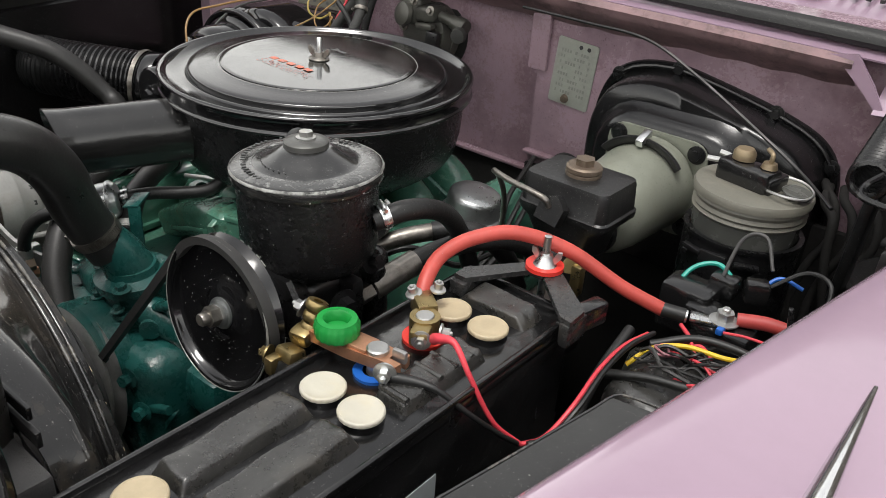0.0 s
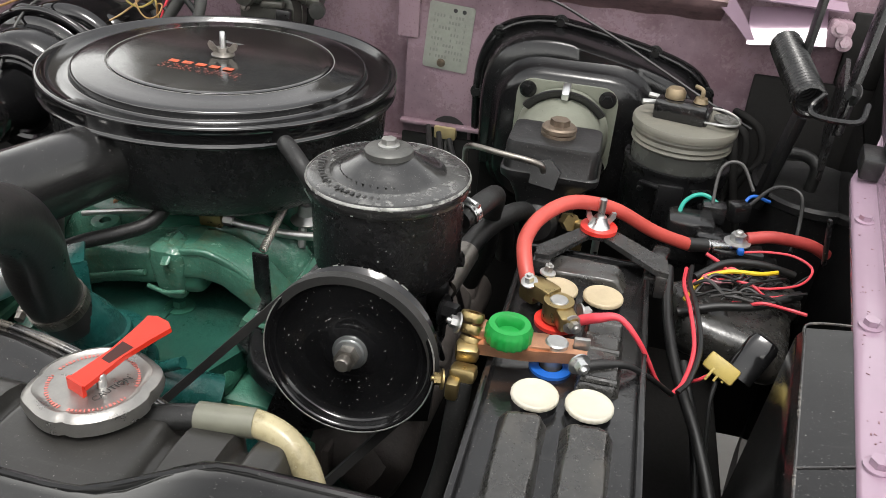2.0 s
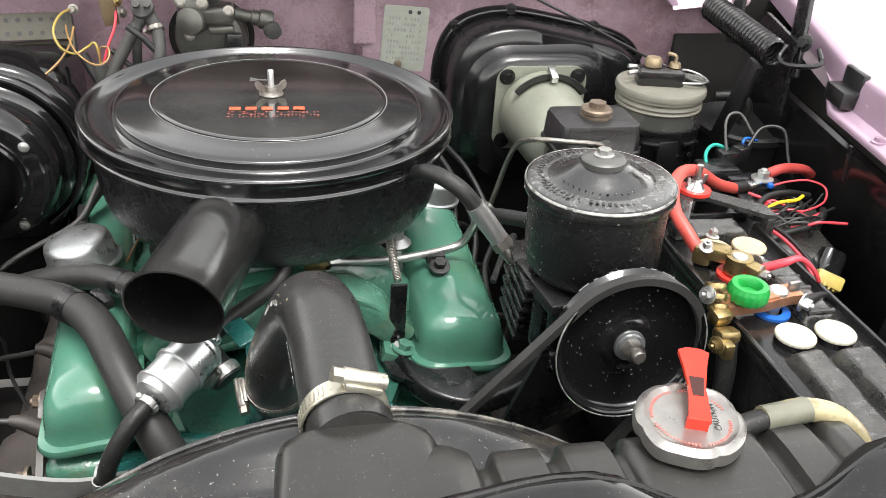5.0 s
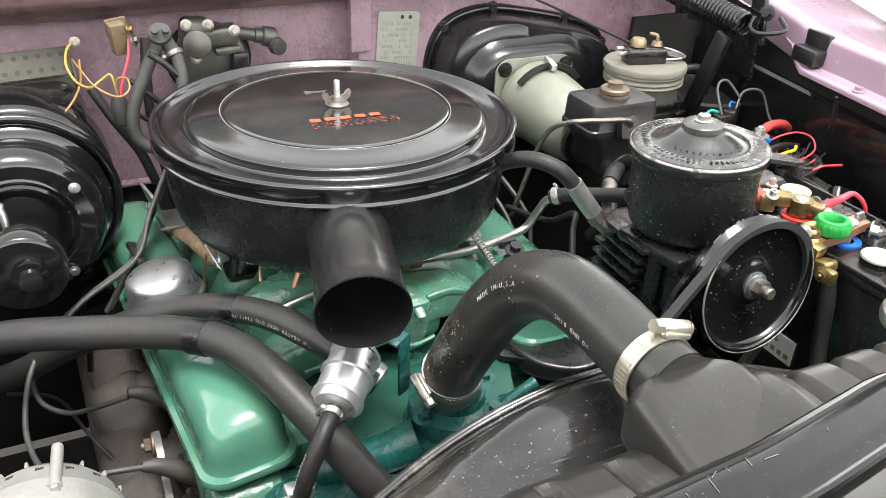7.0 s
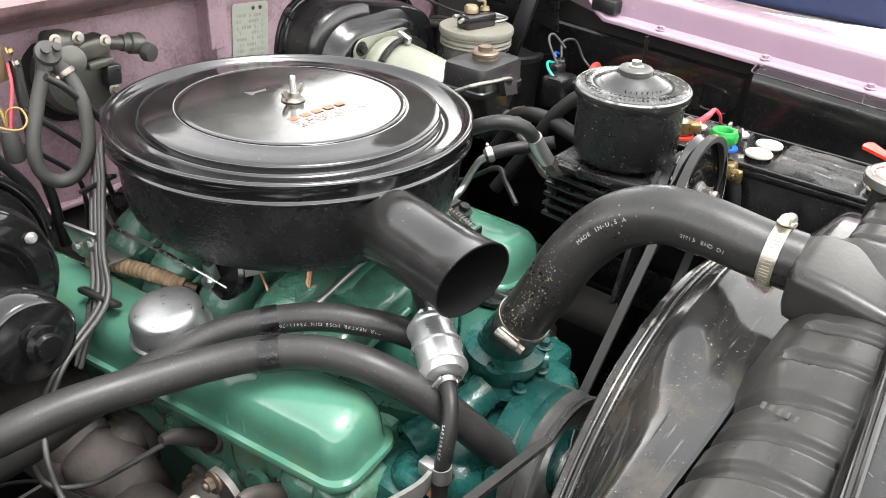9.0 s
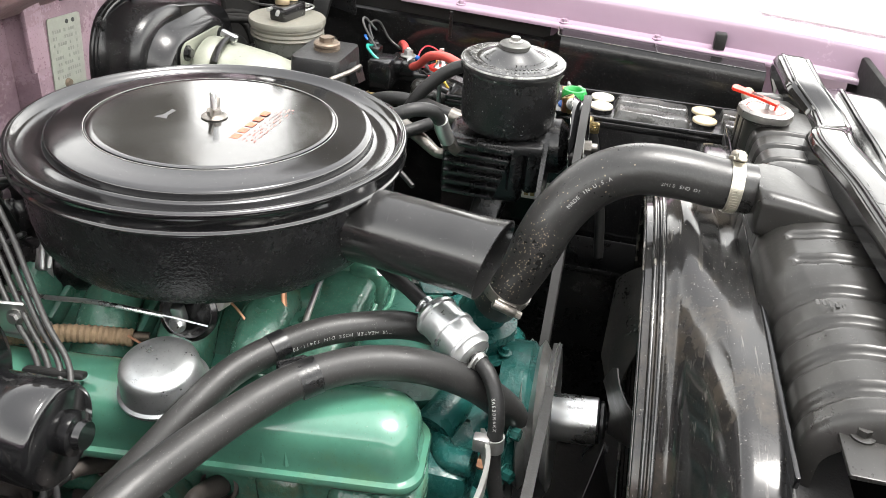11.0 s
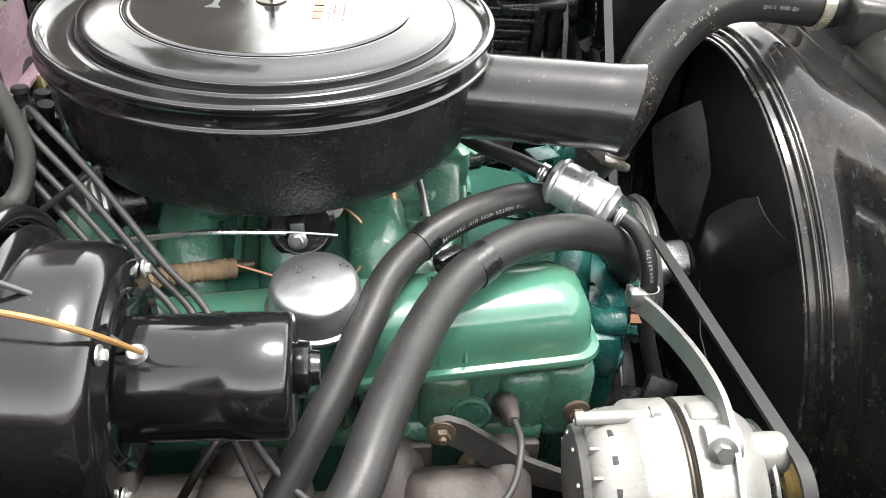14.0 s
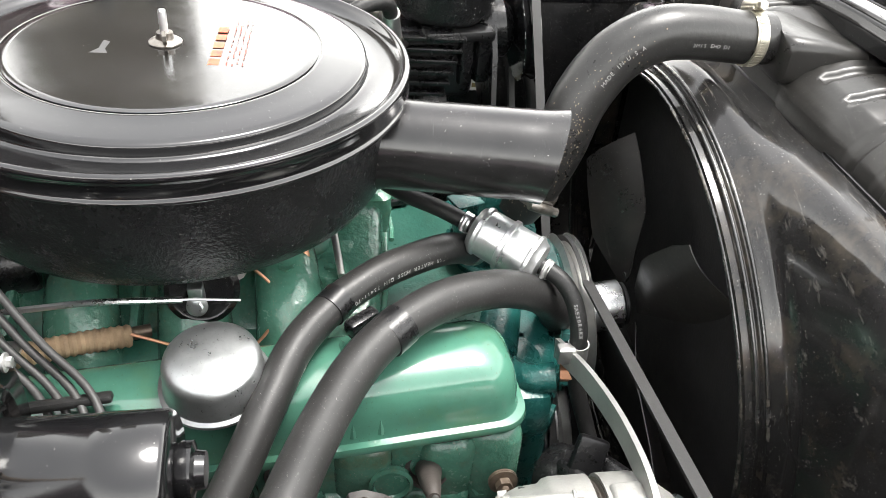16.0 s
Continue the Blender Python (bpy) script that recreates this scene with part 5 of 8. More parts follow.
part("reservoir", lathe([(0, -0.083), (0.040, -0.083), (0.052, -0.080), (0.0590, -0.072), (0.0615, -0.062), (0.0620, 0.0), (0, 0.0)], (PX, PY, 1.008), UPP, 64), CRINKLE, ps, "speckled black reservoir can")
pcast = part("pump_casting", join(box((PX - 0.005, PY + 0.02, 0.880), (0.085, 0.11, 0.085), 0.012, None, 3), lathe([(0, 0), (0.034, 0), (0.036, 0.004), (0.036, 0.04), (0.025, 0.05), (0, 0.05)], (PX + 0.005, PY - 0.035, 0.905), (0, -0.99, 0.1), 32)), SATIN, ps, "finned black pump casting")
for k in range(6):
    part("fin", box((PX - 0.050, PY + 0.034 - 0.002 * k, 0.850 + 0.0135 * k), (0.022, 0.070 + 0.004 * k, 0.0055), 0.002, turn(0, 0, -4)), SATIN, pcast)
for dx, dy, w in ((-0.044, -0.022, 0.018), (-0.036, -0.044, 0.020), (0.045, 0.01, 0.016), (0.044, 0.04, 0.018)):
    part("casting_boss", box((PX + dx, PY + dy, 0.888), (0.020, w, 0.062), 0.005, turn(0, 0, 20 if dx < 0 else 0)), SATIN, pcast)
part("casting_ledge", box((PX - 0.020, PY - 0.010, 0.918), (0.075, 0.085, 0.014), 0.005, turn(0, 0, 8)), SATIN, pcast)
elb = part("pressure_fitting", join(tube([(0.250, -0.222, 0.898), (0.236, -0.214, 0.906), (0.226, -0.207, 0.916)], 0.0085, 14), prism(hexagon(0.0105), 0.010, aim((0.226, -0.207, 0.916), (-0.6, 0.3, 0.75)), 0.001)), NUTSTEEL, ps, "dull steel elbow fitting")
part("crimped_sleeve", tube([(0.220, -0.204, 0.924), (0.207, -0.200, 0.942), (0.194, -0.198, 0.960)], [0.0095, 0.0100, 0.0095], 16), STEEL, elb, "crimped hose sleeve")
part("pressure_hose", tube([(0.198, -0.199, 0.955), (0.178, -0.190, 0.976), (0.155, -0.165, 0.980), (0.140, -0.12, 0.955), (0.135, -0.06, 0.91), (0.14, 0.0, 0.87)], 0.0085, 14), RUBBER, elb, "black pressure hose")
part("pump_mount", beam([(0.118, -0.160, 0.778), (0.130, -0.205, 0.770), (0.155, -0.235, 0.765), (0.20, -0.25, 0.765), (0.26, -0.255, 0.80), (0.29, -0.265, 0.85)], (0.030, 0.045), (0.020, 0.024), 0.006), SATIN, ps, "black cast pump mount")
part("pump_bracket", prism([(-0.02, -0.10), (0.05, -0.08), (0.055, 0.0), (0.03, 0.035), (-0.03, 0.03), (-0.06, -0.01), (-0.10, -0.12), (-0.07, -0.13)], 0.006, Matrix.Translation((PX + 0.01, PY - 0.055, 0.905)) @ turn(90, 0, 0), 0.0015), SATIN, ps)
part("side_fitting", join(bolt((PX + 0.055, PY - 0.01, 0.905), (1, -0.2, 0), 0.008, 0.012), bolt((PX + 0.05, PY + 0.03, 0.93), (1, 0, 0.3), 0.007, 0.01)), SATIN, ps)
PC = Vector((0.291, -0.366, 0.912))
PA = Vector((0.01, -0.994, 0.11))
pul = part("pulley", lathe([(0.012, -0.012), (0.03, -0.010), (0.060, -0.010), (0.0655, -0.0095), (0.0665, -0.008), (0.0640, -0.005), (0.0605, 0.0), (0.0640, 0.005), (0.0660, 0.0075), (0.0668, 0.0085), (0.0668, 0.0098), (0.0655, 0.0102), (0.0635, 0.0095), (0.0625, 0.0070), (0.0612, 0.0030), (0.0595, 0.0012),
                            (0.052, 0.0002), (0.040, -0.0012), (0.028, -0.0018), (0.022, 0.0005), (0.019, 0.002), (0, 0.002)], PC, PA, 96), GLOSS, ps, "gloss black dished pulley with a chipped rim", 50)
part("worn_rim", lathe([(0.0662, 0.0100), (0.0664, 0.01055), (0.0672, 0.0104), (0.0674, 0.0092), (0.0671, 0.0088)], PC, PA, 96), BRIGHTRIM, pul, "rim worn to bare metal")
chips = bmesh.new()
random.seed(12)
for k in range(70):
    a = random.uniform(0, 6.28)
    m = aim(PC + PA * random.choice((0.0092, 0.0092, -0.009)), PA) @ Matrix.Rotation(a, 4, "Z")
    chips = join(chips, box((0, 0, 0), (random.uniform(0.0006, 0.0013), random.uniform(0.001, 0.007), 0.0006), 0.0, m @ Matrix.Translation((0.0662, 0, 0))))
tagged(part("chipped_edge", chips, mat("bare_rim_metal", (0.36, 0.36, 0.34), 0.4, metal=0.5), pul, "bare chipped paint"), kind="stuff")
specks = bmesh.new()
for k in range(60):
    a, rr_ = random.uniform(0, 6.28), random.uniform(0.018, 0.056)
    sz = random.uniform(0.0003, 0.0008)
    specks = join(specks, box((0, 0, 0), (sz, sz * random.uniform(0.6, 2), 0.0003), 0.0, aim(PC + PA * (0.0004 - 0.0018 * (1 - (rr_ - 0.018) / 0.040)), PA) @ Matrix.Rotation(a, 4, "Z") @ Matrix.Translation((rr_, 0, 0.0004))))
tagged(part("dust_specks", specks, mat("pale_specks", (0.30, 0.30, 0.28), 0.7), pul, "pale dust specks"), kind="stuff")
part("nut_washer", lathe([(0, 0), (0.0135, 0), (0.0140, 0.0008), (0.0138, 0.0026), (0.0118, 0.0030), (0.0114, 0.0055), (0.0098, 0.0060), (0, 0.0060)], PC + PA * 0.002, PA, 36), CAPZINC, pul, "worn stepped washers")
part("pulley_nut", join(prism(hexagon(0.0092), 0.009, aim(PC + PA * 0.008, PA), 0.0010), lathe([(0, 0), (0.0058, 0), (0.0058, 0.006), (0.0048, 0.0075), (0, 0.0077)], PC + PA * 0.017, PA, 20)), NUTSTEEL, pul, "worn steel nut on its stud")

# ---- drive belts ----
def belt(loop, name, width=0.010, thick=0.007):
    pts = [Vector(p) for p in loop]
    out = []
    for i, p in enumerate(pts):
        t = (pts[(i + 1) % len(pts)] - pts[i - 1]).normalized()
        ax = FWD
        nrm = t.cross(ax).normalized()
        out.append([p + ax * width / 2 + nrm * thick / 2, p - ax * width / 2 + nrm * thick / 2, p - ax * width * 0.36 - nrm * thick / 2, p + ax * width * 0.36 - nrm * thick / 2])
    b = thing(name, tuple(pts[0]), "grey-black rubber V-belt running round the pulleys", "drive belt", "drive belts")
    bm_ = loft(out + [out[0]], cap=False)
    bmesh.ops.remove_doubles(bm_, verts=bm_.verts, dist=1e-5)
    part("belt", bm_, BELT, b)


def arc(c, r, a0, a1, y, n=14):
    return [(c[0] + r * math.cos(radians(a0 + (a1 - a0) * k / n)), y, c[1] + r * math.sin(radians(a0 + (a1 - a0) * k / n))) for k in range(n + 1)]


def run(a, b, n=6):
    return [tuple(Vector(a).lerp(Vector(b), k / n)) for k in range(1, n)]


top = arc((0.291, 0.912), 0.0645, -38, 142, -0.368, 48)
low = arc((0.006, 0.54), 0.092, 142, 322, -0.368)
belt(top + run(top[-1], low[0]) + low + run(low[-1], top[0]), "drive_belt")
wp_top = arc((0.006, 0.695), 0.082, 10, 118, -0.385, 32)
alt_ = arc((-0.371, 0.785), 0.034, 90, 262, -0.378)
ck = arc((0.006, 0.54), 0.091, 250, 360, -0.383)
belt(wp_top + run(wp_top[-1], alt_[0]) + alt_ + run(alt_[-1], ck[0]) + ck + run(ck[-1], wp_top[0]), "drive_belt")

# ---- cooling: hose, shroud, radiator ----
rh = thing("radiator_hose", (0.002, -0.318, 0.856), "thick black rubber radiator hose held by worm-drive clips", "hose")
RH = [(0.006, -0.310, 0.838), (0.000, -0.325, 0.868), (0.004, -0.342, 0.905), (0.016, -0.360, 0.948), (0.026, -0.388, 0.984), (0.032, -0.425, 1.004), (0.036, -0.465, 1.006), (0.039, -0.510, 1.001), (0.042, -0.540, 0.9985)]
part("hose", tube(RH, [0.0255, 0.0255, 0.026, 0.0262, 0.0262, 0.0255, 0.025, 0.0245, 0.0245], 36, 10), RADHOSE, rh)
part("hose_clip", band((0.0395, -0.522, 1.0000), (0.04, -1, -0.03), 0.0248, 0.012, 70), mat("cream_zinc_clip", (0.50, 0.475, 0.40), 0.33, metal=0.85, var=0.15, scale=80, bump=0.1, bscale=300), rh, "zinc worm-drive clip")
part("hose_clip", band((0.0005, -0.322, 0.862), (-0.1, -0.42, 0.9), 0.0258, 0.012, 200), NUTSTEEL, rh, "dull worm-drive clip")
hose_dust = bmesh.new()
random.seed(77)
rl = spline(RH[:7], 12)
for k in range(300):
    i_ = min(len(rl) - 2, int(abs(random.gauss(0.42, 0.17)) * len(rl)))
    ctr, t_ = rl[i_], (rl[i_ + 1] - rl[i_]).normalized()
    e_ = Vector((-1, 0, 0)) - t_ * Vector((-1, 0, 0)).dot(t_)
    e_.normalize()
    f_ = t_.cross(e_)
    a_ = random.gauss(radians(-12), radians(26))
    nn = e_ * math.cos(a_) + f_ * math.sin(a_)
    sz = random.uniform(0.0004, 0.0013)
    hose_dust = join(hose_dust, box((0, 0, 0), (sz, sz * random.uniform(0.6, 1.6), 0.0004), 0.0, aim(ctr + nn * 0.0259 + t_ * random.uniform(-0.004, 0.004), nn)))
tagged(part("grit", hose_dust, mat("pale_brown_grit", (0.22, 0.18, 0.13), 0.8), rh, "pale brown grit stuck to the hose"), kind="stuff")
along(RH[4:8], "2M1S EHD D1", 0.0258, 0.0050, 0.0002, 0.55, parent=rh, up=(-1, 0, -0.1))
along(RH[3:8], "MADE IN U.S.A", 0.0262, 0.0055, 0.0002, 0.12, parent=rh, up=(-1, 0, 0.25))

sh = thing("fan_shroud", (0.04, -0.52, 0.40), "worn gloss black fan shroud behind the radiator", "fan shroud")
SC, SN = Vector((0.043, -0.484, 0.658)), Vector((0, 0.994, -0.105))
sm = aim(SC, SN)


def shroud_ring(r, h, sq=0.0, wx=0.36, wz=0.300, cz=0.647, n=96):
    out = []
    for k in range(n):
        a = 2 * math.pi * k / n
        p = SC + SN * h + (sm.to_3x3() @ Vector((math.cos(a), math.sin(a), 0))) * r
        if sq:
            dx, dz = p.x - SC.x, p.z - SC.z
            q = ((abs(dx) / wx) ** 7 + (abs(dz) / wz) ** 7) ** (-1 / 7)
            box_p = Vector((SC.x - 0.02 + dx * q, SC.y + SN.y * h, cz + dz * q))
            p = p.lerp(box_p, sq)
        out.append(p)
    return out


rings = [shroud_ring(0.283, 0.0), shroud_ring(0.286, 0.003), shroud_ring(0.289, 0.002), shroud_ring(0.2895, -0.004), shroud_ring(0.2925, -0.0055), shroud_ring(0.293, -0.0095), shroud_ring(0.296, -0.011),
         shroud_ring(0.2965, -0.016), shroud_ring(0.299, -0.0185), shroud_ring(0.3015, -0.025), shroud_ring(0.304, -0.0295), shroud_ring(0.308, -0.032, 0.1), shroud_ring(0.31, -0.034, 0.5), shroud_ring(0.31, -0.0365, 0.94), shroud_ring(0.31, -0.040, 0.988), shroud_ring(0.31, -0.046, 1.0), shroud_ring(0.31, -0.068, 1.0)]
for r_, h_, w_ in ((0.2835, 0.0025, 0.0026), (0.2932, -0.0065, 0.0018), (0.2975, -0.0140, 0.0018)):
    part("ring_ridge", tube([tuple(p) for p in shroud_ring(r_, h_)], w_, 10, 2, closed=True), RIDGE, sh)
bm = loft(rings, cap=False)
bmesh.ops.recalc_face_normals(bm, faces=bm.faces)
bmesh.ops.solidify(bm, geom=bm.faces[:], thickness=0.002)
part("shroud_shell", bm, SHROUD, sh, "", 50)
rng = bmesh.new()
random.seed(3)
for k in range(46):
    a = radians(random.uniform(120, 250))
    rng = join(rng, box((0, 0, 0), (0.0022, random.uniform(0.001, 0.006), 0.001), 0.0, aim(SC + SN * 0.0028, SN) @ Matrix.Rotation(a, 4, "Z") @ Matrix.Translation((0.2865, 0, 0))))
tagged(part("worn_lip", rng, mat("bare_tan_primer", (0.38, 0.30, 0.20), 0.6), sh, "lip worn to tan primer"), kind="stuff")

rad = thing("radiator", (0.03, -0.575, 0.36), "radiator with a ribbed grey-black top tank", "radiator")


def tank_section(x):
    """Pressed grooves between the tank's broad ribs."""
    return sum(math.exp(-((x - c) / w) ** 6) for c, w in ((-0.236, 0.007), (-0.194, 0.007), (-0.154, 0.007), (-0.112, 0.007), (0.108, 0.005), (0.146, 0.005), (0.184, 0.005), (0.270, 0.005), (0.305, 0.005)))


def tank(u, v):
    x = -0.27 + 0.605 * v
    prof = [(-0.556, 0.915), (-0.5555, 0.938), (-0.5560, 0.952), (-0.558, 0.960), (-0.563, 0.968), (-0.570, 0.976), (-0.579, 0.983), (-0.590, 0.988), (-0.602, 0.9905), (-0.614, 0.991), (-0.634, 0.990), (-0.642, 0.982), (-0.645, 0.93)]
    square = [(-0.556, 0.915), (-0.5555, 0.945), (-0.5555, 0.970), (-0.5558, 0.985), (-0.5568, 0.9935), (-0.5595, 1.0005), (-0.565, 1.0050), (-0.574, 1.0078), (-0.588, 1.0090), (-0.612, 1.0085), (-0.632, 1.006), (-0.642, 0.994), (-0.645, 0.93)]
    k_ = min(1, max(0, (x - 0.01) / 0.08))
    f = u * (len(prof) - 1)
    i = min(int(f), len(prof) - 2)
    (a, b), (c, d) = [(p_[0] + (q_[0] - p_[0]) * k_, p_[1] + (q_[1] - p_[1]) * k_) for p_, q_ in ((prof[i], square[i]), (prof[i + 1], square[i + 1]))]
    y, z = a + (c - a) * (f - i), b + (d - b) * (f - i)
    n_ = Vector((0, (y + 0.600) * 14, 0.8)).normalized()
    e = max(0, 1 - min(v, 1 - v) / 0.02)
    p = Vector((x, -0.600 + (y + 0.600) * (1 - 0.3 * e * e), 0.93 + (z - 0.93) * (1 - 0.4 * e * e)))
    bulge = math.exp(-((x - 0.046) / 0.050) ** 6)
    p += Vector((0, 0.006 * bulge * (1 if y > -0.575 else 0), (0.008 if z > 0.955 else 0) * bulge))
    shelf = math.exp(-((x + 0.047) / 0.049) ** 6)
    p += Vector((0, 0.008 * shelf * (1 if y > -0.585 else 0), (0.005 if z > 0.955 else 0) * shelf))
    pocket = sum(math.exp(-((x - c) / 0.0065) ** 6) for c in (-0.022, -0.066)) * (1 if y < -0.576 else 0)
    p -= n_ * 0.005 * pocket
    return p - n_ * (0.0055 + 0.0035 * k_) * tank_section(x) * (1 if z > 0.945 else 0.6)


tk = part("top_tank", sheet(tank, 36, 300), TANK, rad, "ribbed grey-black top tank", 60)
tagged(part("tank_embossing", bars([(0.0050 * k, 0.0006 * (k % 2), 0.0030, 0.0070) for k in range(8)], Matrix.Translation((-0.134, -0.612, 0.9893)) @ turn(-3, 0, 90), 0.0005, 0.0002), TANK, tk), kind="stuff")
part("tank_seam", box((0.025, -0.5515, 0.9445), (0.64, 0.004, 0.010), 0.0012), GLOSS, rad)
part("core_edge", box((0.025, -0.5525, 0.930), (0.66, 0.004, 0.012), 0.001), DUSTY, rad)
part("core", box((0.023, -0.579, 0.62), (0.71, 0.045, 0.60), 0.004), mat("radiator_core", (0.035, 0.034, 0.034), 0.6, bump=0.6, bscale=500), rad)
neck = []
for yy, w, h, r, zc in ((-0.622, 0.092, 0.038, 0.010, 0.984), (-0.580, 0.090, 0.044, 0.012, 0.989), (-0.553, 0.087, 0.047, 0.013, 0.990), (-0.546, 0.084, 0.046, 0.014, 0.990), (-0.5425, 0.074, 0.042, 0.015, 0.992), (-0.5418, 0.047, 0.0468, 0.0233, 0.9975), (-0.520, 0.046, 0.046, 0.0228, 0.999)):
    neck.append([Vector((0.043 + a, yy, zc + b)) for a, b in rounded(w, h, r, 6)])
part("hose_neck", loft(neck), TANK, rad, "square-based hose neck", 40)
part("end_bracket", join(box((-0.275, -0.600, 0.968), (0.060, 0.05, 0.004), 0.0015), bolt((-0.285, -0.61, 0.970), (0, 0, 1), 0.005, 0.005), bolt((-0.265, -0.59, 0.970), (0, 0, 1), 0.005, 0.005)), TANK, rad)
part("filler_neck", lathe([(0.020, 0), (0.020, 0.034), (0.025, 0.036), (0.025, 0.040), (0, 0.040)], (0.2245, -0.569, 0.972), (0, 0, 1), 36), TANK, rad)



def cap_outline(r):
    out = []
    for k in range(72):
        a = 2 * math.pi * k / 72
        ear = 0.9 * max(0, math.cos(2 * (a - 0.6))) ** 8 - 0.5 * max(0, math.cos(4 * (a - 0.1))) ** 20
        out.append((r * (1 + 0.085 * ear - 0.02 * max(0, -math.cos(2 * (a - 0.6)))) * math.cos(a), r * (1 + 0.085 * ear - 0.02 * max(0, -math.cos(2 * (a - 0.6)))) * math.sin(a)))
    return out


cc = Vector((0.2245, -0.569, 0.0095))
caprings = [[cc + Vector((x, y, z)) for x, y in cap_outline(r)] for r, z in ((0.0275, 1.002), (0.0305, 1.0025), (0.0312, 1.006), (0.0305, 1.0105), (0.0285, 1.0122), (0.026, 1.0130), (0.024, 1.0118), (0.022, 1.0112), (0.012, 1.0125))]
cp = part("radiator_cap", loft(caprings), CAPSTEEL, rad, "worn tinned radiator cap")
ringtext = bmesh.new()
random.seed(21)
for k in range(70):
    if k % 17 in (0, 1):
        continue
    a = radians(k * 360 / 70)
    ringtext = join(ringtext, box((0, 0, 0), (random.uniform(0.0004, 0.0012), random.uniform(0.0012, 0.0022), 0.0003), 0.0, Matrix.Translation(cc + Vector((0.0215 * math.cos(a), 0.0215 * math.sin(a), 1.0116))) @ turn(0, 0, math.degrees(a) + 90)))
part("ring_print", ringtext, mat("faded_red_cap_print", (0.48, 0.14, 0.12), 0.5), cp, "faded red ring of print")
part("caution_print", writing("CAUTION", Matrix.Translation(cc + Vector((0.0125, -0.003, 1.0130))) @ turn(0, 4, 75), 0.0052, 0.0001), INK, cp, "black print")
lever = join(prism([(-0.006, -0.026), (0.006, -0.026), (0.0052, -0.012), (0.0048, -0.002), (0.0068, 0.014), (0.0088, 0.025), (0.004, 0.0275), (-0.004, 0.0275), (-0.0088, 0.025), (-0.0068, 0.014), (-0.0048, -0.002), (-0.0052, -0.012)], 0.0030, Matrix.Translation(cc + Vector((0.008, 0.014, 1.0205))) @ turn(9, 0, -20), 0.0006),
             prism([(-0.006, 0), (0.006, 0), (0.006, 0.008), (-0.006, 0.008)], 0.002, Matrix.Translation(cc + Vector((-0.0015, -0.009, 1.0115))) @ turn(90, 0, -20), 0.0004))
part("safety_lever", lever, ORANGE, cp, "orange-red safety lever")
part("lever_slot", prism([(-0.003, -0.008), (0.003, -0.008), (0.0042, 0.006), (-0.0042, 0.006)], 0.0006, Matrix.Translation(cc + Vector((0.0075, 0.0125, 1.0228))) @ turn(9, 0, -20), 0.0), mat("dark_slot", (0.035, 0.008, 0.006), 0.9), cp)
part("release_pin", lathe([(0, 0), (0.0026, 0), (0.0026, 0.008), (0.002, 0.009), (0, 0.009)], cc + Vector((0.006, -0.002, 1.011)), (0, 0, 1), 14), ZINC, cp, "bright release pin")

ov = thing("overflow_hose", (0.262, -0.567, 1.006), "aged amber overflow hose with a black taped joint", "hose")
part("spout", tube([(0.246, -0.567, 1.001), (0.264, -0.564, 1.005), (0.280, -0.562, 1.007)], 0.0068, 14), RUBBER, ov, "black rubber joint")
OV = [(0.276, -0.562, 1.007), (0.306, -0.559, 1.008), (0.328, -0.564, 1.002), (0.342, -0.574, 0.984), (0.348, -0.586, 0.950), (0.349, -0.592, 0.88), (0.349, -0.592, 0.74)]
part("hose", tube(OV, 0.0072, 16), AMBER, ov)
part("tape", tube(OV[:2], 0.0078, 16), mat("smoky_tape", (0.13, 0.13, 0.10), 0.35), ov, "smoky wrapped tape")

# ---- battery ----
bat = thing("battery", (0.452, -0.385, 0.68), "long black battery with six cream filler caps", "battery")
case = part("case", join(box((0.452, -0.385, 0.795), (0.112, 0.438, 0.232), 0.004), box((0.452, -0.385, 0.9085), (0.118, 0.446, 0.011), 0.003)), PLASTIC, bat, "dusty black battery case")
part("case_rim", join(box((0.3955, -0.385, 0.9165), (0.005, 0.446, 0.007), 0.0018), box((0.5085, -0.385, 0.9165), (0.005, 0.446, 0.007), 0.0018), box((0.452, -0.1645, 0.9165), (0.112, 0.005, 0.007), 0.0018)), PLASTIC, bat)


lab = part("battery_label", prism([(-0.405, 0.800), (-0.343, 0.800), (-0.343, 0.8585), (-0.405, 0.8585)], 0.0006, Matrix(((0, 0, 1, 0.5081), (1, 0, 0, 0), (0, 1, 0, 0), (0, 0, 0, 1))), 0.0), mat("pale_blue_grey_label", (0.50, 0.55, 0.55), 0.5, var=0.1, scale=30), bat, "pale sticker with handwriting")
for z, w in ((0.847, 0.030), (0.838, 0.040), (0.828, 0.024)):
    part("handwritten_line", prism([(-0.400, z), (-0.400 + w, z + 0.002), (-0.400 + w, z + 0.004), (-0.400, z + 0.002)], 0.0003, Matrix(((0, 0, 1, 0.5089), (1, 0, 0, 0), (0, 1, 0, 0), (0, 0, 0, 1))), 0.0), INK, lab)


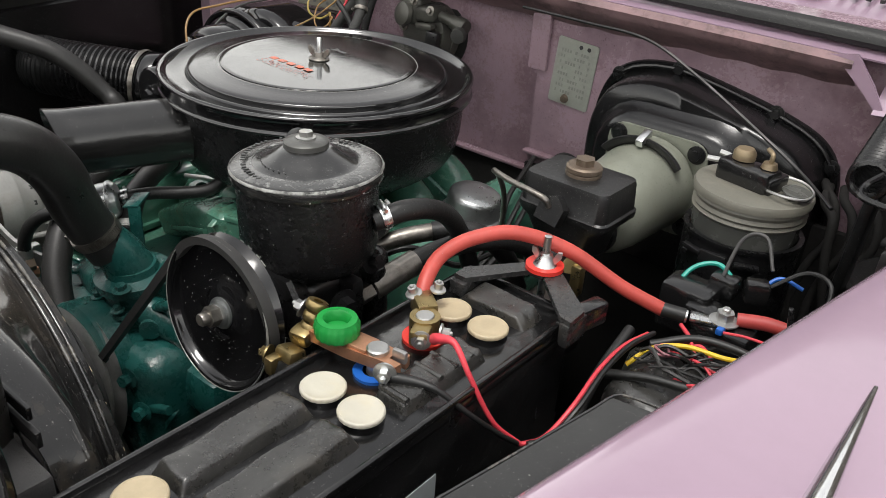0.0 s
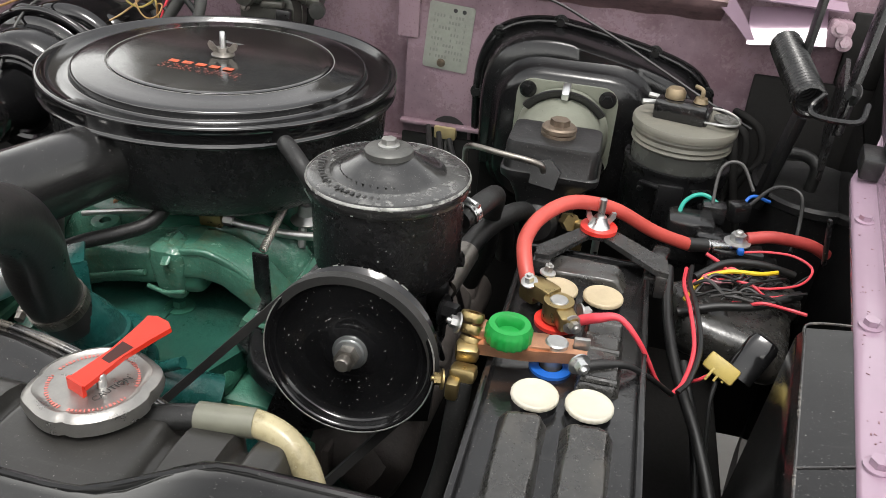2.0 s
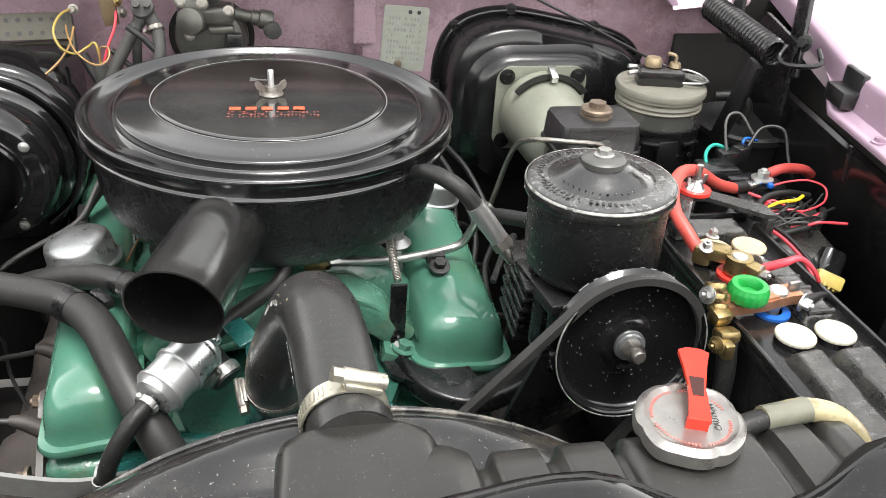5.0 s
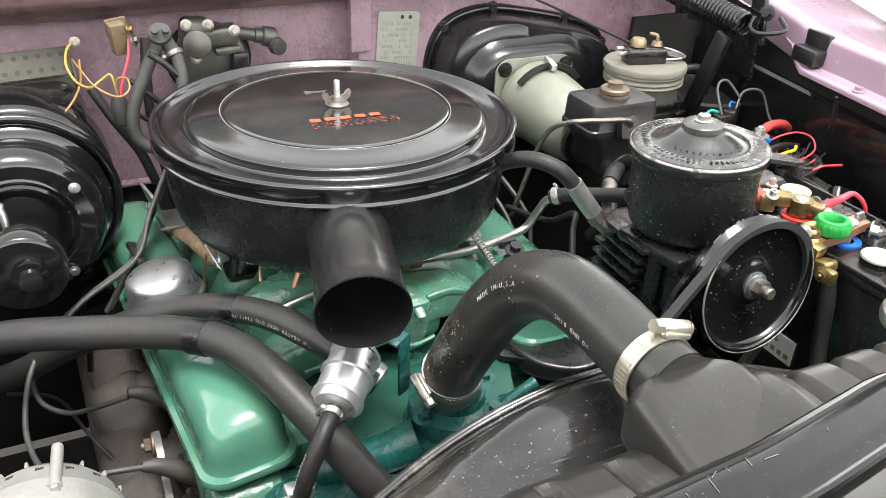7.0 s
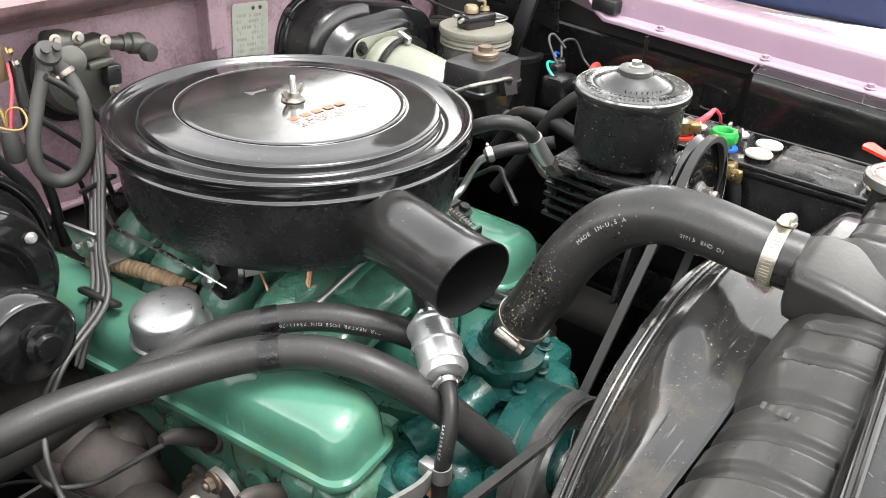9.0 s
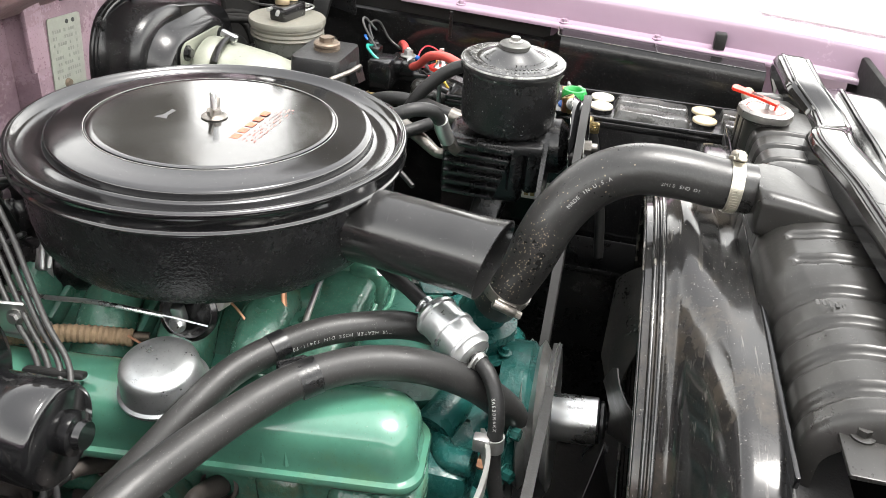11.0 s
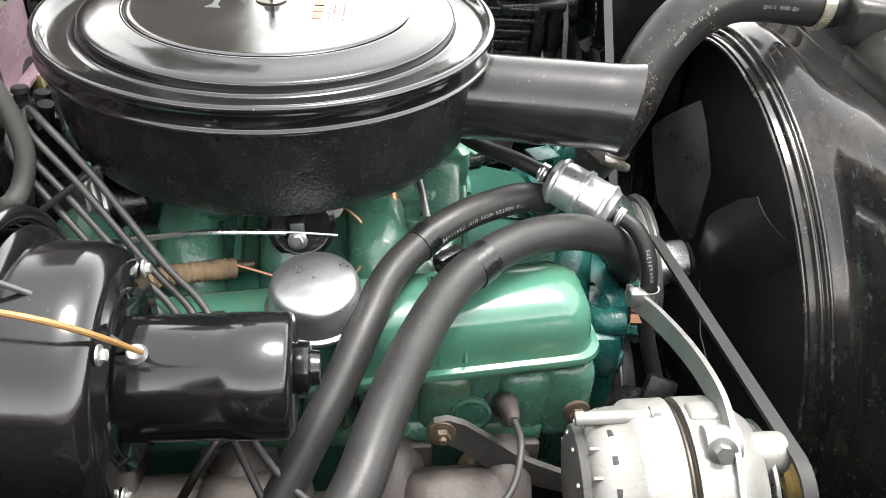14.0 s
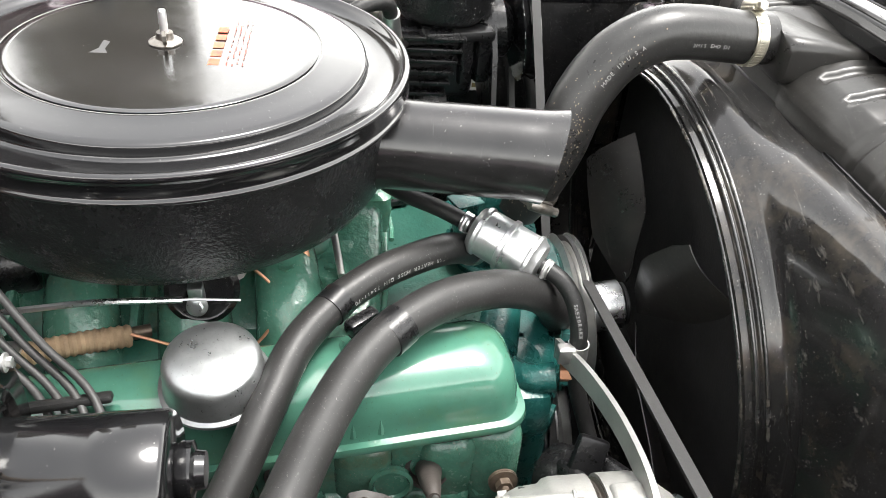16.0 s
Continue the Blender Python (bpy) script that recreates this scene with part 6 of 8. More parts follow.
def slab(x0, x1, y0, y1, z, h, seed):
    """A lumpy, creased cell cover with soft edges."""
    dice = random.Random(seed)
    p, q, w = dice.uniform(0, 6), dice.uniform(0, 6), dice.uniform(0.6, 1.0)

    def fn(u, v):
        a, b = 2 * u - 1, 2 * v - 1
        edge = min(1, (1 - abs(a)) / (0.30 + 0.06 * math.sin(5 * b + p))) ** 0.8 * min(1, (1 - abs(b)) / (0.10 + 0.03 * math.sin(4 * a + q))) ** 0.8
        crease = abs(math.sin(1.3 * b * (y1 - y0) / (x1 - x0) + 1.1 * a * math.cos(p) + q))
        fold = 0.0008 * crease ** 3 + 0.0005 * math.sin(3.1 * a + 1.7 * b + p) + 0.0003 * math.sin(5.3 * b - 2.9 * a + q)
        return Vector(((x0 + x1) / 2 + (x1 - x0) / 2 * a * (1 + 0.025 * math.sin(4 * b + p)), (y0 + y1) / 2 + (y1 - y0) / 2 * b * (1 + 0.015 * math.sin(3 * a + q)), z + h * edge * (0.9 + 0.08 * b) + w * fold * edge))
    return sheet(fn, 22, 40)


for seed_, (x0, x1, y0, y1) in enumerate(((0.412, 0.446, -0.514, -0.405), (0.455, 0.491, -0.514, -0.405), (0.459, 0.493, -0.363, -0.267), (0.418, 0.492, -0.214, -0.185), (0.412, 0.446, -0.600, -0.558), (0.455, 0.491, -0.600, -0.558))):
    part("cell_cover", slab(x0, x1, y0, y1, 0.9125, 0.0135, seed_ + 5), TAR, bat, "worn black pitch cell cover, sky glare in its pale blotches", 80)
for k in range(5):
    part("cover_rib", tube([(0.463, -0.357 + 0.011 * k * 1.7, 0.9232), (0.489, -0.357 + 0.011 * k * 1.7, 0.9232)], 0.003, 8), TAR, bat)


def filler(x, y, material):
    """A coin-slot filler cap with a ridged edge."""
    out = []
    for r, z in ((0.0135, 0.912), (0.0135, 0.9200), (0.0166, 0.9203), (0.0170, 0.9209), (0.0170, 0.9232), (0.0165, 0.9240), (0.0155, 0.9243), (0.0146, 0.9238), (0.008, 0.9240), (0.003, 0.9241)):
        ridge = 0.012 if r > 0.0168 else 0
        out.append([Vector((x + r * (1 + ridge * (k // 2 % 2)) * math.cos(2 * math.pi * k / 88), y + r * (1 + ridge * (k // 2 % 2)) * math.sin(2 * math.pi * k / 88), z)) for k in range(88)])
    return part("filler_cap", loft(out), material, bat, "cream plastic filler cap" if material is CREAM else "yellowed plastic filler cap")


for y, m_ in ((-0.2395, YELLOWCAP), (-0.386, CREAM), (-0.533, YELLOWCAP)):
    for x in (0.4335, 0.472):
        filler(x, y, m_)
        part("cap_collar", lathe([(0.0178, 0.911), (0.0165, 0.914), (0.0162, 0.9200), (0.015, 0.9202), (0, 0.9202)], (x, y, 0), (0, 0, 1), 28), PLASTIC, bat)
part("post", lathe([(0, 0.91), (0.0085, 0.91), (0.0078, 0.936), (0.0070, 0.937), (0, 0.937)], (0.437, -0.279, 0), (0, 0, 1), 20), STEEL, bat, "dull lead post")
part("post", lathe([(0, 0.91), (0.0085, 0.91), (0.0078, 0.936), (0.0070, 0.937), (0, 0.937)], (0.440, -0.337, 0), (0, 0, 1), 20), STEEL, bat, "dull lead post")
lb = part("label", box((0.3948, -0.322, 0.790), (0.0012, 0.062, 0.030), 0.0), WHITE, bat, "small white paper label")
lm = Matrix.Translation((0.3940, -0.322, 0.797)) @ Matrix(((0, 0, -1, 0), (-1, 0, 0, 0), (0, 1, 0, 0), (0, 0, 0, 1)))
part("label_number", writing("570 016", lm @ Matrix.Translation((-0.009, 0, 0)), 0.0115, 0.0001), INK, lb, "black number")
part("label_signs", bars([(-0.024 + 0.0095 * k, -0.014, 0.006, 0.006) for k in range(6)], lm, 0.0002), mat("label_sign_print", (0.25, 0.2, 0.08), 0.6), lb, "small warning signs")
part("side_label", box((0.5085, -0.47, 0.845), (0.0012, 0.075, 0.09), 0.0), WHITE, bat, "large pale label")

neg = thing("battery_isolator", (0.440, -0.337, 0.926), "copper battery isolator with a green knob on the post", "battery isolator")
part("felt_washer", lathe([(0.009, 0.912), (0.0165, 0.912), (0.0165, 0.9165), (0.009, 0.9165)], (0.440, -0.340, 0), (0, 0, 1), 28), BLUEP, neg, "blue felt washer")
im_ = Matrix.Translation((0.424, -0.341, 0.9245)) @ turn(0, 0, 8)
part("copper_body", join(prism([(-0.040, -0.010), (-0.004, -0.0115), (0.028, -0.0085), (0.040, -0.0095), (0.041, -0.003), (0.030, -0.002), (0.030, 0.003), (0.041, 0.004), (0.040, 0.0105), (0.024, 0.0105), (-0.004, 0.0115), (-0.040, 0.010)], 0.0095, im_, 0.0012),
                         box((-0.002, 0, 0.0105), (0.030, 0.019, 0.004), 0.001, im_), box((-0.040, 0, 0.008), (0.014, 0.018, 0.018), 0.003, im_)), COPPER, neg)
part("post_top", lathe([(0, 0), (0.0088, 0), (0.0088, 0.003), (0.0075, 0.0042), (0, 0.0042)], im_ @ Vector((0.018, 0.0, 0.0095)), (0, 0, 1), 28), STEEL, neg, "dull lead post top")
part("fork", box((0.036, 0.007, 0.012), (0.012, 0.004, 0.010), 0.001, im_), STEEL, neg)
knob = []
for r, z in ((0.008, 0.936), (0.0162, 0.936), (0.0170, 0.9375), (0.0172, 0.9455), (0.0165, 0.947), (0.0160, 0.949), (0.0155, 0.9505), (0.0110, 0.9508), (0.0098, 0.9495), (0.0090, 0.942), (0.003, 0.942)):
    knob.append([Vector((0.406 + r * (1 + (0.045 * (k // 2 % 2) if r > 0.0161 else 0)) * math.cos(2 * math.pi * k / 72), -0.346 + r * (1 + (0.045 * (k // 2 % 2) if r > 0.0161 else 0)) * math.sin(2 * math.pi * k / 72), z)) for k in range(72)])
part("green_knob", loft(knob), GREENP, neg, "green ridged plastic knob")
part("clamp_bolt", studnut((0.460, -0.350, 0.930), (0.5, -0.8, 0), 0.0052, 0.006, 0.004), ZINC, neg, "zinc clamp bolt")
for k, (z_, y_) in enumerate(((0.946, -0.340), (0.938, -0.344), (0.930, -0.348))):
    part("brass_collar", lathe([(0.004, -0.0035), (0.0085, -0.0035), (0.0092, -0.0015), (0.0092, 0.0015), (0.0085, 0.0035), (0.004, 0.0035)], (0.377 + 0.001 * k, y_, z_), (0.1, 0.5, 1), 24), BRASS, neg, "brass collar")
part("brass_clamp", join(box((0.378, -0.356, 0.926), (0.018, 0.016, 0.014), 0.004, turn(10, 0, 10)), box((0.379, -0.370, 0.916), (0.020, 0.018, 0.012), 0.004, turn(-15, 0, 0)), box((0.374, -0.382, 0.910), (0.010, 0.014, 0.016), 0.003)), BRASS, neg, "brass cable clamp")
part("clamp_nut", studnut((0.368, -0.346, 0.942), (-0.9, -0.3, 0.3), 0.0048, 0.005, 0.004), STEEL, neg, "steel nut")
part("clamp_nut", studnut((0.366, -0.380, 0.914), (-0.9, -0.3, 0.1), 0.0046, 0.005, 0.003), BRASS, neg, "brass nut")
part("earth_cable", tube([(0.379, -0.374, 0.912), (0.378, -0.384, 0.885), (0.374, -0.394, 0.84), (0.364, -0.41, 0.79), (0.35, -0.42, 0.72)], [0.0085, 0.0085, 0.0075, 0.0075, 0.0075], 14), RUBBER, neg, "thick black earth cable")
part("earth_wire", tube([(0.462, -0.348, 0.926), (0.480, -0.339, 0.926), (0.497, -0.333, 0.924), (0.518, -0.321, 0.907), (0.533, -0.300, 0.884), (0.540, -0.285, 0.870)], [0.0042, 0.0042, 0.0025, 0.0022, 0.0022, 0.0022], 10), BLACKWIRE, neg, "thin black earth wire")

posi = thing("positive_terminal", (0.437, -0.279, 0.926), "brass positive terminal clamp with a red cable", "battery terminal")
part("felt_washer", lathe([(0.009, 0.912), (0.018, 0.912), (0.018, 0.917), (0.009, 0.917)], (0.437, -0.279, 0), (0, 0, 1), 28), REDP, posi, "red felt washer")
part("clamp", join(lathe([(0.0075, 0.919), (0.0125, 0.919), (0.0125, 0.936), (0.0075, 0.936)], (0.437, -0.279, 0), (0, 0, 1), 24), box((0.445, -0.293, 0.928), (0.016, 0.018, 0.014), 0.003, turn(0, 0, 25)), box((0.423, -0.263, 0.932), (0.024, 0.018, 0.014), 0.003, turn(0, 0, -35)),
                   box((0.413, -0.254, 0.926), (0.018, 0.018, 0.020), 0.004, turn(0, 0, -35))), BRASS, posi)
for at_, ax_, r_ in (((0.450, -0.298, 0.928), (0.5, -0.8, 0.1), 0.0048), ((0.410, -0.262, 0.937), (-0.1, -0.3, 1), 0.0042), ((0.423, -0.247, 0.940), (0.1, 0, 1), 0.0040), ((0.455, -0.281, 0.930), (0.8, 0.4, 0), 0.0040)):
    part("clamp_bolt", studnut(at_, ax_, r_, 0.006, 0.003), STEEL, posi)
RC = [(0.411, -0.255, 0.925), (0.402, -0.236, 0.940), (0.398, -0.212, 0.951), (0.408, -0.182, 0.960), (0.432, -0.150, 0.963), (0.470, -0.118, 0.948), (0.515, -0.092, 0.918), (0.554, -0.072, 0.900)]
part("red_cable", tube(RC, 0.0068, 18), REDCABLE, posi, "thick red battery cable")
part("crimp", join(tube([(0.552, -0.073, 0.901), (0.572, -0.066, 0.900)], 0.0062, 12), box((0.586, -0.060, 0.901), (0.026, 0.014, 0.004), 0.001, turn(0, 0, 20))), ZINC, posi, "crimped cable lug")
part("cable_tape", tube([(0.550, -0.074, 0.9015), (0.570, -0.0665, 0.900)], 0.0072, 12), BLACKWIRE, posi)
RT = [(0.457, -0.291, 0.929), (0.470, -0.300, 0.940), (0.486, -0.302, 0.944), (0.505, -0.306, 0.926), (0.524, -0.298, 0.890), (0.540, -0.280, 0.866)]
part("red_wire", tube(RT, [0.0046, 0.0042, 0.0026, 0.0021, 0.0020, 0.0020], 10), REDWIRE, posi, "thin red wire")
RT2 = [(0.540, -0.280, 0.866), (0.550, -0.262, 0.868), (0.556, -0.235, 0.885), (0.552, -0.19, 0.895), (0.548, -0.14, 0.892), (0.552, -0.10, 0.888)]
part("red_wire", tube(RT2, 0.0020, 8), REDWIRE, posi)
part("black_wire", tube([(p[0] + 0.005, p[1] + 0.002, p[2] + 0.002) for p in RT2], 0.0024, 8), BLACKWIRE, posi)

hold = thing("battery_clamp", (0.459, -0.139, 0.93), "black hold-down frame with a zinc wing bolt", "battery clamp")
part("hold_down_plate", join(prism([(0.407, -0.190), (0.448, -0.132), (0.470, -0.130), (0.524, -0.176), (0.525, -0.200), (0.514, -0.198), (0.466, -0.152), (0.452, -0.152), (0.420, -0.205), (0.408, -0.205)], 0.005, Matrix.Translation((0, 0, 0.9285)), 0.0015), box((0.520, -0.186, 0.918), (0.010, 0.030, 0.022), 0.002), box((0.414, -0.200, 0.922), (0.016, 0.020, 0.014), 0.002),
                   box((0.512, -0.182, 0.912), (0.014, 0.016, 0.018), 0.002)), mat("shiny_dark_clamp_steel", (0.035, 0.035, 0.035), 0.22, metal=0.3, var=0.4, scale=60, bump=0.15, bscale=150, stain=(0.05, 0.045, 0.04), stain_amt=0.7, stain_scale=40), hold)
part("washer", lathe([(0, 0.934), (0.0175, 0.934), (0.0175, 0.938), (0, 0.938)], (0.459, -0.139, 0), (0, 0, 1), 24), REDP, hold, "red washer")
part("wing_bolt", join(lathe([(0, 0.88), (0.0036, 0.88), (0.0036, 0.966), (0, 0.967)], (0.459, -0.139, 0), (0, 0, 1), 12), lathe([(0, 0.938), (0.011, 0.938), (0.008, 0.942), (0.006, 0.948), (0, 0.948)], (0.459, -0.139, 0), (0, 0, 1), 20),
                       *[prism([(0.003, 0.0), (0.009, 0.001), (0.014, 0.008), (0.014, 0.013), (0.010, 0.013), (0.007, 0.007), (0.003, 0.007)], 0.003, Matrix.Translation((0.459, -0.1375, 0.939)) @ turn(0, 0, a) @ turn(90, 0, 0), 0.0008) for a in (20, 200)]), ZINC, hold, "zinc wing bolt")
part("tie_clip", box((0.517, -0.158, 0.918), (0.016, 0.04, 0.022), 0.003, turn(0, 0, -12)), PLASTIC, hold)
tray = thing("battery_tray", (0.452, -0.385, 0.66), "black battery tray under the battery", "tray")
part("pan", box((0.452, -0.385, 0.672), (0.135, 0.47, 0.012), 0.003), SATIN, tray)
part("side_flange", box((0.387, -0.385, 0.70), (0.003, 0.47, 0.06), 0.001), SATIN, tray)
part("side_flange", box((0.517, -0.385, 0.70), (0.003, 0.47, 0.06), 0.001), SATIN, tray)
part("support", box((0.452, -0.385, 0.52), (0.05, 0.3, 0.30), 0.01), SATIN, tray)

# ---- starter relay, fuse wiring on the inner wing ----
rel = thing("starter_relay", (0.600, -0.050, 0.86), "grimy starter relay with a bolted cable stud", "relay")
part("relay_body", join(box((0.602, -0.045, 0.886), (0.055, 0.045, 0.026), 0.005), box((0.575, -0.035, 0.892), (0.03, 0.03, 0.02), 0.005), box((0.615, -0.06, 0.872), (0.07, 0.07, 0.02), 0.006)), PLASTIC, rel)
part("stud_nut", studnut((0.601, -0.052, 0.902), (0, 0, 1), 0.008, 0.008, 0.005), STEEL, rel)
part("red_cable", tube([(0.610, -0.046, 0.905), (0.634, -0.037, 0.907), (0.658, -0.028, 0.903), (0.682, -0.019, 0.896), (0.70, -0.012, 0.885)], 0.0066, 14), mat("dull_red_cable", (0.35, 0.045, 0.04), 0.5, var=0.2), rel, "dull red cable")
part("blue_lug", box((0.604, -0.066, 0.900), (0.007, 0.010, 0.007), 0.002), BLUEP, rel, "blue crimp lug")
part("switch_block", join(box((0.578, 0.00, 0.908), (0.026, 0.02, 0.022), 0.003), box((0.605, 0.012, 0.908), (0.022, 0.018, 0.022), 0.003, turn(0, 0, 30)), box((0.555, -0.02, 0.885), (0.05, 0.04, 0.05), 0.006)), PLASTIC, rel)
loom = thing("wiring_loom", (0.60, -0.10, 0.86), "tangle of coloured wires on the inner wing", "wires")
part("yellow_wire", tube([(0.552, -0.135, 0.872), (0.566, -0.118, 0.888), (0.590, -0.105, 0.895), (0.622, -0.098, 0.895), (0.640, -0.085, 0.893)], 0.0022, 8), YELLOW, loom, "yellow wire")
part("red_wire", tube([(0.606, -0.068, 0.900), (0.630, -0.066, 0.904), (0.655, -0.070, 0.906), (0.672, -0.080, 0.900), (0.660, -0.100, 0.892), (0.630, -0.112, 0.888), (0.612, -0.110, 0.886)], 0.0013, 8), REDWIRE, loom, "red wire")
part("red_wire", tube([(0.571, -0.075, 0.895), (0.585, -0.085, 0.892), (0.598, -0.100, 0.886)], 0.002, 8), REDWIRE, loom)
part("teal_wire", tube([(0.540, -0.035, 0.895), (0.545, -0.005, 0.915), (0.565, 0.01, 0.922), (0.590, 0.0, 0.913)], 0.0024, 8), TEALWIRE, loom, "teal wire")
part("blue_wire", tube([(0.605, 0.01, 0.905), (0.618, 0.03, 0.92), (0.64, 0.035, 0.915)], 0.002, 8), BLUEP, loom, "blue wire")
part("black_wire", tube([(0.575, -0.01, 0.905), (0.578, 0.02, 0.950), (0.598, 0.025, 0.958), (0.615, 0.01, 0.935)], 0.0019, 8), GREYWIRE, loom)
part("black_wire", tube([(0.615, 0.015, 0.915), (0.640, 0.03, 0.935), (0.665, 0.02, 0.935), (0.668, 0.0, 0.905), (0.66, -0.03, 0.89)], 0.0022, 8), BLACKWIRE, loom)
random.seed(18)
for k in range(18):
    x0, y0 = random.uniform(0.552, 0.60), random.uniform(-0.140, -0.095)
    pts = [(x0, y0, random.uniform(0.874, 0.888))]
    for j in range(4):
        x0, y0 = x0 + random.uniform(0.006, 0.024), y0 + random.uniform(-0.010, 0.020)
        pts.append((x0, y0, random.uniform(0.880, 0.896)))
    part("thin_wire", tube(pts, random.choice((0.0011, 0.0014, 0.0018)), 6), (BLACKWIRE, BLACKWIRE, REDWIRE, GREYWIRE, BLACKWIRE, GREYWIRE)[k % 6], loom)
part("wire_knot", tube([(0.566, -0.122, 0.888), (0.574, -0.128, 0.891), (0.583, -0.120, 0.889), (0.576, -0.113, 0.891), (0.568, -0.119, 0.892), (0.580, -0.126, 0.893), (0.590, -0.117, 0.890), (0.60, -0.112, 0.889)], 0.0012, 6), mat("faded_pink_wire", (0.30, 0.12, 0.14), 0.5), loom, "faded pink knotted wire")
part("taped_branch", tube([(0.545, -0.16, 0.872), (0.580, -0.150, 0.880), (0.615, -0.142, 0.883), (0.645, -0.122, 0.885), (0.662, -0.10, 0.88)], 0.0045, 10), BLACKWIRE, loom)
part("taped_branch", tube([(0.535, -0.10, 0.885), (0.538, -0.16, 0.865), (0.550, -0.22, 0.845), (0.570, -0.28, 0.825), (0.585, -0.34, 0.80), (0.590, -0.40, 0.77), (0.600, -0.48, 0.71), (0.61, -0.56, 0.64)], 0.0052, 12), BLACKWIRE, loom, "black taped loom")
part("taped_branch", tube([(0.556, -0.20, 0.845), (0.572, -0.27, 0.81), (0.580, -0.33, 0.76), (0.585, -0.42, 0.69)], 0.0045, 10), BLACKWIRE, loom)
part("taped_branch", tube([(0.560, -0.11, 0.885), (0.59, -0.085, 0.893), (0.625, -0.075, 0.893), (0.66, -0.07, 0.885)], 0.0042, 10), BLACKWIRE, loom)
wash = thing("washer_bag", (0.615, -0.13, 0.80), "gloss black moulded cover on the inner wing", "cover")
part("moulding", join(box((0.605, -0.125, 0.846), (0.105, 0.11, 0.045), 0.016, turn(0, 8, -10), 3), box((0.57, -0.120, 0.850), (0.05, 0.08, 0.04), 0.012, turn(0, -8, 15), 3), box((0.635, -0.085, 0.862), (0.06, 0.05, 0.03), 0.008, turn(0, 5, 10), 3)), TAR, wash)
flash = thing("flasher_relay", (0.603, -0.195, 0.85), "gloss black relay can in a yellow plug", "relay")
part("can", loft([[Vector((0.616, -0.190, 0.858)) + turn(-38, 18, -25).to_3x3() @ Vector((x, y, h)) * 0.7 for x, y in rounded(w, d, r_, 5)] for w, d, r_, h in ((0.040, 0.034, 0.010, -0.034), (0.042, 0.036, 0.011, -0.010), (0.041, 0.035, 0.011, 0.018), (0.036, 0.030, 0.010, 0.027), (0.026, 0.020, 0.008, 0.0295))]), GLOSS, flash, "", 40)
conn = thing("plug_connector", (0.580, -0.230, 0.865), "yellow plastic plug connector under a black relay", "connector")
cmx = Matrix.Translation((0.583, -0.232, 0.868)) @ turn(-38, 18, -25)
YP = mat("yellow_plastic", (0.42, 0.32, 0.085), 0.45, var=0.15, scale=60, bump=0.1, bscale=200)
shell = part("shell", box((0, 0, 0), (0.030, 0.022, 0.016), 0.0025, cmx), YP, conn)
for k in range(4):
    part("shell_rib", box((-0.0105 + 0.007 * k, -0.0108, 0.0), (0.0024, 0.0022, 0.013), 0.0006, cmx), YP, shell)
part("red_lead", tube([(0.574, -0.238, 0.864), (0.566, -0.240, 0.858), (0.560, -0.235, 0.85)], 0.0016, 8), REDWIRE, conn)
part("lead", tube([(0.580, -0.240, 0.860), (0.578, -0.250, 0.845), (0.580, -0.262, 0.82), (0.585, -0.28, 0.78)], 0.0022, 8), BLACKWIRE, conn)

# ---- brake booster and master cylinder ----
hs = thing("pedal_box_cover", (0.40, 0.31, 0.80), "gloss black pressed cover bolted to the firewall", "cover")
HP = [(0.252, 0.80), (0.247, 0.90), (0.252, 0.955), (0.272, 0.995), (0.308, 1.015), (0.36, 1.021), (0.42, 1.012), (0.50, 0.995), (0.555, 0.975), (0.583, 0.945), (0.592, 0.90), (0.592, 0.80)]
hc = Vector((0.42, 0, 0.88))


def house_ring(scale_, y):
    pts = spline([(x, 0, z) for x, z in HP], 5)
    return [Vector((hc.x + (p.x - hc.x) * scale_, y, hc.z + (p.z - hc.z) * scale_)) for p in pts]


part("shell", loft([house_ring(1.0, 0.316), house_ring(1.0, 0.311), house_ring(0.99, 0.3085), house_ring(0.93, 0.3085), house_ring(0.915, 0.305), house_ring(0.90, 0.290), house_ring(0.885, 0.268), house_ring(0.868, 0.257), house_ring(0.84, 0.2515), house_ring(0.70, 0.2495), house_ring(0.3, 0.2495)]), COVERBLACK, hs, "", 50)
part("shell_step", loft([[Vector((x, y, z)) for x, z in [(q[0] * s_ + 0.400, q[1] * s_ + 0.872) for q in rounded(0.21, 0.20, 0.06)]] for s_, y in ((1.10, 0.252), (1.06, 0.247), (1.0, 0.236), (0.96, 0.226), (0.90, 0.2215), (0.5, 0.2205))]), COVERBLACK, hs, "", 50)
part("flange_bead", tube([tuple(p) for p in house_ring(0.955, 0.308)[::4]], 0.003, 8, 2), COVERBLACK, hs)
for k in (1, 3, 5, 7, 9):
    x, z = HP[k]
    part("cover_bolt", bolt((hc.x + (x - hc.x) * 0.955, 0.309, hc.z + (z - hc.z) * 0.955), (0, -1, 0), 0.0062, 0.005), SATIN, hs)

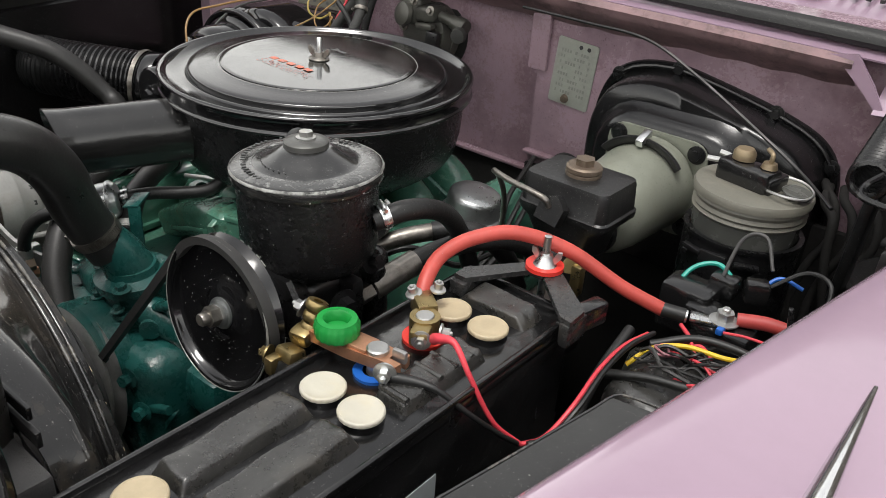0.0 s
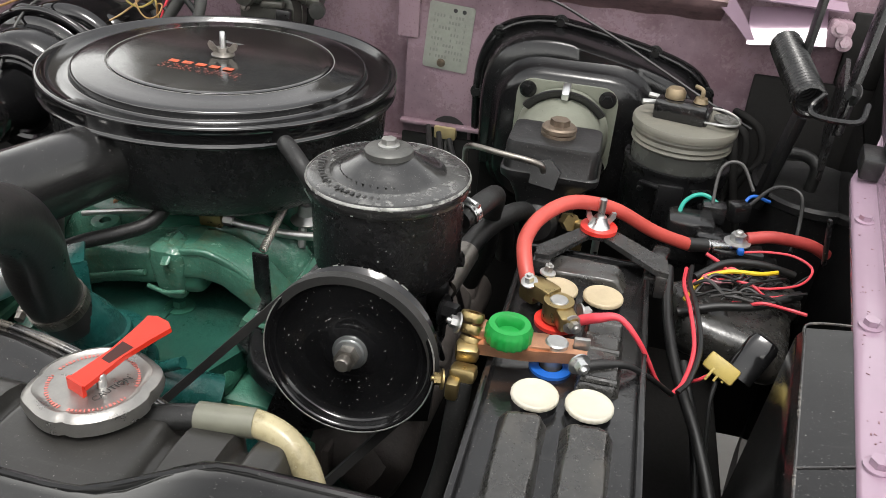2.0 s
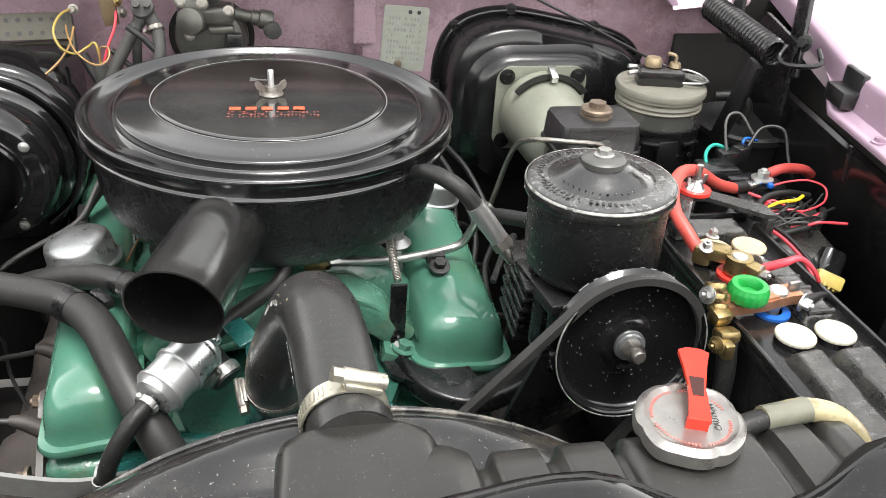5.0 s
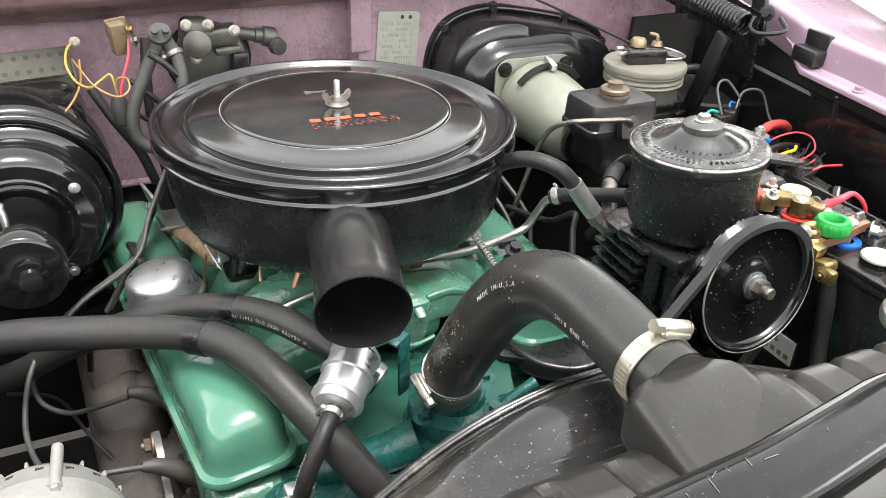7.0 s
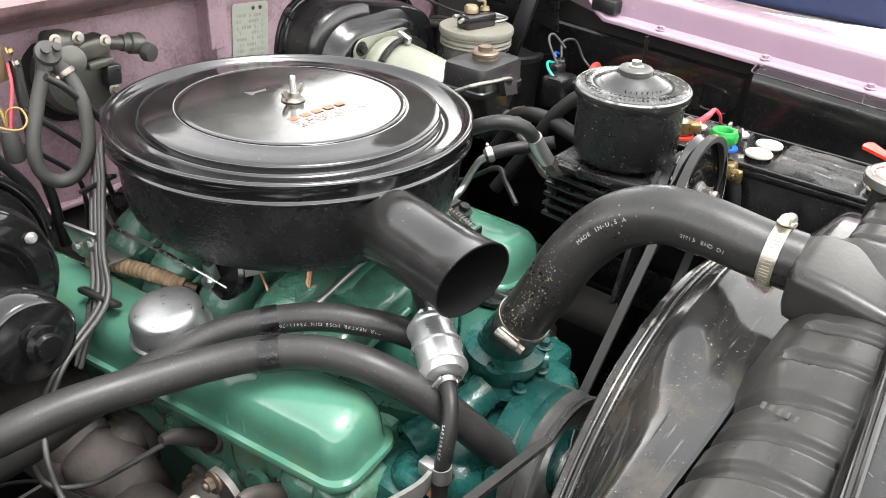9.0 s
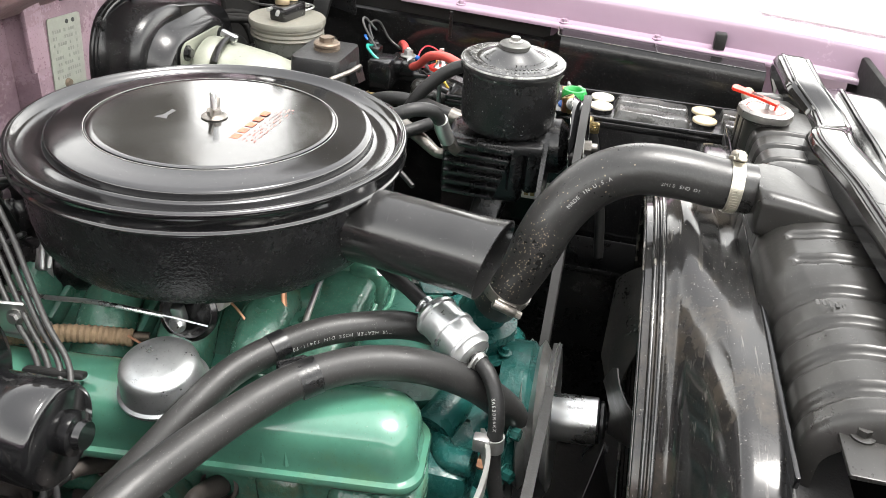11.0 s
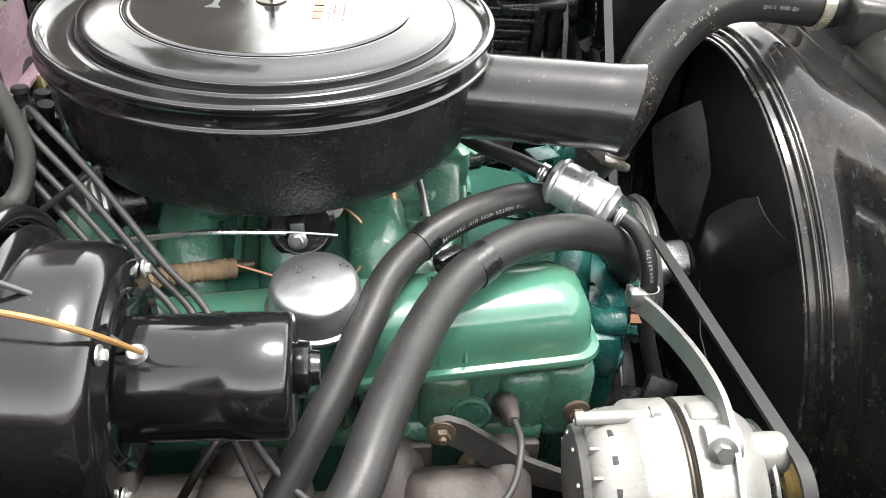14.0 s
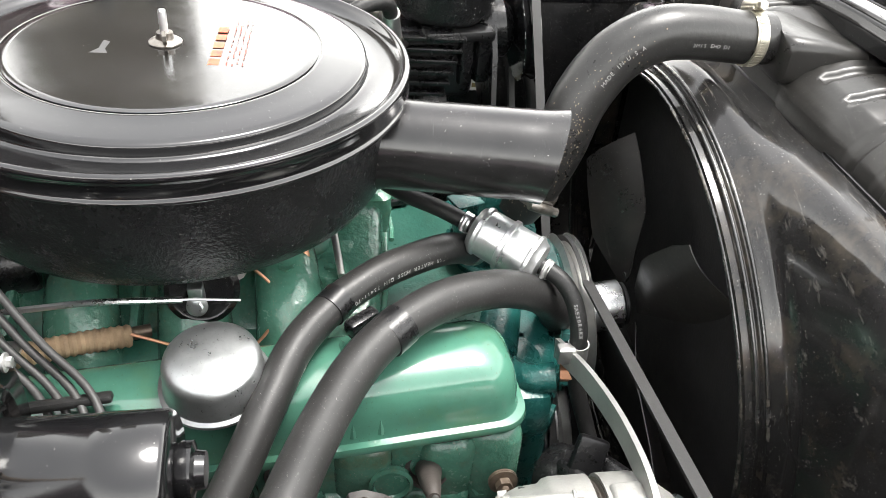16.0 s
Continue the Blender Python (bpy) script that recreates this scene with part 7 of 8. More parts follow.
bo = thing("brake_booster", (0.392, 0.20, 0.82), "grey-green brake booster can with a clamped top band", "brake booster")
bk = part("mount_plate", prism(rounded(0.135, 0.125, 0.022), 0.004, Matrix.Translation((0.392, 0.2175, 0.897)) @ turn(90, 0, 0), 0.001), BOOSTER, bo)
for x, z in ((0.339, 0.945), (0.445, 0.945), (0.339, 0.848), (0.445, 0.848)):
    part("mount_bolt", bolt((x, 0.2135, z), (0, -1, 0), 0.0068, 0.006), SATIN, bk)
part("can", lathe([(0, 0), (0.060, 0), (0.0615, 0.004), (0.0615, 0.020), (0.059, 0.026), (0.0565, 0.06), (0.053, 0.10), (0.048, 0.125), (0.036, 0.140), (0, 0.145)], (0.392, 0.212, 0.895), (0, -1, -0.06), 56), BOOSTER, bo)
part("band", tube([(0.392 + 0.0635 * math.cos(radians(a)), 0.176, 0.893 + 0.0635 * math.sin(radians(a))) for a in range(40, 141, 10)], 0.0045, 8, 3, flat=2.2), DUSTY, bo, "dark clamp band")
part("band_clip", box((0.392, 0.172, 0.962), (0.010, 0.026, 0.010), 0.002, turn(20, 0, 0)), ZINC, bo, "bright clip")
mc = thing("master_cylinder", (0.397, 0.02, 0.84), "black cast master cylinder with a rusty filler cap", "master cylinder")
part("body", join(loft([[Vector((0.397 + x * a, 0.022 + y * b_, z)) for x, y in rounded(0.110, 0.080, 0.012)] for a, b_, z in ((0.55, 0.8, 0.872), (0.66, 0.85, 0.895), (0.80, 0.92, 0.910), (0.98, 1.0, 0.918), (1.0, 1.0, 0.922), (1.0, 1.0, 0.926), (0.96, 0.96, 0.928), (0.93, 0.93, 0.955), (0.90, 0.90, 0.9595), (0.6, 0.6, 0.961))]),
                  lathe([(0, 0), (0.024, 0), (0.024, 0.10), (0.018, 0.105), (0, 0.105)], (0.392, 0.07, 0.872), (0, -1, 0), 28), lathe([(0, 0), (0.034, 0), (0.034, 0.012), (0, 0.012)], (0.392, 0.075, 0.878), (0, -1, 0), 28)), DUSTY, mc)
part("filler_cap", join(lathe([(0, 0), (0.0195, 0), (0.0195, 0.004), (0.0175, 0.005), (0.0195, 0.006), (0.0195, 0.010), (0.0175, 0.012), (0, 0.012)], (0.399, 0.021, 0.960), (0, 0, 1), 36), prism(hexagon(0.011), 0.008, Matrix.Translation((0.399, 0.021, 0.971)), 0.001)), RUSTY, mc, "rust-brown hexagon cap")
part("outlet_boss", join(prism([(-0.014, -0.012), (0.014, -0.016), (0.018, 0.004), (0.006, 0.016), (-0.012, 0.012)], 0.012, Matrix.Translation((0.392, -0.020, 0.930)) @ turn(70, 0, 0), 0.002)), DUSTY, mc)
part("brake_pipe", tube([(0.392, -0.030, 0.936), (0.388, -0.034, 0.945), (0.372, -0.036, 0.949), (0.345, -0.034, 0.951), (0.325, -0.028, 0.951), (0.308, -0.014, 0.946), (0.298, 0.010, 0.930), (0.294, 0.032, 0.895), (0.285, 0.045, 0.84), (0.272, 0.05, 0.79)], 0.0034, 10), NUTSTEEL, mc, "dull bent brake pipe")
part("fitting", join(prism(hexagon(0.010), 0.02, aim((0.425, -0.02, 0.878), (0.3, -0.8, 0.3)), 0.001), box((0.440, -0.035, 0.87), (0.012, 0.012, 0.035), 0.002)), BRASS, mc, "brass fitting")

jr = thing("fluid_reservoir", (0.543, 0.140, 0.80), "ribbed grey reservoir in a black bracket by the firewall", "reservoir")
JX, JY = 0.541, 0.141
part("jar", lathe([(0, 0), (0.055, 0), (0.057, 0.003), (0.057, 0.050), (0, 0.050)], (JX, JY, 0.885), (0, 0, 1), 48), GLASSY, jr, "smoky translucent jar")
part("screw_lid", lathe([(0.056, 0), (0.0585, 0.001), (0.0605, 0.004), (0.0585, 0.007), (0.0605, 0.010), (0.0585, 0.014), (0.0605, 0.018), (0.0590, 0.021), (0.0625, 0.022), (0.0630, 0.028), (0.0615, 0.031), (0.045, 0.032), (0, 0.032)], (JX, JY, 0.928), (0, 0, 1), 56), mat("chalky_grey_lid", (0.14, 0.135, 0.112), 0.5, var=0.12, scale=40, bump=0.1, bscale=300, stain=(0.22, 0.2, 0.16)), jr, "chalky grey ribbed lid")
part("valve_block", join(box((JX - 0.008, JY - 0.005, 0.971), (0.062, 0.030, 0.024), 0.004, turn(0, 0, -12)), box((JX + 0.012, JY - 0.002, 0.968), (0.030, 0.036, 0.018), 0.003, turn(0, 0, -12))), PLASTIC, jr, "black valve block")
part("valve_cap", join(lathe([(0, 0), (0.012, 0), (0.012, 0.008), (0.009, 0.012), (0, 0.012)], (JX - 0.018, JY, 0.984), (0, 0, 1), 24), lathe([(0, 0), (0.009, 0), (0.007, 0.006), (0, 0.006)], (JX + 0.012, JY - 0.006, 0.984), (0, 0, 1), 20),
                       tube([(JX + 0.012, JY - 0.006, 0.988), (JX + 0.012, JY - 0.004, 0.998), (JX + 0.004, JY + 0.004, 1.0)], 0.0026, 8)), mat("dull_tan_brass", (0.22, 0.17, 0.105), 0.42, metal=0.5, var=0.25, scale=60), jr, "dull brass valve caps")
part("nipple", join(tube([(JX - 0.035, JY, 0.976), (JX - 0.055, JY - 0.006, 0.976)], 0.0032, 8), tube([(JX - 0.03, JY + 0.012, 0.978), (JX - 0.048, JY + 0.012, 0.980)], 0.0032, 8)), STEEL, jr)
part("vent_cap", lathe([(0, 0), (0.0155, 0), (0.0160, 0.0015), (0.0150, 0.003), (0, 0.0032)], (JX + 0.046, JY - 0.006, 0.966), (0.1, 0, 1), 28), GLASSY, jr, "smoky clear vent cap")
part("wire_bail", tube([(JX + 0.020, JY - 0.022, 0.966), (JX + 0.040, JY - 0.030, 0.968), (JX + 0.058, JY - 0.020, 0.967), (JX + 0.060, JY + 0.002, 0.968), (JX + 0.044, JY + 0.014, 0.972), (JX + 0.018, JY + 0.010, 0.974)], 0.0016, 8), STEEL, jr, "bent wire bail")
part("bracket", join(lathe([(0.0585, 0), (0.0640, 0), (0.0640, 0.004), (0.0585, 0.004), (0.0585, 0)], (JX, JY, 0.905), (0, 0, 1), 48), lathe([(0, -0.12), (0.060, -0.12), (0.0625, -0.112), (0.0625, 0.0), (0.058, 0.002)], (JX, JY, 0.905), (0, 0, 1), 48),
                     box((JX - 0.005, JY - 0.064, 0.868), (0.030, 0.005, 0.060), 0.002), box((JX - 0.030, JY - 0.060, 0.893), (0.026, 0.008, 0.006), 0.002, turn(0, 0, -22)), box((JX + 0.030, JY - 0.060, 0.893), (0.026, 0.008, 0.006), 0.002, turn(0, 0, 22))), SATIN, jr, "black steel bracket")
for dx in (-0.040, -0.018, 0.012, 0.034):
    part("bracket_rivet", lathe([(0, 0), (0.004, 0), (0.003, 0.002), (0, 0.0025)], (JX + dx, JY - 0.0615 + 0.3 * dx * dx / 0.06, 0.884 - 0.01 * (dx > 0)), (0, -1, 0), 12), DUSTY, jr)

pl = thing("data_plate", (0.204, 0.314, 0.92), "grey stamped data plate screwed to the firewall", "data plate")
pm = Matrix.Translation((0.2045, 0.3125, 0.971)) @ turn(90, 4, 0)
part("plate", prism(rounded(0.067, 0.096, 0.004), 0.0016, pm, 0.0005), PLATE, pl)
random.seed(30)
part("stamped_print", bars([(-0.024 + 0.0046 * k, 0.030 - 0.0085 * r, random.uniform(0.0016, 0.0034), 0.0042) for r in range(8) for k in range(11) if random.random() < 0.66], pm @ Matrix.Translation((0, 0, 0.0014)), 0.0006), mat("stamped_shade", (0.24, 0.245, 0.22), 0.5, metal=0.3), pl)
part("plate_screw", lathe([(0, 0), (0.0065, 0), (0.005, 0.004), (0, 0.0045)], pm @ Vector((-0.006, -0.039, 0.0016)), (0, -1, 0), 16), RUSTY, pl, "dark rusty screw")
part("plate_hole", join(*[lathe([(0, 0), (0.003, 0), (0.003, 0.0005), (0, 0.0005)], pm @ Vector((x, 0.040, 0.0015)), (0, -1, 0), 12) for x in (0.005, 0.018)]), INK, pl)
wc = thing("wiring_plug", (0.213, 0.306, 0.81), "tan wiring plug in a hole of the firewall", "connector")
part("shell", box((0.213, 0.302, 0.830), (0.034, 0.016, 0.020), 0.003), mat("tan_plastic", (0.30, 0.24, 0.12), 0.5), wc)
for k in range(6):
    part("lead", tube([(0.200 + 0.005 * k, 0.298, 0.820), (0.202 + 0.005 * k, 0.292, 0.806), (0.208 + 0.004 * k, 0.292, 0.79), (0.22, 0.29, 0.76)], 0.0018, 6), (BLACKWIRE, GREYWIRE)[k % 2], wc)
part("hole_rim", lathe([(0, 0), (0.030, 0), (0.030, 0.003), (0, 0.003)], (0.215, 0.316, 0.822), (0, -1, 0), 28), INK, wc)
rel_c = thing("bonnet_cable", (0.30, 0.25, 1.05), "thin black release cable running down to the wing", "cable")
part("cable", tube([(0.14, 0.262, 1.060), (0.25, 0.246, 1.062), (0.34, 0.240, 1.060), (0.41, 0.235, 1.035), (0.50, 0.22, 0.995), (0.57, 0.20, 0.965), (0.62, 0.15, 0.955)], 0.0021, 6), BLACKWIRE, rel_c)

# ---- left-hand pipes and hoses ----
fp = thing("fuel_pipe", (0.06, -0.115, 0.84), "bent steel fuel pipe with a brass block", "pipe")
part("brass_block", box((0.046, -0.118, 0.857), (0.026, 0.016, 0.016), 0.002), BRASS, fp, "brass junction block")
FP = [(0.058, -0.118, 0.857), (0.085, -0.114, 0.852), (0.125, -0.106, 0.846), (0.160, -0.10, 0.846), (0.190, -0.09, 0.845), (0.212, -0.088, 0.852), (0.222, -0.095, 0.875), (0.226, -0.105, 0.893), (0.235, -0.118, 0.90)]
part("pipe", tube(FP, 0.0050, 12), STEEL, fp, "dull steel pipe")
part("pipe", tube([(0.036, -0.119, 0.860), (0.0, -0.124, 0.858), (-0.05, -0.130, 0.853), (-0.105, -0.136, 0.842)], 0.0033, 10), STEEL, fp)
part("pipe_nut", prism(hexagon(0.0068), 0.010, aim((0.060, -0.118, 0.857), (1, 0.05, 0)), 0.0008), STEEL, fp)
part("pipe_clip", join(box((0.180, -0.098, 0.842), (0.022, 0.012, 0.010), 0.002), bolt((0.183, -0.112, 0.838), (0, -0.3, 1), 0.007, 0.007)), DUSTY, fp)
part("rubber_joint", tube([(0.228, -0.108, 0.898), (0.245, -0.125, 0.906), (0.27, -0.15, 0.912), (0.285, -0.175, 0.92)], 0.0085, 14), RUBBER, fp, "black rubber joint")
part("joint_clip", band((0.233, -0.113, 0.901), (0.6, -0.6, 0.3), 0.0088, 0.008, 40, 24), STEEL, fp)
br_ = thing("coil_spring_bracket", (0.127, -0.165, 0.78), "black bracket with a throttle return spring", "bracket")
part("strip", join(box((0.127, -0.171, 0.818), (0.018, 0.004, 0.080), 0.0015, turn(4, 0, 0)), box((0.127, -0.178, 0.778), (0.024, 0.022, 0.004), 0.001)), SATIN, br_)
part("strip_screw", bolt((0.127, -0.180, 0.780), (0, -0.2, 1), 0.005, 0.005), ZINC, br_)
cs = []
for k in range(16 * 8 + 1):
    t = k / 128
    cs.append(Vector((0.127, -0.168, 0.858)).lerp(Vector((0.124, -0.10, 0.878)), t) + Vector((math.cos(k / 8 * 6.283), 0.3 * math.sin(k / 8 * 6.283), math.sin(k / 8 * 6.283))) * 0.0038)
part("return_spring", tube(cs, 0.0010, 5, smooth=False), NUTSTEEL, br_, "thin return spring")
part("linkage", join(lathe([(0, 0), (0.016, 0), (0.018, 0.003), (0.010, 0.010), (0.008, 0.022), (0, 0.022)], (0.138, -0.075, 0.848), (0, 0, 1), 24), tube([(0.138, -0.075, 0.868), (0.140, -0.078, 0.892)], 0.004, 8), tube([(0.138, -0.085, 0.848), (0.140, -0.095, 0.825)], 0.005, 8)), STEEL, br_)
part("base_plate", prism([(0, 0), (0.03, 0.01), (0.06, -0.02), (0.09, -0.02), (0.10, -0.06), (0.05, -0.07), (0.01, -0.04)], 0.006, Matrix.Translation((0.105, -0.175, 0.768)), 0.002), SATIN, br_)

psh = thing("steering_hose", (0.335, -0.22, 0.93), "black steering hoses with crimped steel ends", "hose")
part("return_hose", tube([(0.345, -0.245, 0.975), (0.360, -0.215, 0.982), (0.362, -0.17, 0.965), (0.355, -0.13, 0.925), (0.35, -0.10, 0.87), (0.33, -0.06, 0.80)], 0.0095, 14), RUBBER, psh)
part("hose_clip", band((0.350, -0.236, 0.979), (0.4, 0.8, 0.25), 0.0098, 0.008, 100, 24), ZINC, psh)
part("rear_hose", tube([(0.306, -0.115, 0.905), (0.325, -0.095, 0.907), (0.345, -0.075, 0.90), (0.36, -0.05, 0.87), (0.36, -0.02, 0.82)], 0.0105, 14), RUBBER, psh)
part("pressure_hose", tube([(0.34, -0.20, 0.905), (0.345, -0.165, 0.912), (0.36, -0.12, 0.915), (0.38, -0.06, 0.90), (0.385, 0.0, 0.85)], 0.0105, 14), RUBBER, psh)
part("crimp_end", join(tube([(0.333, -0.232, 0.897), (0.338, -0.205, 0.904), (0.342, -0.182, 0.909)], 0.0125, 16), prism(hexagon(0.010), 0.014, aim((0.330, -0.246, 0.893), (0.2, 1, 0.25)), 0.001)), NUTSTEEL, psh, "crimped steel hose end")
part("rear_fitting", tube([(0.264, -0.196, 0.884), (0.262, -0.181, 0.887), (0.272, -0.165, 0.893), (0.290, -0.138, 0.901), (0.308, -0.112, 0.905)], [0.007, 0.0075, 0.0085, 0.0095, 0.0095], 12), NUTSTEEL, psh, "dull elbow fitting")
for k, pts in enumerate(([(0.232, -0.16, 0.845), (0.25, -0.13, 0.86), (0.27, -0.10, 0.865), (0.28, -0.03, 0.82), (0.27, 0.06, 0.80)], [(0.24, 0.20, 0.86), (0.27, 0.12, 0.84), (0.285, 0.03, 0.80), (0.26, -0.03, 0.78), (0.25, -0.10, 0.77)],
                         [(0.22, 0.22, 0.86), (0.25, 0.13, 0.83), (0.265, 0.05, 0.79), (0.25, -0.02, 0.76), (0.245, -0.13, 0.735)], [(0.20, 0.24, 0.86), (0.23, 0.14, 0.84), (0.245, 0.10, 0.81), (0.24, 0.04, 0.76), (0.245, 0.02, 0.72)])):
    w_ = thing("ignition_lead", pts[-1], "black spark plug lead beside the valve cover", "wire", "left ignition leads")
    part("lead", tube(pts, 0.0038, 8), BLACKWIRE, w_)

# ---- fuel filter and its hoses ----
ff = thing("fuel_filter", (-0.085, -0.283, 0.835), "bright zinc canister fuel filter on rubber fuel hoses", "fuel filter")
f0, f1 = Vector((-0.060, -0.252, 0.862)), Vector((-0.106, -0.312, 0.846))
fd = (f1 - f0).normalized()
fl = (f1 - f0).length
part("canister", lathe([(0, 0.004), (0.010, 0.004), (0.019, 0.006), (0.0222, 0.010), (0.0236, 0.0115), (0.0236, 0.0145), (0.0218, 0.016), (0.0222, 0.020), (0.0222, fl * 0.5 - 0.003), (0.0245, fl * 0.5 - 0.002), (0.0245, fl * 0.5 + 0.002), (0.0222, fl * 0.5 + 0.003), (0.0220, fl - 0.016), (0.0236, fl - 0.0145), (0.0236, fl - 0.0115), (0.0215, fl - 0.010), (0.0185, fl - 0.005), (0.008, fl - 0.003), (0, fl - 0.003)], f0, fd, 40), mat("bright_filter_zinc", (0.66, 0.675, 0.675), 0.30, metal=0.85, var=0.12, scale=50, bump=0.06, bscale=200, stain=(0.5, 0.51, 0.51), stain_amt=0.4), ff)
part("drain_screw", bolt(f1 - fd * 0.004 + Vector((-0.004, 0.010, -0.010)), fd, 0.003, 0.006), ZINC, ff)
FH = [tuple(f1 - fd * 0.006), (-0.117, -0.325, 0.841), (-0.130, -0.336, 0.826), (-0.141, -0.341, 0.805), (-0.147, -0.342, 0.780), (-0.152, -0.346, 0.745), (-0.165, -0.36, 0.70), (-0.20, -0.37, 0.66)]
part("lower_hose", tube(FH, 0.0078, 16), RUBBER, ff, "black rubber fuel hose")
along(FH[2:6], "SAE30R6KX", 0.0078, 0.0048, 0.0002, 0.02, parent=ff, up=(-1, 0.1, 0.1))
part("upper_hose", tube([tuple(f0 + fd * 0.006), (-0.040, -0.226, 0.866), (-0.018, -0.200, 0.866), (0.004, -0.176, 0.870), (0.016, -0.156, 0.886), (0.020, -0.140, 0.905)], 0.0078, 16), RUBBER, ff, "black rubber fuel hose")
part("hose_clip", band(tuple(f1 + fd * 0.003), fd, 0.0080, 0.006, 150, 24), STEEL, ff)
part("hose_clip", band(tuple(f0 - fd * 0.003), fd, 0.0082, 0.008, 150, 24), ZINC, ff)

# ---- heater hoses ----
h1 = thing("heater_hose", (-0.06, -0.25, 0.83), "grey-black heater hose arching over the valve cover", "hose", "heater hoses")
H1 = [(-0.045, -0.262, 0.822), (-0.075, -0.232, 0.846), (-0.098, -0.200, 0.854), (-0.122, -0.165, 0.856), (-0.150, -0.130, 0.850), (-0.188, -0.100, 0.842), (-0.232, -0.080, 0.828), (-0.278, -0.058, 0.805), (-0.312, -0.038, 0.785), (-0.36, -0.005, 0.745), (-0.42, 0.05, 0.70), (-0.47, 0.12, 0.66)]
part("hose", tube(H1, 0.0142, 24), HOSE, h1)
part("hose_clip", band((-0.049, -0.258, 0.826), (-0.6, 0.6, 0.5), 0.0147, 0.010, 20, 32), STEEL, h1)
part("metal_collar", tube([(-0.145, -0.134, 0.8508), (-0.157, -0.124, 0.8485)], 0.0152, 24), SATIN, h1, "black spring collar")
along(H1[1:6], "CAR HEATER HOSE DIN 73411-70", 0.0142, 0.0050, 0.0002, 0.12, parent=h1, up=(-0.75, -0.65, 0.1))
h2 = thing("heater_hose", (-0.08, -0.34, 0.74), "grey-black heater hose arching over the valve cover", "hose", "heater hoses")
H2 = [(-0.050, -0.352, 0.735), (-0.082, -0.337, 0.778), (-0.112, -0.305, 0.822), (-0.138, -0.262, 0.850), (-0.160, -0.215, 0.858), (-0.190, -0.172, 0.855), (-0.228, -0.140, 0.849), (-0.285, -0.112, 0.845), (-0.345, -0.090, 0.843), (-0.400, -0.070, 0.832), (-0.46, -0.028, 0.805), (-0.52, 0.0, 0.815), (-0.58, -0.055, 0.888), (-0.65, -0.12, 0.92)]
part("hose", tube(H2, 0.0165, 24), HOSE, h2)
part("metal_collar", tube([(-0.183, -0.180, 0.8555), (-0.196, -0.166, 0.853)], 0.0175, 24), SATIN, h2, "black spring collar")
lnk = thing("hose_clip", (-0.165, -0.150, 0.838), "black clip joining the two heater hoses", "clip")
part("clip", join(box((-0.168, -0.150, 0.846), (0.03, 0.012, 0.012), 0.003, turn(0, 0, -50)), bolt((-0.168, -0.148, 0.838), (-1, 0, 0.3), 0.006, 0.006)), SATIN, lnk)

# ---- alternator ----
ALTCAST = mat("dull_cast_alternator", (0.30, 0.296, 0.28), 0.44, metal=0.35, var=0.15, scale=30, bump=0.25, bscale=250, stain=(0.22, 0.20, 0.17), stain_amt=0.4, stain_scale=30)
al = thing("alternator", (-0.36, -0.29, 0.70), "bright cast alternator on a curved steel strap", "alternator")
AX = Vector((-0.06, -0.995, 0.10)).normalized()
A0 = Vector((-0.342, -0.240, 0.749))
mA = aim(A0, AX)
part("rear_housing", lathe([(0, 0), (0.046, 0.0), (0.055, 0.002), (0.0615, 0.008), (0.0655, 0.018), (0.0665, 0.032), (0.0700, 0.036), (0.0710, 0.040), (0.0710, 0.066), (0, 0.066)], A0, AX, 56), ALTCAST, al)
part("split_line", lathe([(0.060, 0.066), (0.0680, 0.066), (0.0685, 0.0675), (0.0665, 0.0690), (0.0665, 0.0705), (0.0685, 0.0720), (0.0680, 0.0735), (0.060, 0.0735)], A0, AX, 56), mat("dark_laminations", (0.07, 0.06, 0.05), 0.45, metal=0.6), al, "dark lamination ring")
part("front_housing", lathe([(0, 0.0735), (0.0710, 0.0735), (0.0710, 0.098), (0.0680, 0.108), (0.0550, 0.124), (0.03, 0.130), (0, 0.130)], A0, AX, 56), ALTCAST, al)
part("black_back", lathe([(0, -0.008), (0.046, -0.008), (0.054, -0.004), (0.056, 0.002), (0, 0.002)], A0, AX, 44), GREYARM, al, "dark grey end cover")
for k in range(5):
    part("cover_rivet", lathe([(0, 0), (0.0030, 0), (0.0022, 0.0018), (0, 0.0022)], mA @ Matrix.Rotation(radians(50 + 34 * k), 4, "Z") @ Vector((0.048, 0, -0.006)), -AX, 12), ZINC, al)
for k in range(18):
    part("vent_slot", box((0, 0, 0), (0.0052, 0.007, 0.010), 0.0006, mA @ Matrix.Rotation(radians(20 * k + 6), 4, "Z") @ Matrix.Translation((0.0630, 0, 0.022))), INK, al)
    part("rear_rib", box((0, 0, 0), (0.012, 0.0026, 0.007), 0.0008, mA @ Matrix.Rotation(radians(20 * k + 16), 4, "Z") @ Matrix.Translation((0.0575, 0, 0.006))), ALTCAST, al)
for a in (75, 165, 255, 345):
    turned = mA @ Matrix.Rotation(radians(a), 4, "Z")
    part("through_bolt", join(tube([turned @ Vector((0.0690, 0, -0.004)), turned @ Vector((0.0690, 0, 0.050))], 0.0050, 14), bolt(turned @ Vector((0.0700, 0, 0.050)), AX, 0.0045, 0.005, 1.3)), ALTCAST, al)
part("mount_pad", box((0, 0, 0), (0.010, 0.022, 0.024), 0.004, mA @ Matrix.Rotation(radians(75), 4, "Z") @ Matrix.Translation((0.0685, 0, 0.088)), 3), ALTCAST, al)
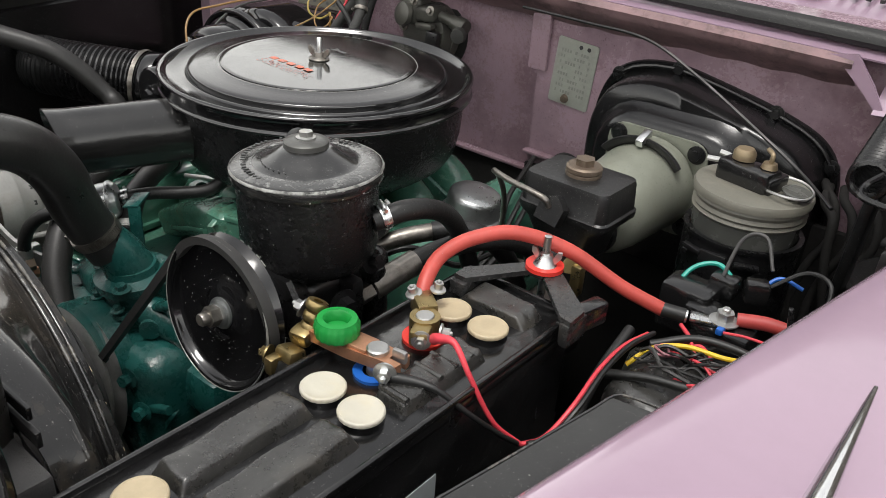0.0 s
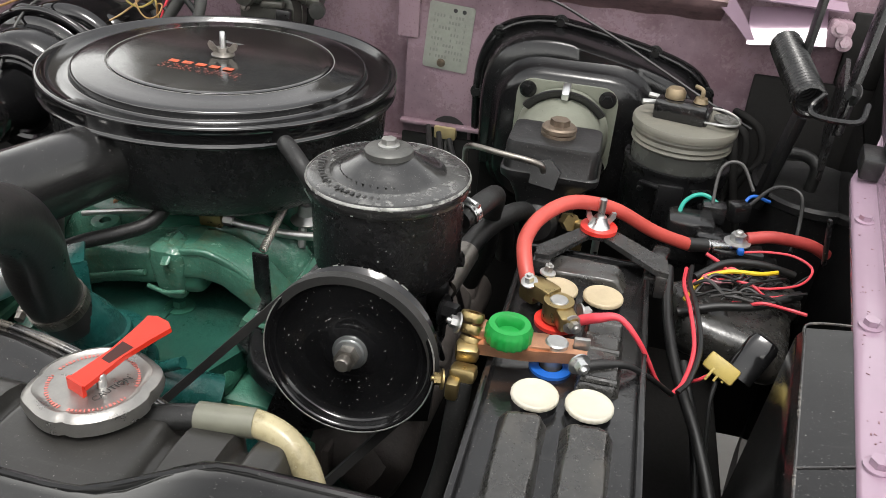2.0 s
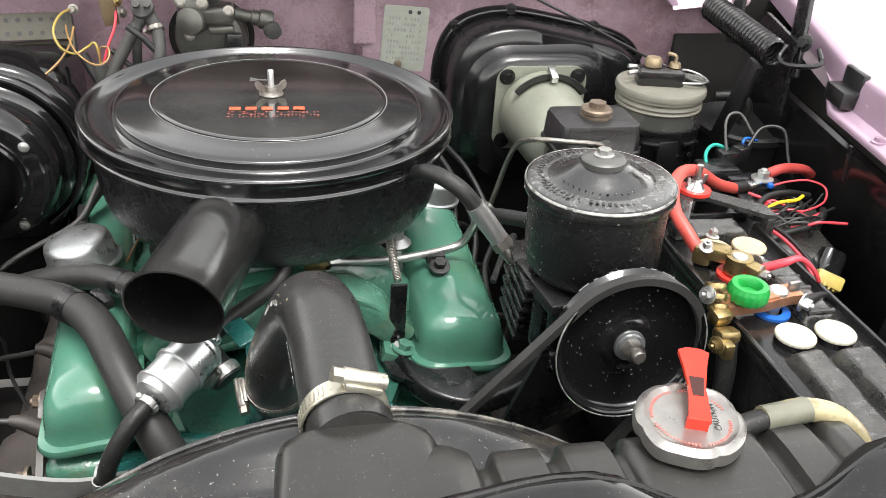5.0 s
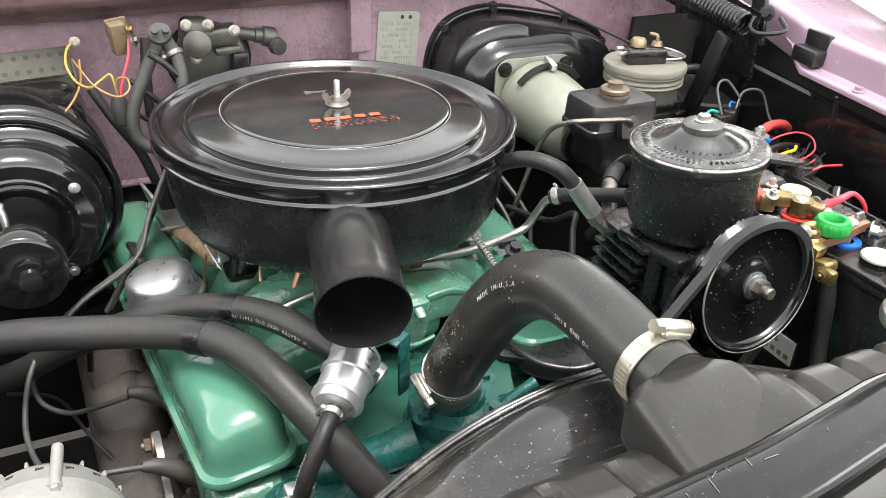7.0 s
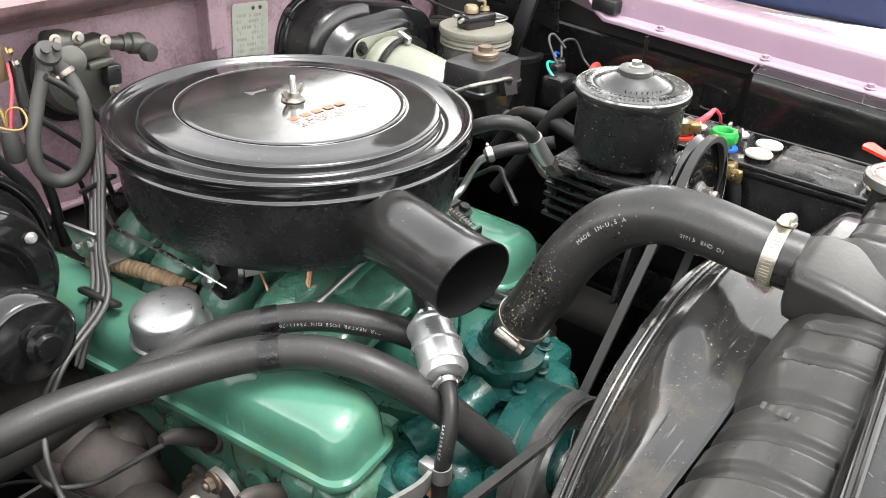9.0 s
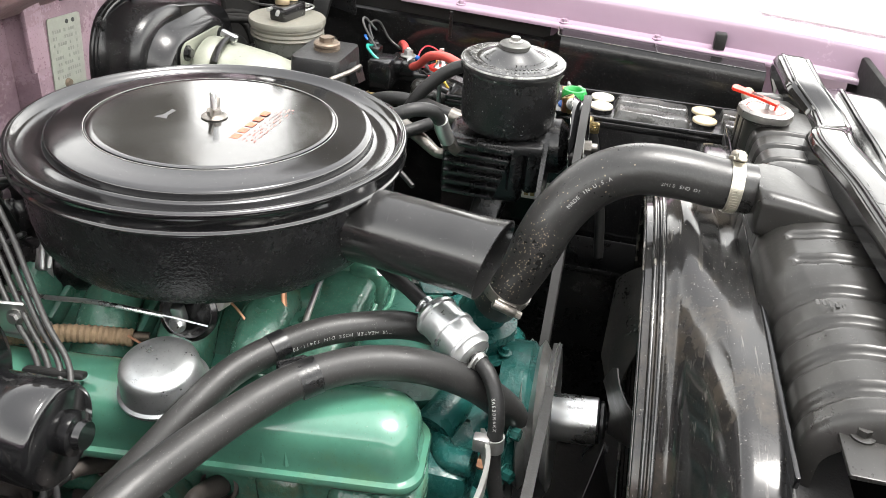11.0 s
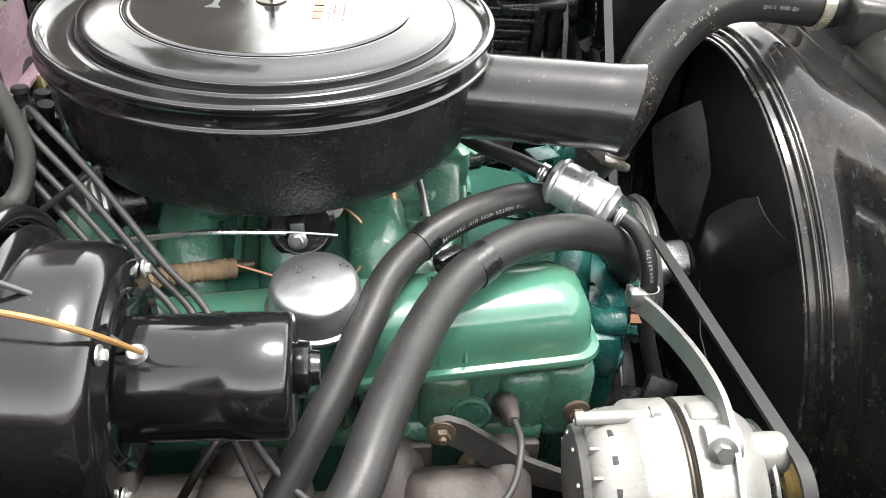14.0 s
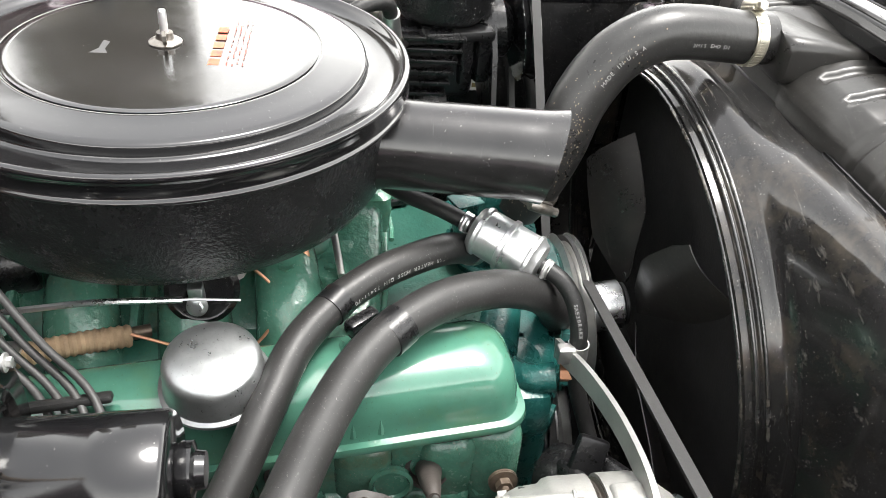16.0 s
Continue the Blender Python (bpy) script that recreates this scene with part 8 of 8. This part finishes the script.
part("lug", join(lathe([(0, -0.016), (0.013, -0.016), (0.015, -0.013), (0.015, 0.013), (0.013, 0.016), (0, 0.016)], (-0.352, -0.362, 0.806), AX, 28), box((-0.350, -0.352, 0.785), (0.024, 0.030, 0.036), 0.006, None, 3)), ALTCAST, al)
ear = Vector((-0.357, -0.325, 0.824))
part("ear", join(tube([ear + Vector((0.014, 0, -0.055)), ear - Vector((0, 0, 0.004))], 0.012, 14), tube([ear + AX * -0.012, ear + AX * 0.012], 0.013, 18)), ALTCAST, al)
part("ear_bolt", bolt(ear + Vector((-0.012, 0.004, 0.006)), (-1, 0.2, 0.5), 0.0060, 0.006), STEEL, al, "zinc adjusting bolt")
ap = A0 + AX * 0.150
part("alternator_fan", lathe([(0, -0.020), (0.050, -0.020), (0.052, -0.018), (0.050, -0.016), (0, -0.016)], ap, AX, 40), ZINC, al)
part("alternator_pulley", lathe([(0, -0.012), (0.034, -0.010), (0.036, -0.008), (0.028, 0.0), (0.036, 0.008), (0.034, 0.010), (0.012, 0.010), (0, 0.012)], ap, AX, 40), mat("yellow_zinc", (0.26, 0.21, 0.10), 0.4, metal=0.9), al, "yellow-plated pulley")
strap = [(-0.132, -0.328, 0.774), (-0.175, -0.340, 0.783), (-0.235, -0.342, 0.803), (-0.290, -0.338, 0.822), (-0.335, -0.333, 0.832), (-0.372, -0.330, 0.820), (-0.405, -0.330, 0.790), (-0.430, -0.330, 0.745)]
ss = thing("alternator_strap", (-0.132, -0.328, 0.77), "curved grey steel adjusting strap", "bracket")
line = spline(strap, 10)
secs = []
for i, p in enumerate(line):
    t = (line[min(i + 1, len(line) - 1)] - line[max(i - 1, 0)]).normalized()
    nrm = Vector((0, 1, 0)).cross(t).normalized()
    secs.append([p + nrm * 0.010 + Vector((0, 0.0022, 0)), p - nrm * 0.010 + Vector((0, 0.0022, 0)), p - nrm * 0.010 - Vector((0, 0.0022, 0)), p + nrm * 0.010 - Vector((0, 0.0022, 0))])
part("strap", loft(secs), mat("grey_strap_steel", (0.33, 0.33, 0.315), 0.40, metal=0.6, var=0.15, scale=40), ss)
part("p_clip", join(band((-0.1465, -0.342, 0.784), (0, 0.05, 1), 0.0083, 0.016, None, 24), box((-0.150, -0.330, 0.784), (0.012, 0.016, 0.016), 0.002)), STEEL, ss, "dull steel hose clip")
part("strap_bolt", prism(hexagon(0.009), 0.010, aim((-0.140, -0.336, 0.772), (-0.1, -1, 0)), 0.001), RUSTY, ss, "rusty strap bolt")

# ---- heater blower on the right ----
bl = thing("heater_blower", (-0.37, 0.12, 0.80), "gloss black heater blower with a cylindrical motor", "heater blower")
BX, BZ = -0.334, 0.876
BA = (0, -1, 0)
part("motor", lathe([(0, 0), (0.0405, 0.0), (0.0405, 0.060), (0.0412, 0.061), (0.0412, 0.098), (0.0395, 0.1005), (0.036, 0.102), (0, 0.102)], (BX, 0.068, BZ), BA, 56), GLOSS, bl, "gloss black motor case")
part("motor_end", lathe([(0, 0), (0.016, 0), (0.0175, 0.002), (0.0175, 0.009), (0.012, 0.0105), (0.011, 0.016), (0, 0.016)], (BX + 0.006, -0.034, BZ), BA, 28), GLOSS, bl)
dr = part("drum", lathe([(0, 0.0), (0.044, 0.0), (0.050, 0.004), (0.053, 0.002), (0.058, 0.005), (0.062, 0.003), (0.074, 0.004), (0.080, 0.001), (0.085, -0.006), (0.088, -0.018), (0.088, -0.048), (0.095, -0.050), (0.098, -0.054), (0.095, -0.058), (0.090, -0.062), (0.090, -0.10), (0, -0.10)], (BX, 0.072, BZ), BA, 72), GLOSS, bl, "stepped gloss black fan drum", 50)
for a in (35, 125, 215, 305):
    part("drum_screw", bolt((BX + 0.073 * math.cos(radians(a)), 0.0675, BZ + 0.073 * math.sin(radians(a))), BA, 0.0036, 0.003), STEEL, dr)
scr_ = part("scroll", lathe([(0, 0), (0.098, 0), (0.104, -0.006), (0.106, -0.02), (0.106, -0.08), (0, -0.08)], (BX + 0.002, 0.170, BZ), BA, 60), GLOSS, bl, "gloss black blower scroll", 50)
part("scroll_outlet", box((BX - 0.012, 0.26, BZ - 0.032), (0.20, 0.15, 0.25), 0.03, None, 3), GLOSS, scr_, "", 50)
for k in range(3):
    part("scroll_rib", tube([(BX + (0.085 + 0.010 * k) * math.cos(radians(a)), 0.158 - 0.012 * k, BZ + (0.085 + 0.010 * k) * math.sin(radians(a))) for a in range(-60, 200, 20)], 0.006, 8, 3), GLOSS, scr_, "", 50)
part("feed_wire", tube([(BX - 0.02, 0.27, BZ + 0.110), (BX - 0.040, 0.20, BZ + 0.112), (BX - 0.052, 0.13, BZ + 0.106), (BX - 0.056, 0.090, BZ + 0.100), (BX - 0.045, 0.066, BZ + 0.078), (BX - 0.019, 0.052, BZ + 0.040)], 0.0018, 8), AMBERWIRE, bl, "amber feed wire")
part("feed_wire", tube([(BX - 0.01, 0.22, BZ + 0.116), (BX - 0.02, 0.15, BZ + 0.108), (BX - 0.018, 0.095, BZ + 0.078), (BX - 0.016, 0.058, BZ + 0.038)], 0.0018, 8), GREYWIRE, bl)
part("grommet", lathe([(0, 0), (0.007, 0), (0.005, 0.004), (0, 0.005)], (BX - 0.017, 0.056, BZ + 0.0365), (-0.4, 0, 1), 16), STEEL, bl)

duct = thing("air_duct", (-0.58, 0.02, 0.78), "black corrugated air duct beside the heater blower", "duct")
dl = spline([(-0.49, 0.080, 0.832), (-0.54, 0.050, 0.836), (-0.60, 0.010, 0.840), (-0.655, -0.02, 0.842), (-0.70, -0.03, 0.842)], 22)
part("duct", tube(dl, [0.050 + 0.0022 * (1 if i % 3 else -1) for i in range(len(dl))], 28, smooth=False), SATIN, duct, "corrugated black hose")
dax = (dl[1] - dl[0]).normalized()
part("collar", lathe([(0.0515, 0), (0.0545, 0.0), (0.0550, 0.002), (0.0550, 0.020), (0.0535, 0.023), (0.0515, 0.023)], dl[0], dax, 36), GLOSS, duct, "smooth black collar")
part("duct_clip", band(dl[0] + dax * 0.032, dax, 0.0545, 0.008, 300, 36), NUTSTEEL, duct, "dull worm-drive clip")

# ---- wiper motor, vacuum hose, small parts on the firewall ----
wm = thing("wiper_motor", (-0.03, 0.30, 0.94), "olive-grey wiper motor cluster on the firewall", "wiper motor")
can = part("motor_can", lathe([(0, 0), (0.046, 0), (0.050, 0.004), (0.0505, 0.010), (0.0490, 0.014), (0.0480, 0.030), (0.044, 0.037), (0.030, 0.041), (0, 0.042)], (-0.070, 0.336, 0.970), (-0.05, -1, 0.12), 44), WIPER, wm, "round grey motor can")
part("can_rib", lathe([(0.0492, 0.016), (0.0508, 0.017), (0.0508, 0.020), (0.0492, 0.021)], (-0.070, 0.336, 0.970), (-0.05, -1, 0.12), 44), WIPER, can)
part("gear_housing", box((-0.092, 0.300, 1.012), (0.040, 0.040, 0.046), 0.010, turn(0, 8, 10), 3), WIPER, wm)
part("gear_cover", lathe([(0, 0), (0.017, 0), (0.019, 0.003), (0.018, 0.010), (0.009, 0.014), (0, 0.014)], (-0.094, 0.282, 1.004), (-0.2, -1, 0.2), 28), WIPER, wm)
part("valve_body", box((-0.058, 0.298, 1.010), (0.042, 0.034, 0.024), 0.006, turn(0, -6, -4), 3), WIPER, wm)
part("valve_ledge", box((-0.055, 0.284, 0.992), (0.034, 0.014, 0.010), 0.003, turn(0, -4, 0)), WIPER, wm)
part("terminal_block", box((-0.040, 0.286, 0.974), (0.022, 0.014, 0.026), 0.003, turn(0, 6, 8)), DUSTY, wm)
kn = part("plunger_tube", lathe([(0, 0), (0.0085, 0), (0.0085, 0.022), (0.0105, 0.023), (0.0105, 0.032), (0.0135, 0.034), (0.0140, 0.048), (0.0120, 0.052), (0, 0.053)], (-0.036, 0.300, 1.010), (1, -0.05, -0.20), 28), WIPER, wm)
part("plunger_cap", lathe([(0, 0), (0.0110, 0), (0.0125, 0.003), (0.0110, 0.012), (0, 0.014)], (0.012, 0.288, 0.992), (0.3, -1, -0.1), 24), OLDHOSE, kn, "dull rubber cap")
for x, z in ((-0.106, 1.030), (-0.078, 1.028), (-0.044, 1.018), (-0.098, 0.985), (-0.042, 0.955)):
    part("motor_screw", bolt((x, 0.282, z), (0, -1, 0.2), 0.0045, 0.005), NUTSTEEL, wm)
# flat dark disc added in place of a shaded firewall recess
part("wiper_well", lathe([(0, 0), (0.058, 0), (0.060, 0.003), (0.056, 0.006), (0, 0.006)], (-0.072, 0.3435, 0.968), (0, -1, 0.1), 40), GRIMESHADE, wm, "dark plate for the shaded opening behind the motor")
vh = thing("vacuum_hose", (-0.15, 0.225, 0.92), "dull grey rubber hose looping from a tee piece", "hose")
part("tee", join(lathe([(0, 0), (0.012, 0), (0.0145, 0.003), (0.0135, 0.008), (0.006, 0.010), (0, 0.010)], (-0.146, 0.226, 1.034), (-0.1, -0.7, 0.6), 24), tube([(-0.148, 0.228, 1.034), (-0.153, 0.224, 1.018)], 0.0088, 14), tube([(-0.143, 0.228, 1.034), (-0.135, 0.222, 1.016)], 0.0088, 14),
                 lathe([(0, 0), (0.005, 0), (0.005, 0.004), (0, 0.005)], (-0.140, 0.214, 1.043), (0, -0.7, 0.6), 12), lathe([(0, 0), (0.005, 0), (0.005, 0.004), (0, 0.005)], (-0.153, 0.214, 1.043), (0, -0.7, 0.6), 12)), OLDHOSE, vh)
part("hose", tube([(-0.151, 0.226, 1.022), (-0.172, 0.215, 0.990), (-0.192, 0.202, 0.952), (-0.194, 0.195, 0.920), (-0.178, 0.190, 0.904), (-0.158, 0.184, 0.910), (-0.142, 0.182, 0.935), (-0.131, 0.195, 0.975), (-0.130, 0.212, 1.003), (-0.136, 0.224, 1.020)], 0.0079, 16), OLDHOSE, vh)
part("hose_clip", band((-0.133, 0.219, 1.012), (-0.3, 0.5, 0.8), 0.0096, 0.006, 320, 24), NUTSTEEL, vh, "dull worm-drive clip")
part("drop_hose", tube([(-0.160, 0.275, 1.02), (-0.166, 0.262, 0.97), (-0.168, 0.255, 0.91), (-0.160, 0.255, 0.85), (-0.150, 0.27, 0.78)], 0.0065, 14), RUBBER, vh)
part("drop_hose", tube([(-0.235, 0.262, 0.965), (-0.215, 0.250, 0.925), (-0.190, 0.245, 0.88), (-0.175, 0.25, 0.83)], 0.0065, 14), RUBBER, vh)
part("boot", lathe([(0, 0), (0.007, 0), (0.0105, 0.010), (0.0115, 0.035), (0.009, 0.038), (0, 0.038)], (-0.207, 0.222, 0.965), (0.1, 0.1, -1), 20), OLDHOSE, vh, "grey rubber boot")
cb = thing("junction_box", (-0.193, 0.25, 1.02), "tan junction box with red and amber wires", "box")
part("shell", join(box((-0.193, 0.252, 1.028), (0.019, 0.016, 0.040), 0.002, turn(8, -6, 12)), box((-0.193, 0.262, 1.040), (0.026, 0.004, 0.022), 0.001, turn(8, -6, 12))), mat("tan_box_plastic", (0.13, 0.095, 0.055), 0.5, var=0.25, scale=60, bump=0.2, bscale=200), cb)
part("terminal", bolt((-0.180, 0.243, 1.040), (0.8, -0.4, 0.2), 0.004, 0.004), BRASS, cb)
part("terminal", bolt((-0.176, 0.243, 1.026), (0.8, -0.4, 0.2), 0.0045, 0.004), NUTSTEEL, cb)
part("red_wire", tube([(-0.182, 0.244, 1.028), (-0.186, 0.236, 1.008), (-0.195, 0.228, 0.988), (-0.202, 0.224, 0.968), (-0.206, 0.222, 0.955)], 0.0018, 8), REDWIRE, cb)
part("amber_wire", tube([(-0.250, 0.262, 1.004), (-0.243, 0.232, 0.998), (-0.232, 0.212, 0.984), (-0.216, 0.200, 0.974), (-0.203, 0.197, 0.972), (-0.193, 0.203, 0.978), (-0.193, 0.214, 0.988), (-0.204, 0.220, 0.986), (-0.208, 0.222, 0.965)], 0.0012, 8), AMBERWIRE, cb)
part("yellow_wire", tube([(-0.243, 0.288, 1.020), (-0.254, 0.256, 1.018), (-0.258, 0.226, 1.006), (-0.250, 0.216, 0.988), (-0.236, 0.224, 0.978), (-0.222, 0.230, 0.984), (-0.210, 0.226, 0.990), (-0.206, 0.222, 0.960)], 0.0016, 8), mat("dull_yellow_wire", (0.30, 0.22, 0.055), 0.5), cb)
part("amber_wire", tube([(-0.242, 0.270, 1.000), (-0.246, 0.235, 0.982), (-0.262, 0.205, 0.965), (-0.290, 0.180, 0.950), (-0.322, 0.165, 0.944)], 0.0014, 8), AMBERWIRE, cb)
part("terminal", bolt((-0.243, 0.288, 1.018), (0, -1, 0.2), 0.004, 0.008), NUTSTEEL, cb)
rs = thing("resistor_plate", (-0.30, 0.30, 0.97), "olive perforated resistor plate above the blower", "resistor")
OLIVE = mat("olive_plate", (0.055, 0.050, 0.036), 0.5, var=0.3, bump=0.2, bscale=200, dust=0.3, stain=(0.03, 0.025, 0.018), stain_amt=0.5)
rm = Matrix.Translation((-0.302, 0.296, 0.992)) @ turn(-28, 0, 8)
part("plate", box((0, 0, 0), (0.100, 0.003, 0.036), 0.0012, rm), OLIVE, rs)
part("plate", box((0.002, -0.004, -0.032), (0.096, 0.003, 0.024), 0.0012, rm), OLIVE, rs)
part("plate_fold", box((0.050, 0.010, -0.010), (0.003, 0.024, 0.050), 0.001, rm), OLIVE, rs)
for i in range(7):
    for j in range(2):
        part("plate_hole", lathe([(0, 0), (0.0030, 0), (0.0030, 0.0006), (0, 0.0006)], tuple(rm @ Vector((-0.042 + 0.014 * i, -0.0016, -0.009 + 0.018 * j))), tuple(rm.to_3x3() @ Vector((0, -1, 0))), 12), INK, rs)
for i in range(6):
    part("plate_slot", prism([(-0.0035, -0.0014), (0.0035, -0.0014), (0.0035, 0.0014), (-0.0035, 0.0014)], 0.0006, rm @ Matrix.Translation((-0.036 + 0.014 * i, -0.0060, -0.032)) @ turn(90, 0, 0), 0.0), INK, rs)

# plug leads on the right with their comb
for k, run_ in enumerate((((-0.030, 0.235, 0.905), (-0.115, 0.205, 0.915), (-0.153, 0.168, 0.893), (-0.190, 0.120, 0.855), (-0.2205, 0.078, 0.8255), (-0.262, 0.06, 0.76)),
                          ((-0.032, 0.225, 0.908), (-0.117, 0.195, 0.925), (-0.155, 0.155, 0.902), (-0.193, 0.105, 0.860), (-0.2225, 0.065, 0.8275), (-0.268, 0.04, 0.77)),
                          ((-0.036, 0.220, 0.912), (-0.120, 0.185, 0.938), (-0.157, 0.142, 0.911), (-0.197, 0.090, 0.864), (-0.2245, 0.052, 0.8295), (-0.285, 0.030, 0.80), (-0.345, -0.005, 0.765), (-0.352, -0.02, 0.715), (-0.325, -0.045, 0.705), (-0.292, -0.072, 0.725), (-0.262, -0.088, 0.7405)),
                          ((-0.040, 0.215, 0.916), (-0.124, 0.172, 0.950), (-0.159, 0.129, 0.920), (-0.200, 0.078, 0.869), (-0.2265, 0.040, 0.8315), (-0.295, 0.015, 0.80), (-0.345, -0.03, 0.770), (-0.362, -0.09, 0.735), (-0.350, -0.15, 0.725), (-0.328, -0.189, 0.735), (-0.292, -0.203, 0.748), (-0.258, -0.203, 0.7430)))):
    w_ = thing("plug_lead", run_[2], "grey spark plug lead crossing the valve cover", "wire", "right plug leads")
    part("lead", tube(run_, 0.0030, 10), GREYWIRE, w_)
cm = thing("lead_comb", (-0.226, 0.075, 0.83), "black comb holding the plug leads", "clip")
part("comb", box((-0.2236, 0.0587, 0.8287), (0.012, 0.058, 0.007), 0.003, turn(0, 20, 8)), RUBBER, cm)
cm2 = thing("lead_comb", (-0.155, 0.125, 0.875), "black comb holding the plug leads", "clip")
part("comb", box((-0.156, 0.149, 0.9065), (0.009, 0.058, 0.005), 0.002, turn(-34, 20, 8)), RUBBER, cm2)
dist = thing("distributor", (-0.03, 0.235, 0.80), "black distributor cap with towers behind the air cleaner", "distributor")
dcap = part("cap", lathe([(0, 0), (0.050, 0), (0.052, 0.004), (0.050, 0.020), (0.044, 0.040), (0.040, 0.055), (0.034, 0.060), (0, 0.060)], (-0.010, 0.245, 0.835), (-0.1, -0.05, 1), 36), PLASTIC, dist, "black moulded cap")
for k in range(8):
    part("tower", lathe([(0, 0), (0.0078, 0), (0.0070, 0.020), (0.0085, 0.021), (0.0075, 0.026), (0, 0.027)], (-0.014 + 0.029 * math.cos(k * 0.785), 0.243 + 0.029 * math.sin(k * 0.785), 0.884), (-0.1 + 0.2 * math.cos(k * 0.785), 0.2 * math.sin(k * 0.785), 1), 14), RUBBER, dcap)
part("body", lathe([(0, 0), (0.030, 0), (0.030, 0.07), (0.048, 0.09), (0.048, 0.104), (0, 0.104)], (-0.004, 0.248, 0.733), (-0.1, -0.05, 1), 28), STEEL, dist, "dull cast body")
coil_ = thing("ignition_coil", (-0.070, 0.175, 0.80), "black ignition coil lying behind the intake manifold", "ignition coil")
part("can", lathe([(0, 0), (0.028, 0), (0.030, 0.003), (0.030, 0.085), (0.027, 0.090), (0, 0.090)], (-0.060, 0.120, 0.838), (-0.25, 1, -0.05), 32), SATIN, coil_, "black steel can")
part("coil_cap", lathe([(0, 0), (0.027, 0), (0.024, 0.012), (0.010, 0.016), (0.009, 0.030), (0, 0.030)], (-0.082, 0.208, 0.8335), (-0.25, 1, -0.05), 24), PLASTIC, coil_, "moulded black cap")
part("coil_strap", band((-0.070, 0.160, 0.836), (-0.25, 1, -0.05), 0.0315, 0.016, 40, 32), STEEL, coil_, "dull clamp strap")
loom = thing("wiring_loom", (-0.12, 0.21, 0.93), "black taped wires running down the firewall", "wires")
for k, run_ in enumerate((((-0.165, 0.200, 1.020), (-0.143, 0.200, 1.000), (-0.108, 0.200, 0.950), (-0.072, 0.203, 0.870), (-0.05, 0.22, 0.80)), ((-0.190, 0.215, 0.985), (-0.160, 0.212, 0.955), (-0.120, 0.215, 0.905), (-0.095, 0.225, 0.83)), ((-0.205, 0.235, 0.950), (-0.170, 0.232, 0.920), (-0.130, 0.240, 0.870), (-0.12, 0.26, 0.78)))):
    part("wire", tube(run_, 0.0042 - 0.0006 * k, 10), RUBBER if k != 1 else BLACKWIRE, loom)
bkt = thing("coil_bracket", (-0.20, 0.12, 0.84), "grey drilled steel bracket behind the valve cover", "bracket")
part("angle", join(box((-0.190, 0.130, 0.850), (0.004, 0.05, 0.05), 0.001, turn(0, -15, 10)), box((-0.175, 0.130, 0.83), (0.03, 0.05, 0.004), 0.001)), STEEL, bkt)
part("bracket_bolt", join(bolt((-0.194, 0.115, 0.858), (-1, 0, 0.2), 0.005, 0.004), bolt((-0.194, 0.143, 0.845), (-1, 0, 0.2), 0.005, 0.004)), STEEL, bkt)
lowc = thing("ground_cable", (-0.30, 0.05, 0.62), "black cable lying across the exhaust manifold", "cable")
part("cable", tube([(-0.25, -0.12, 0.60), (-0.31, -0.04, 0.665), (-0.34, 0.04, 0.665), (-0.40, 0.12, 0.63)], 0.0022, 8), BLACKWIRE, lowc)
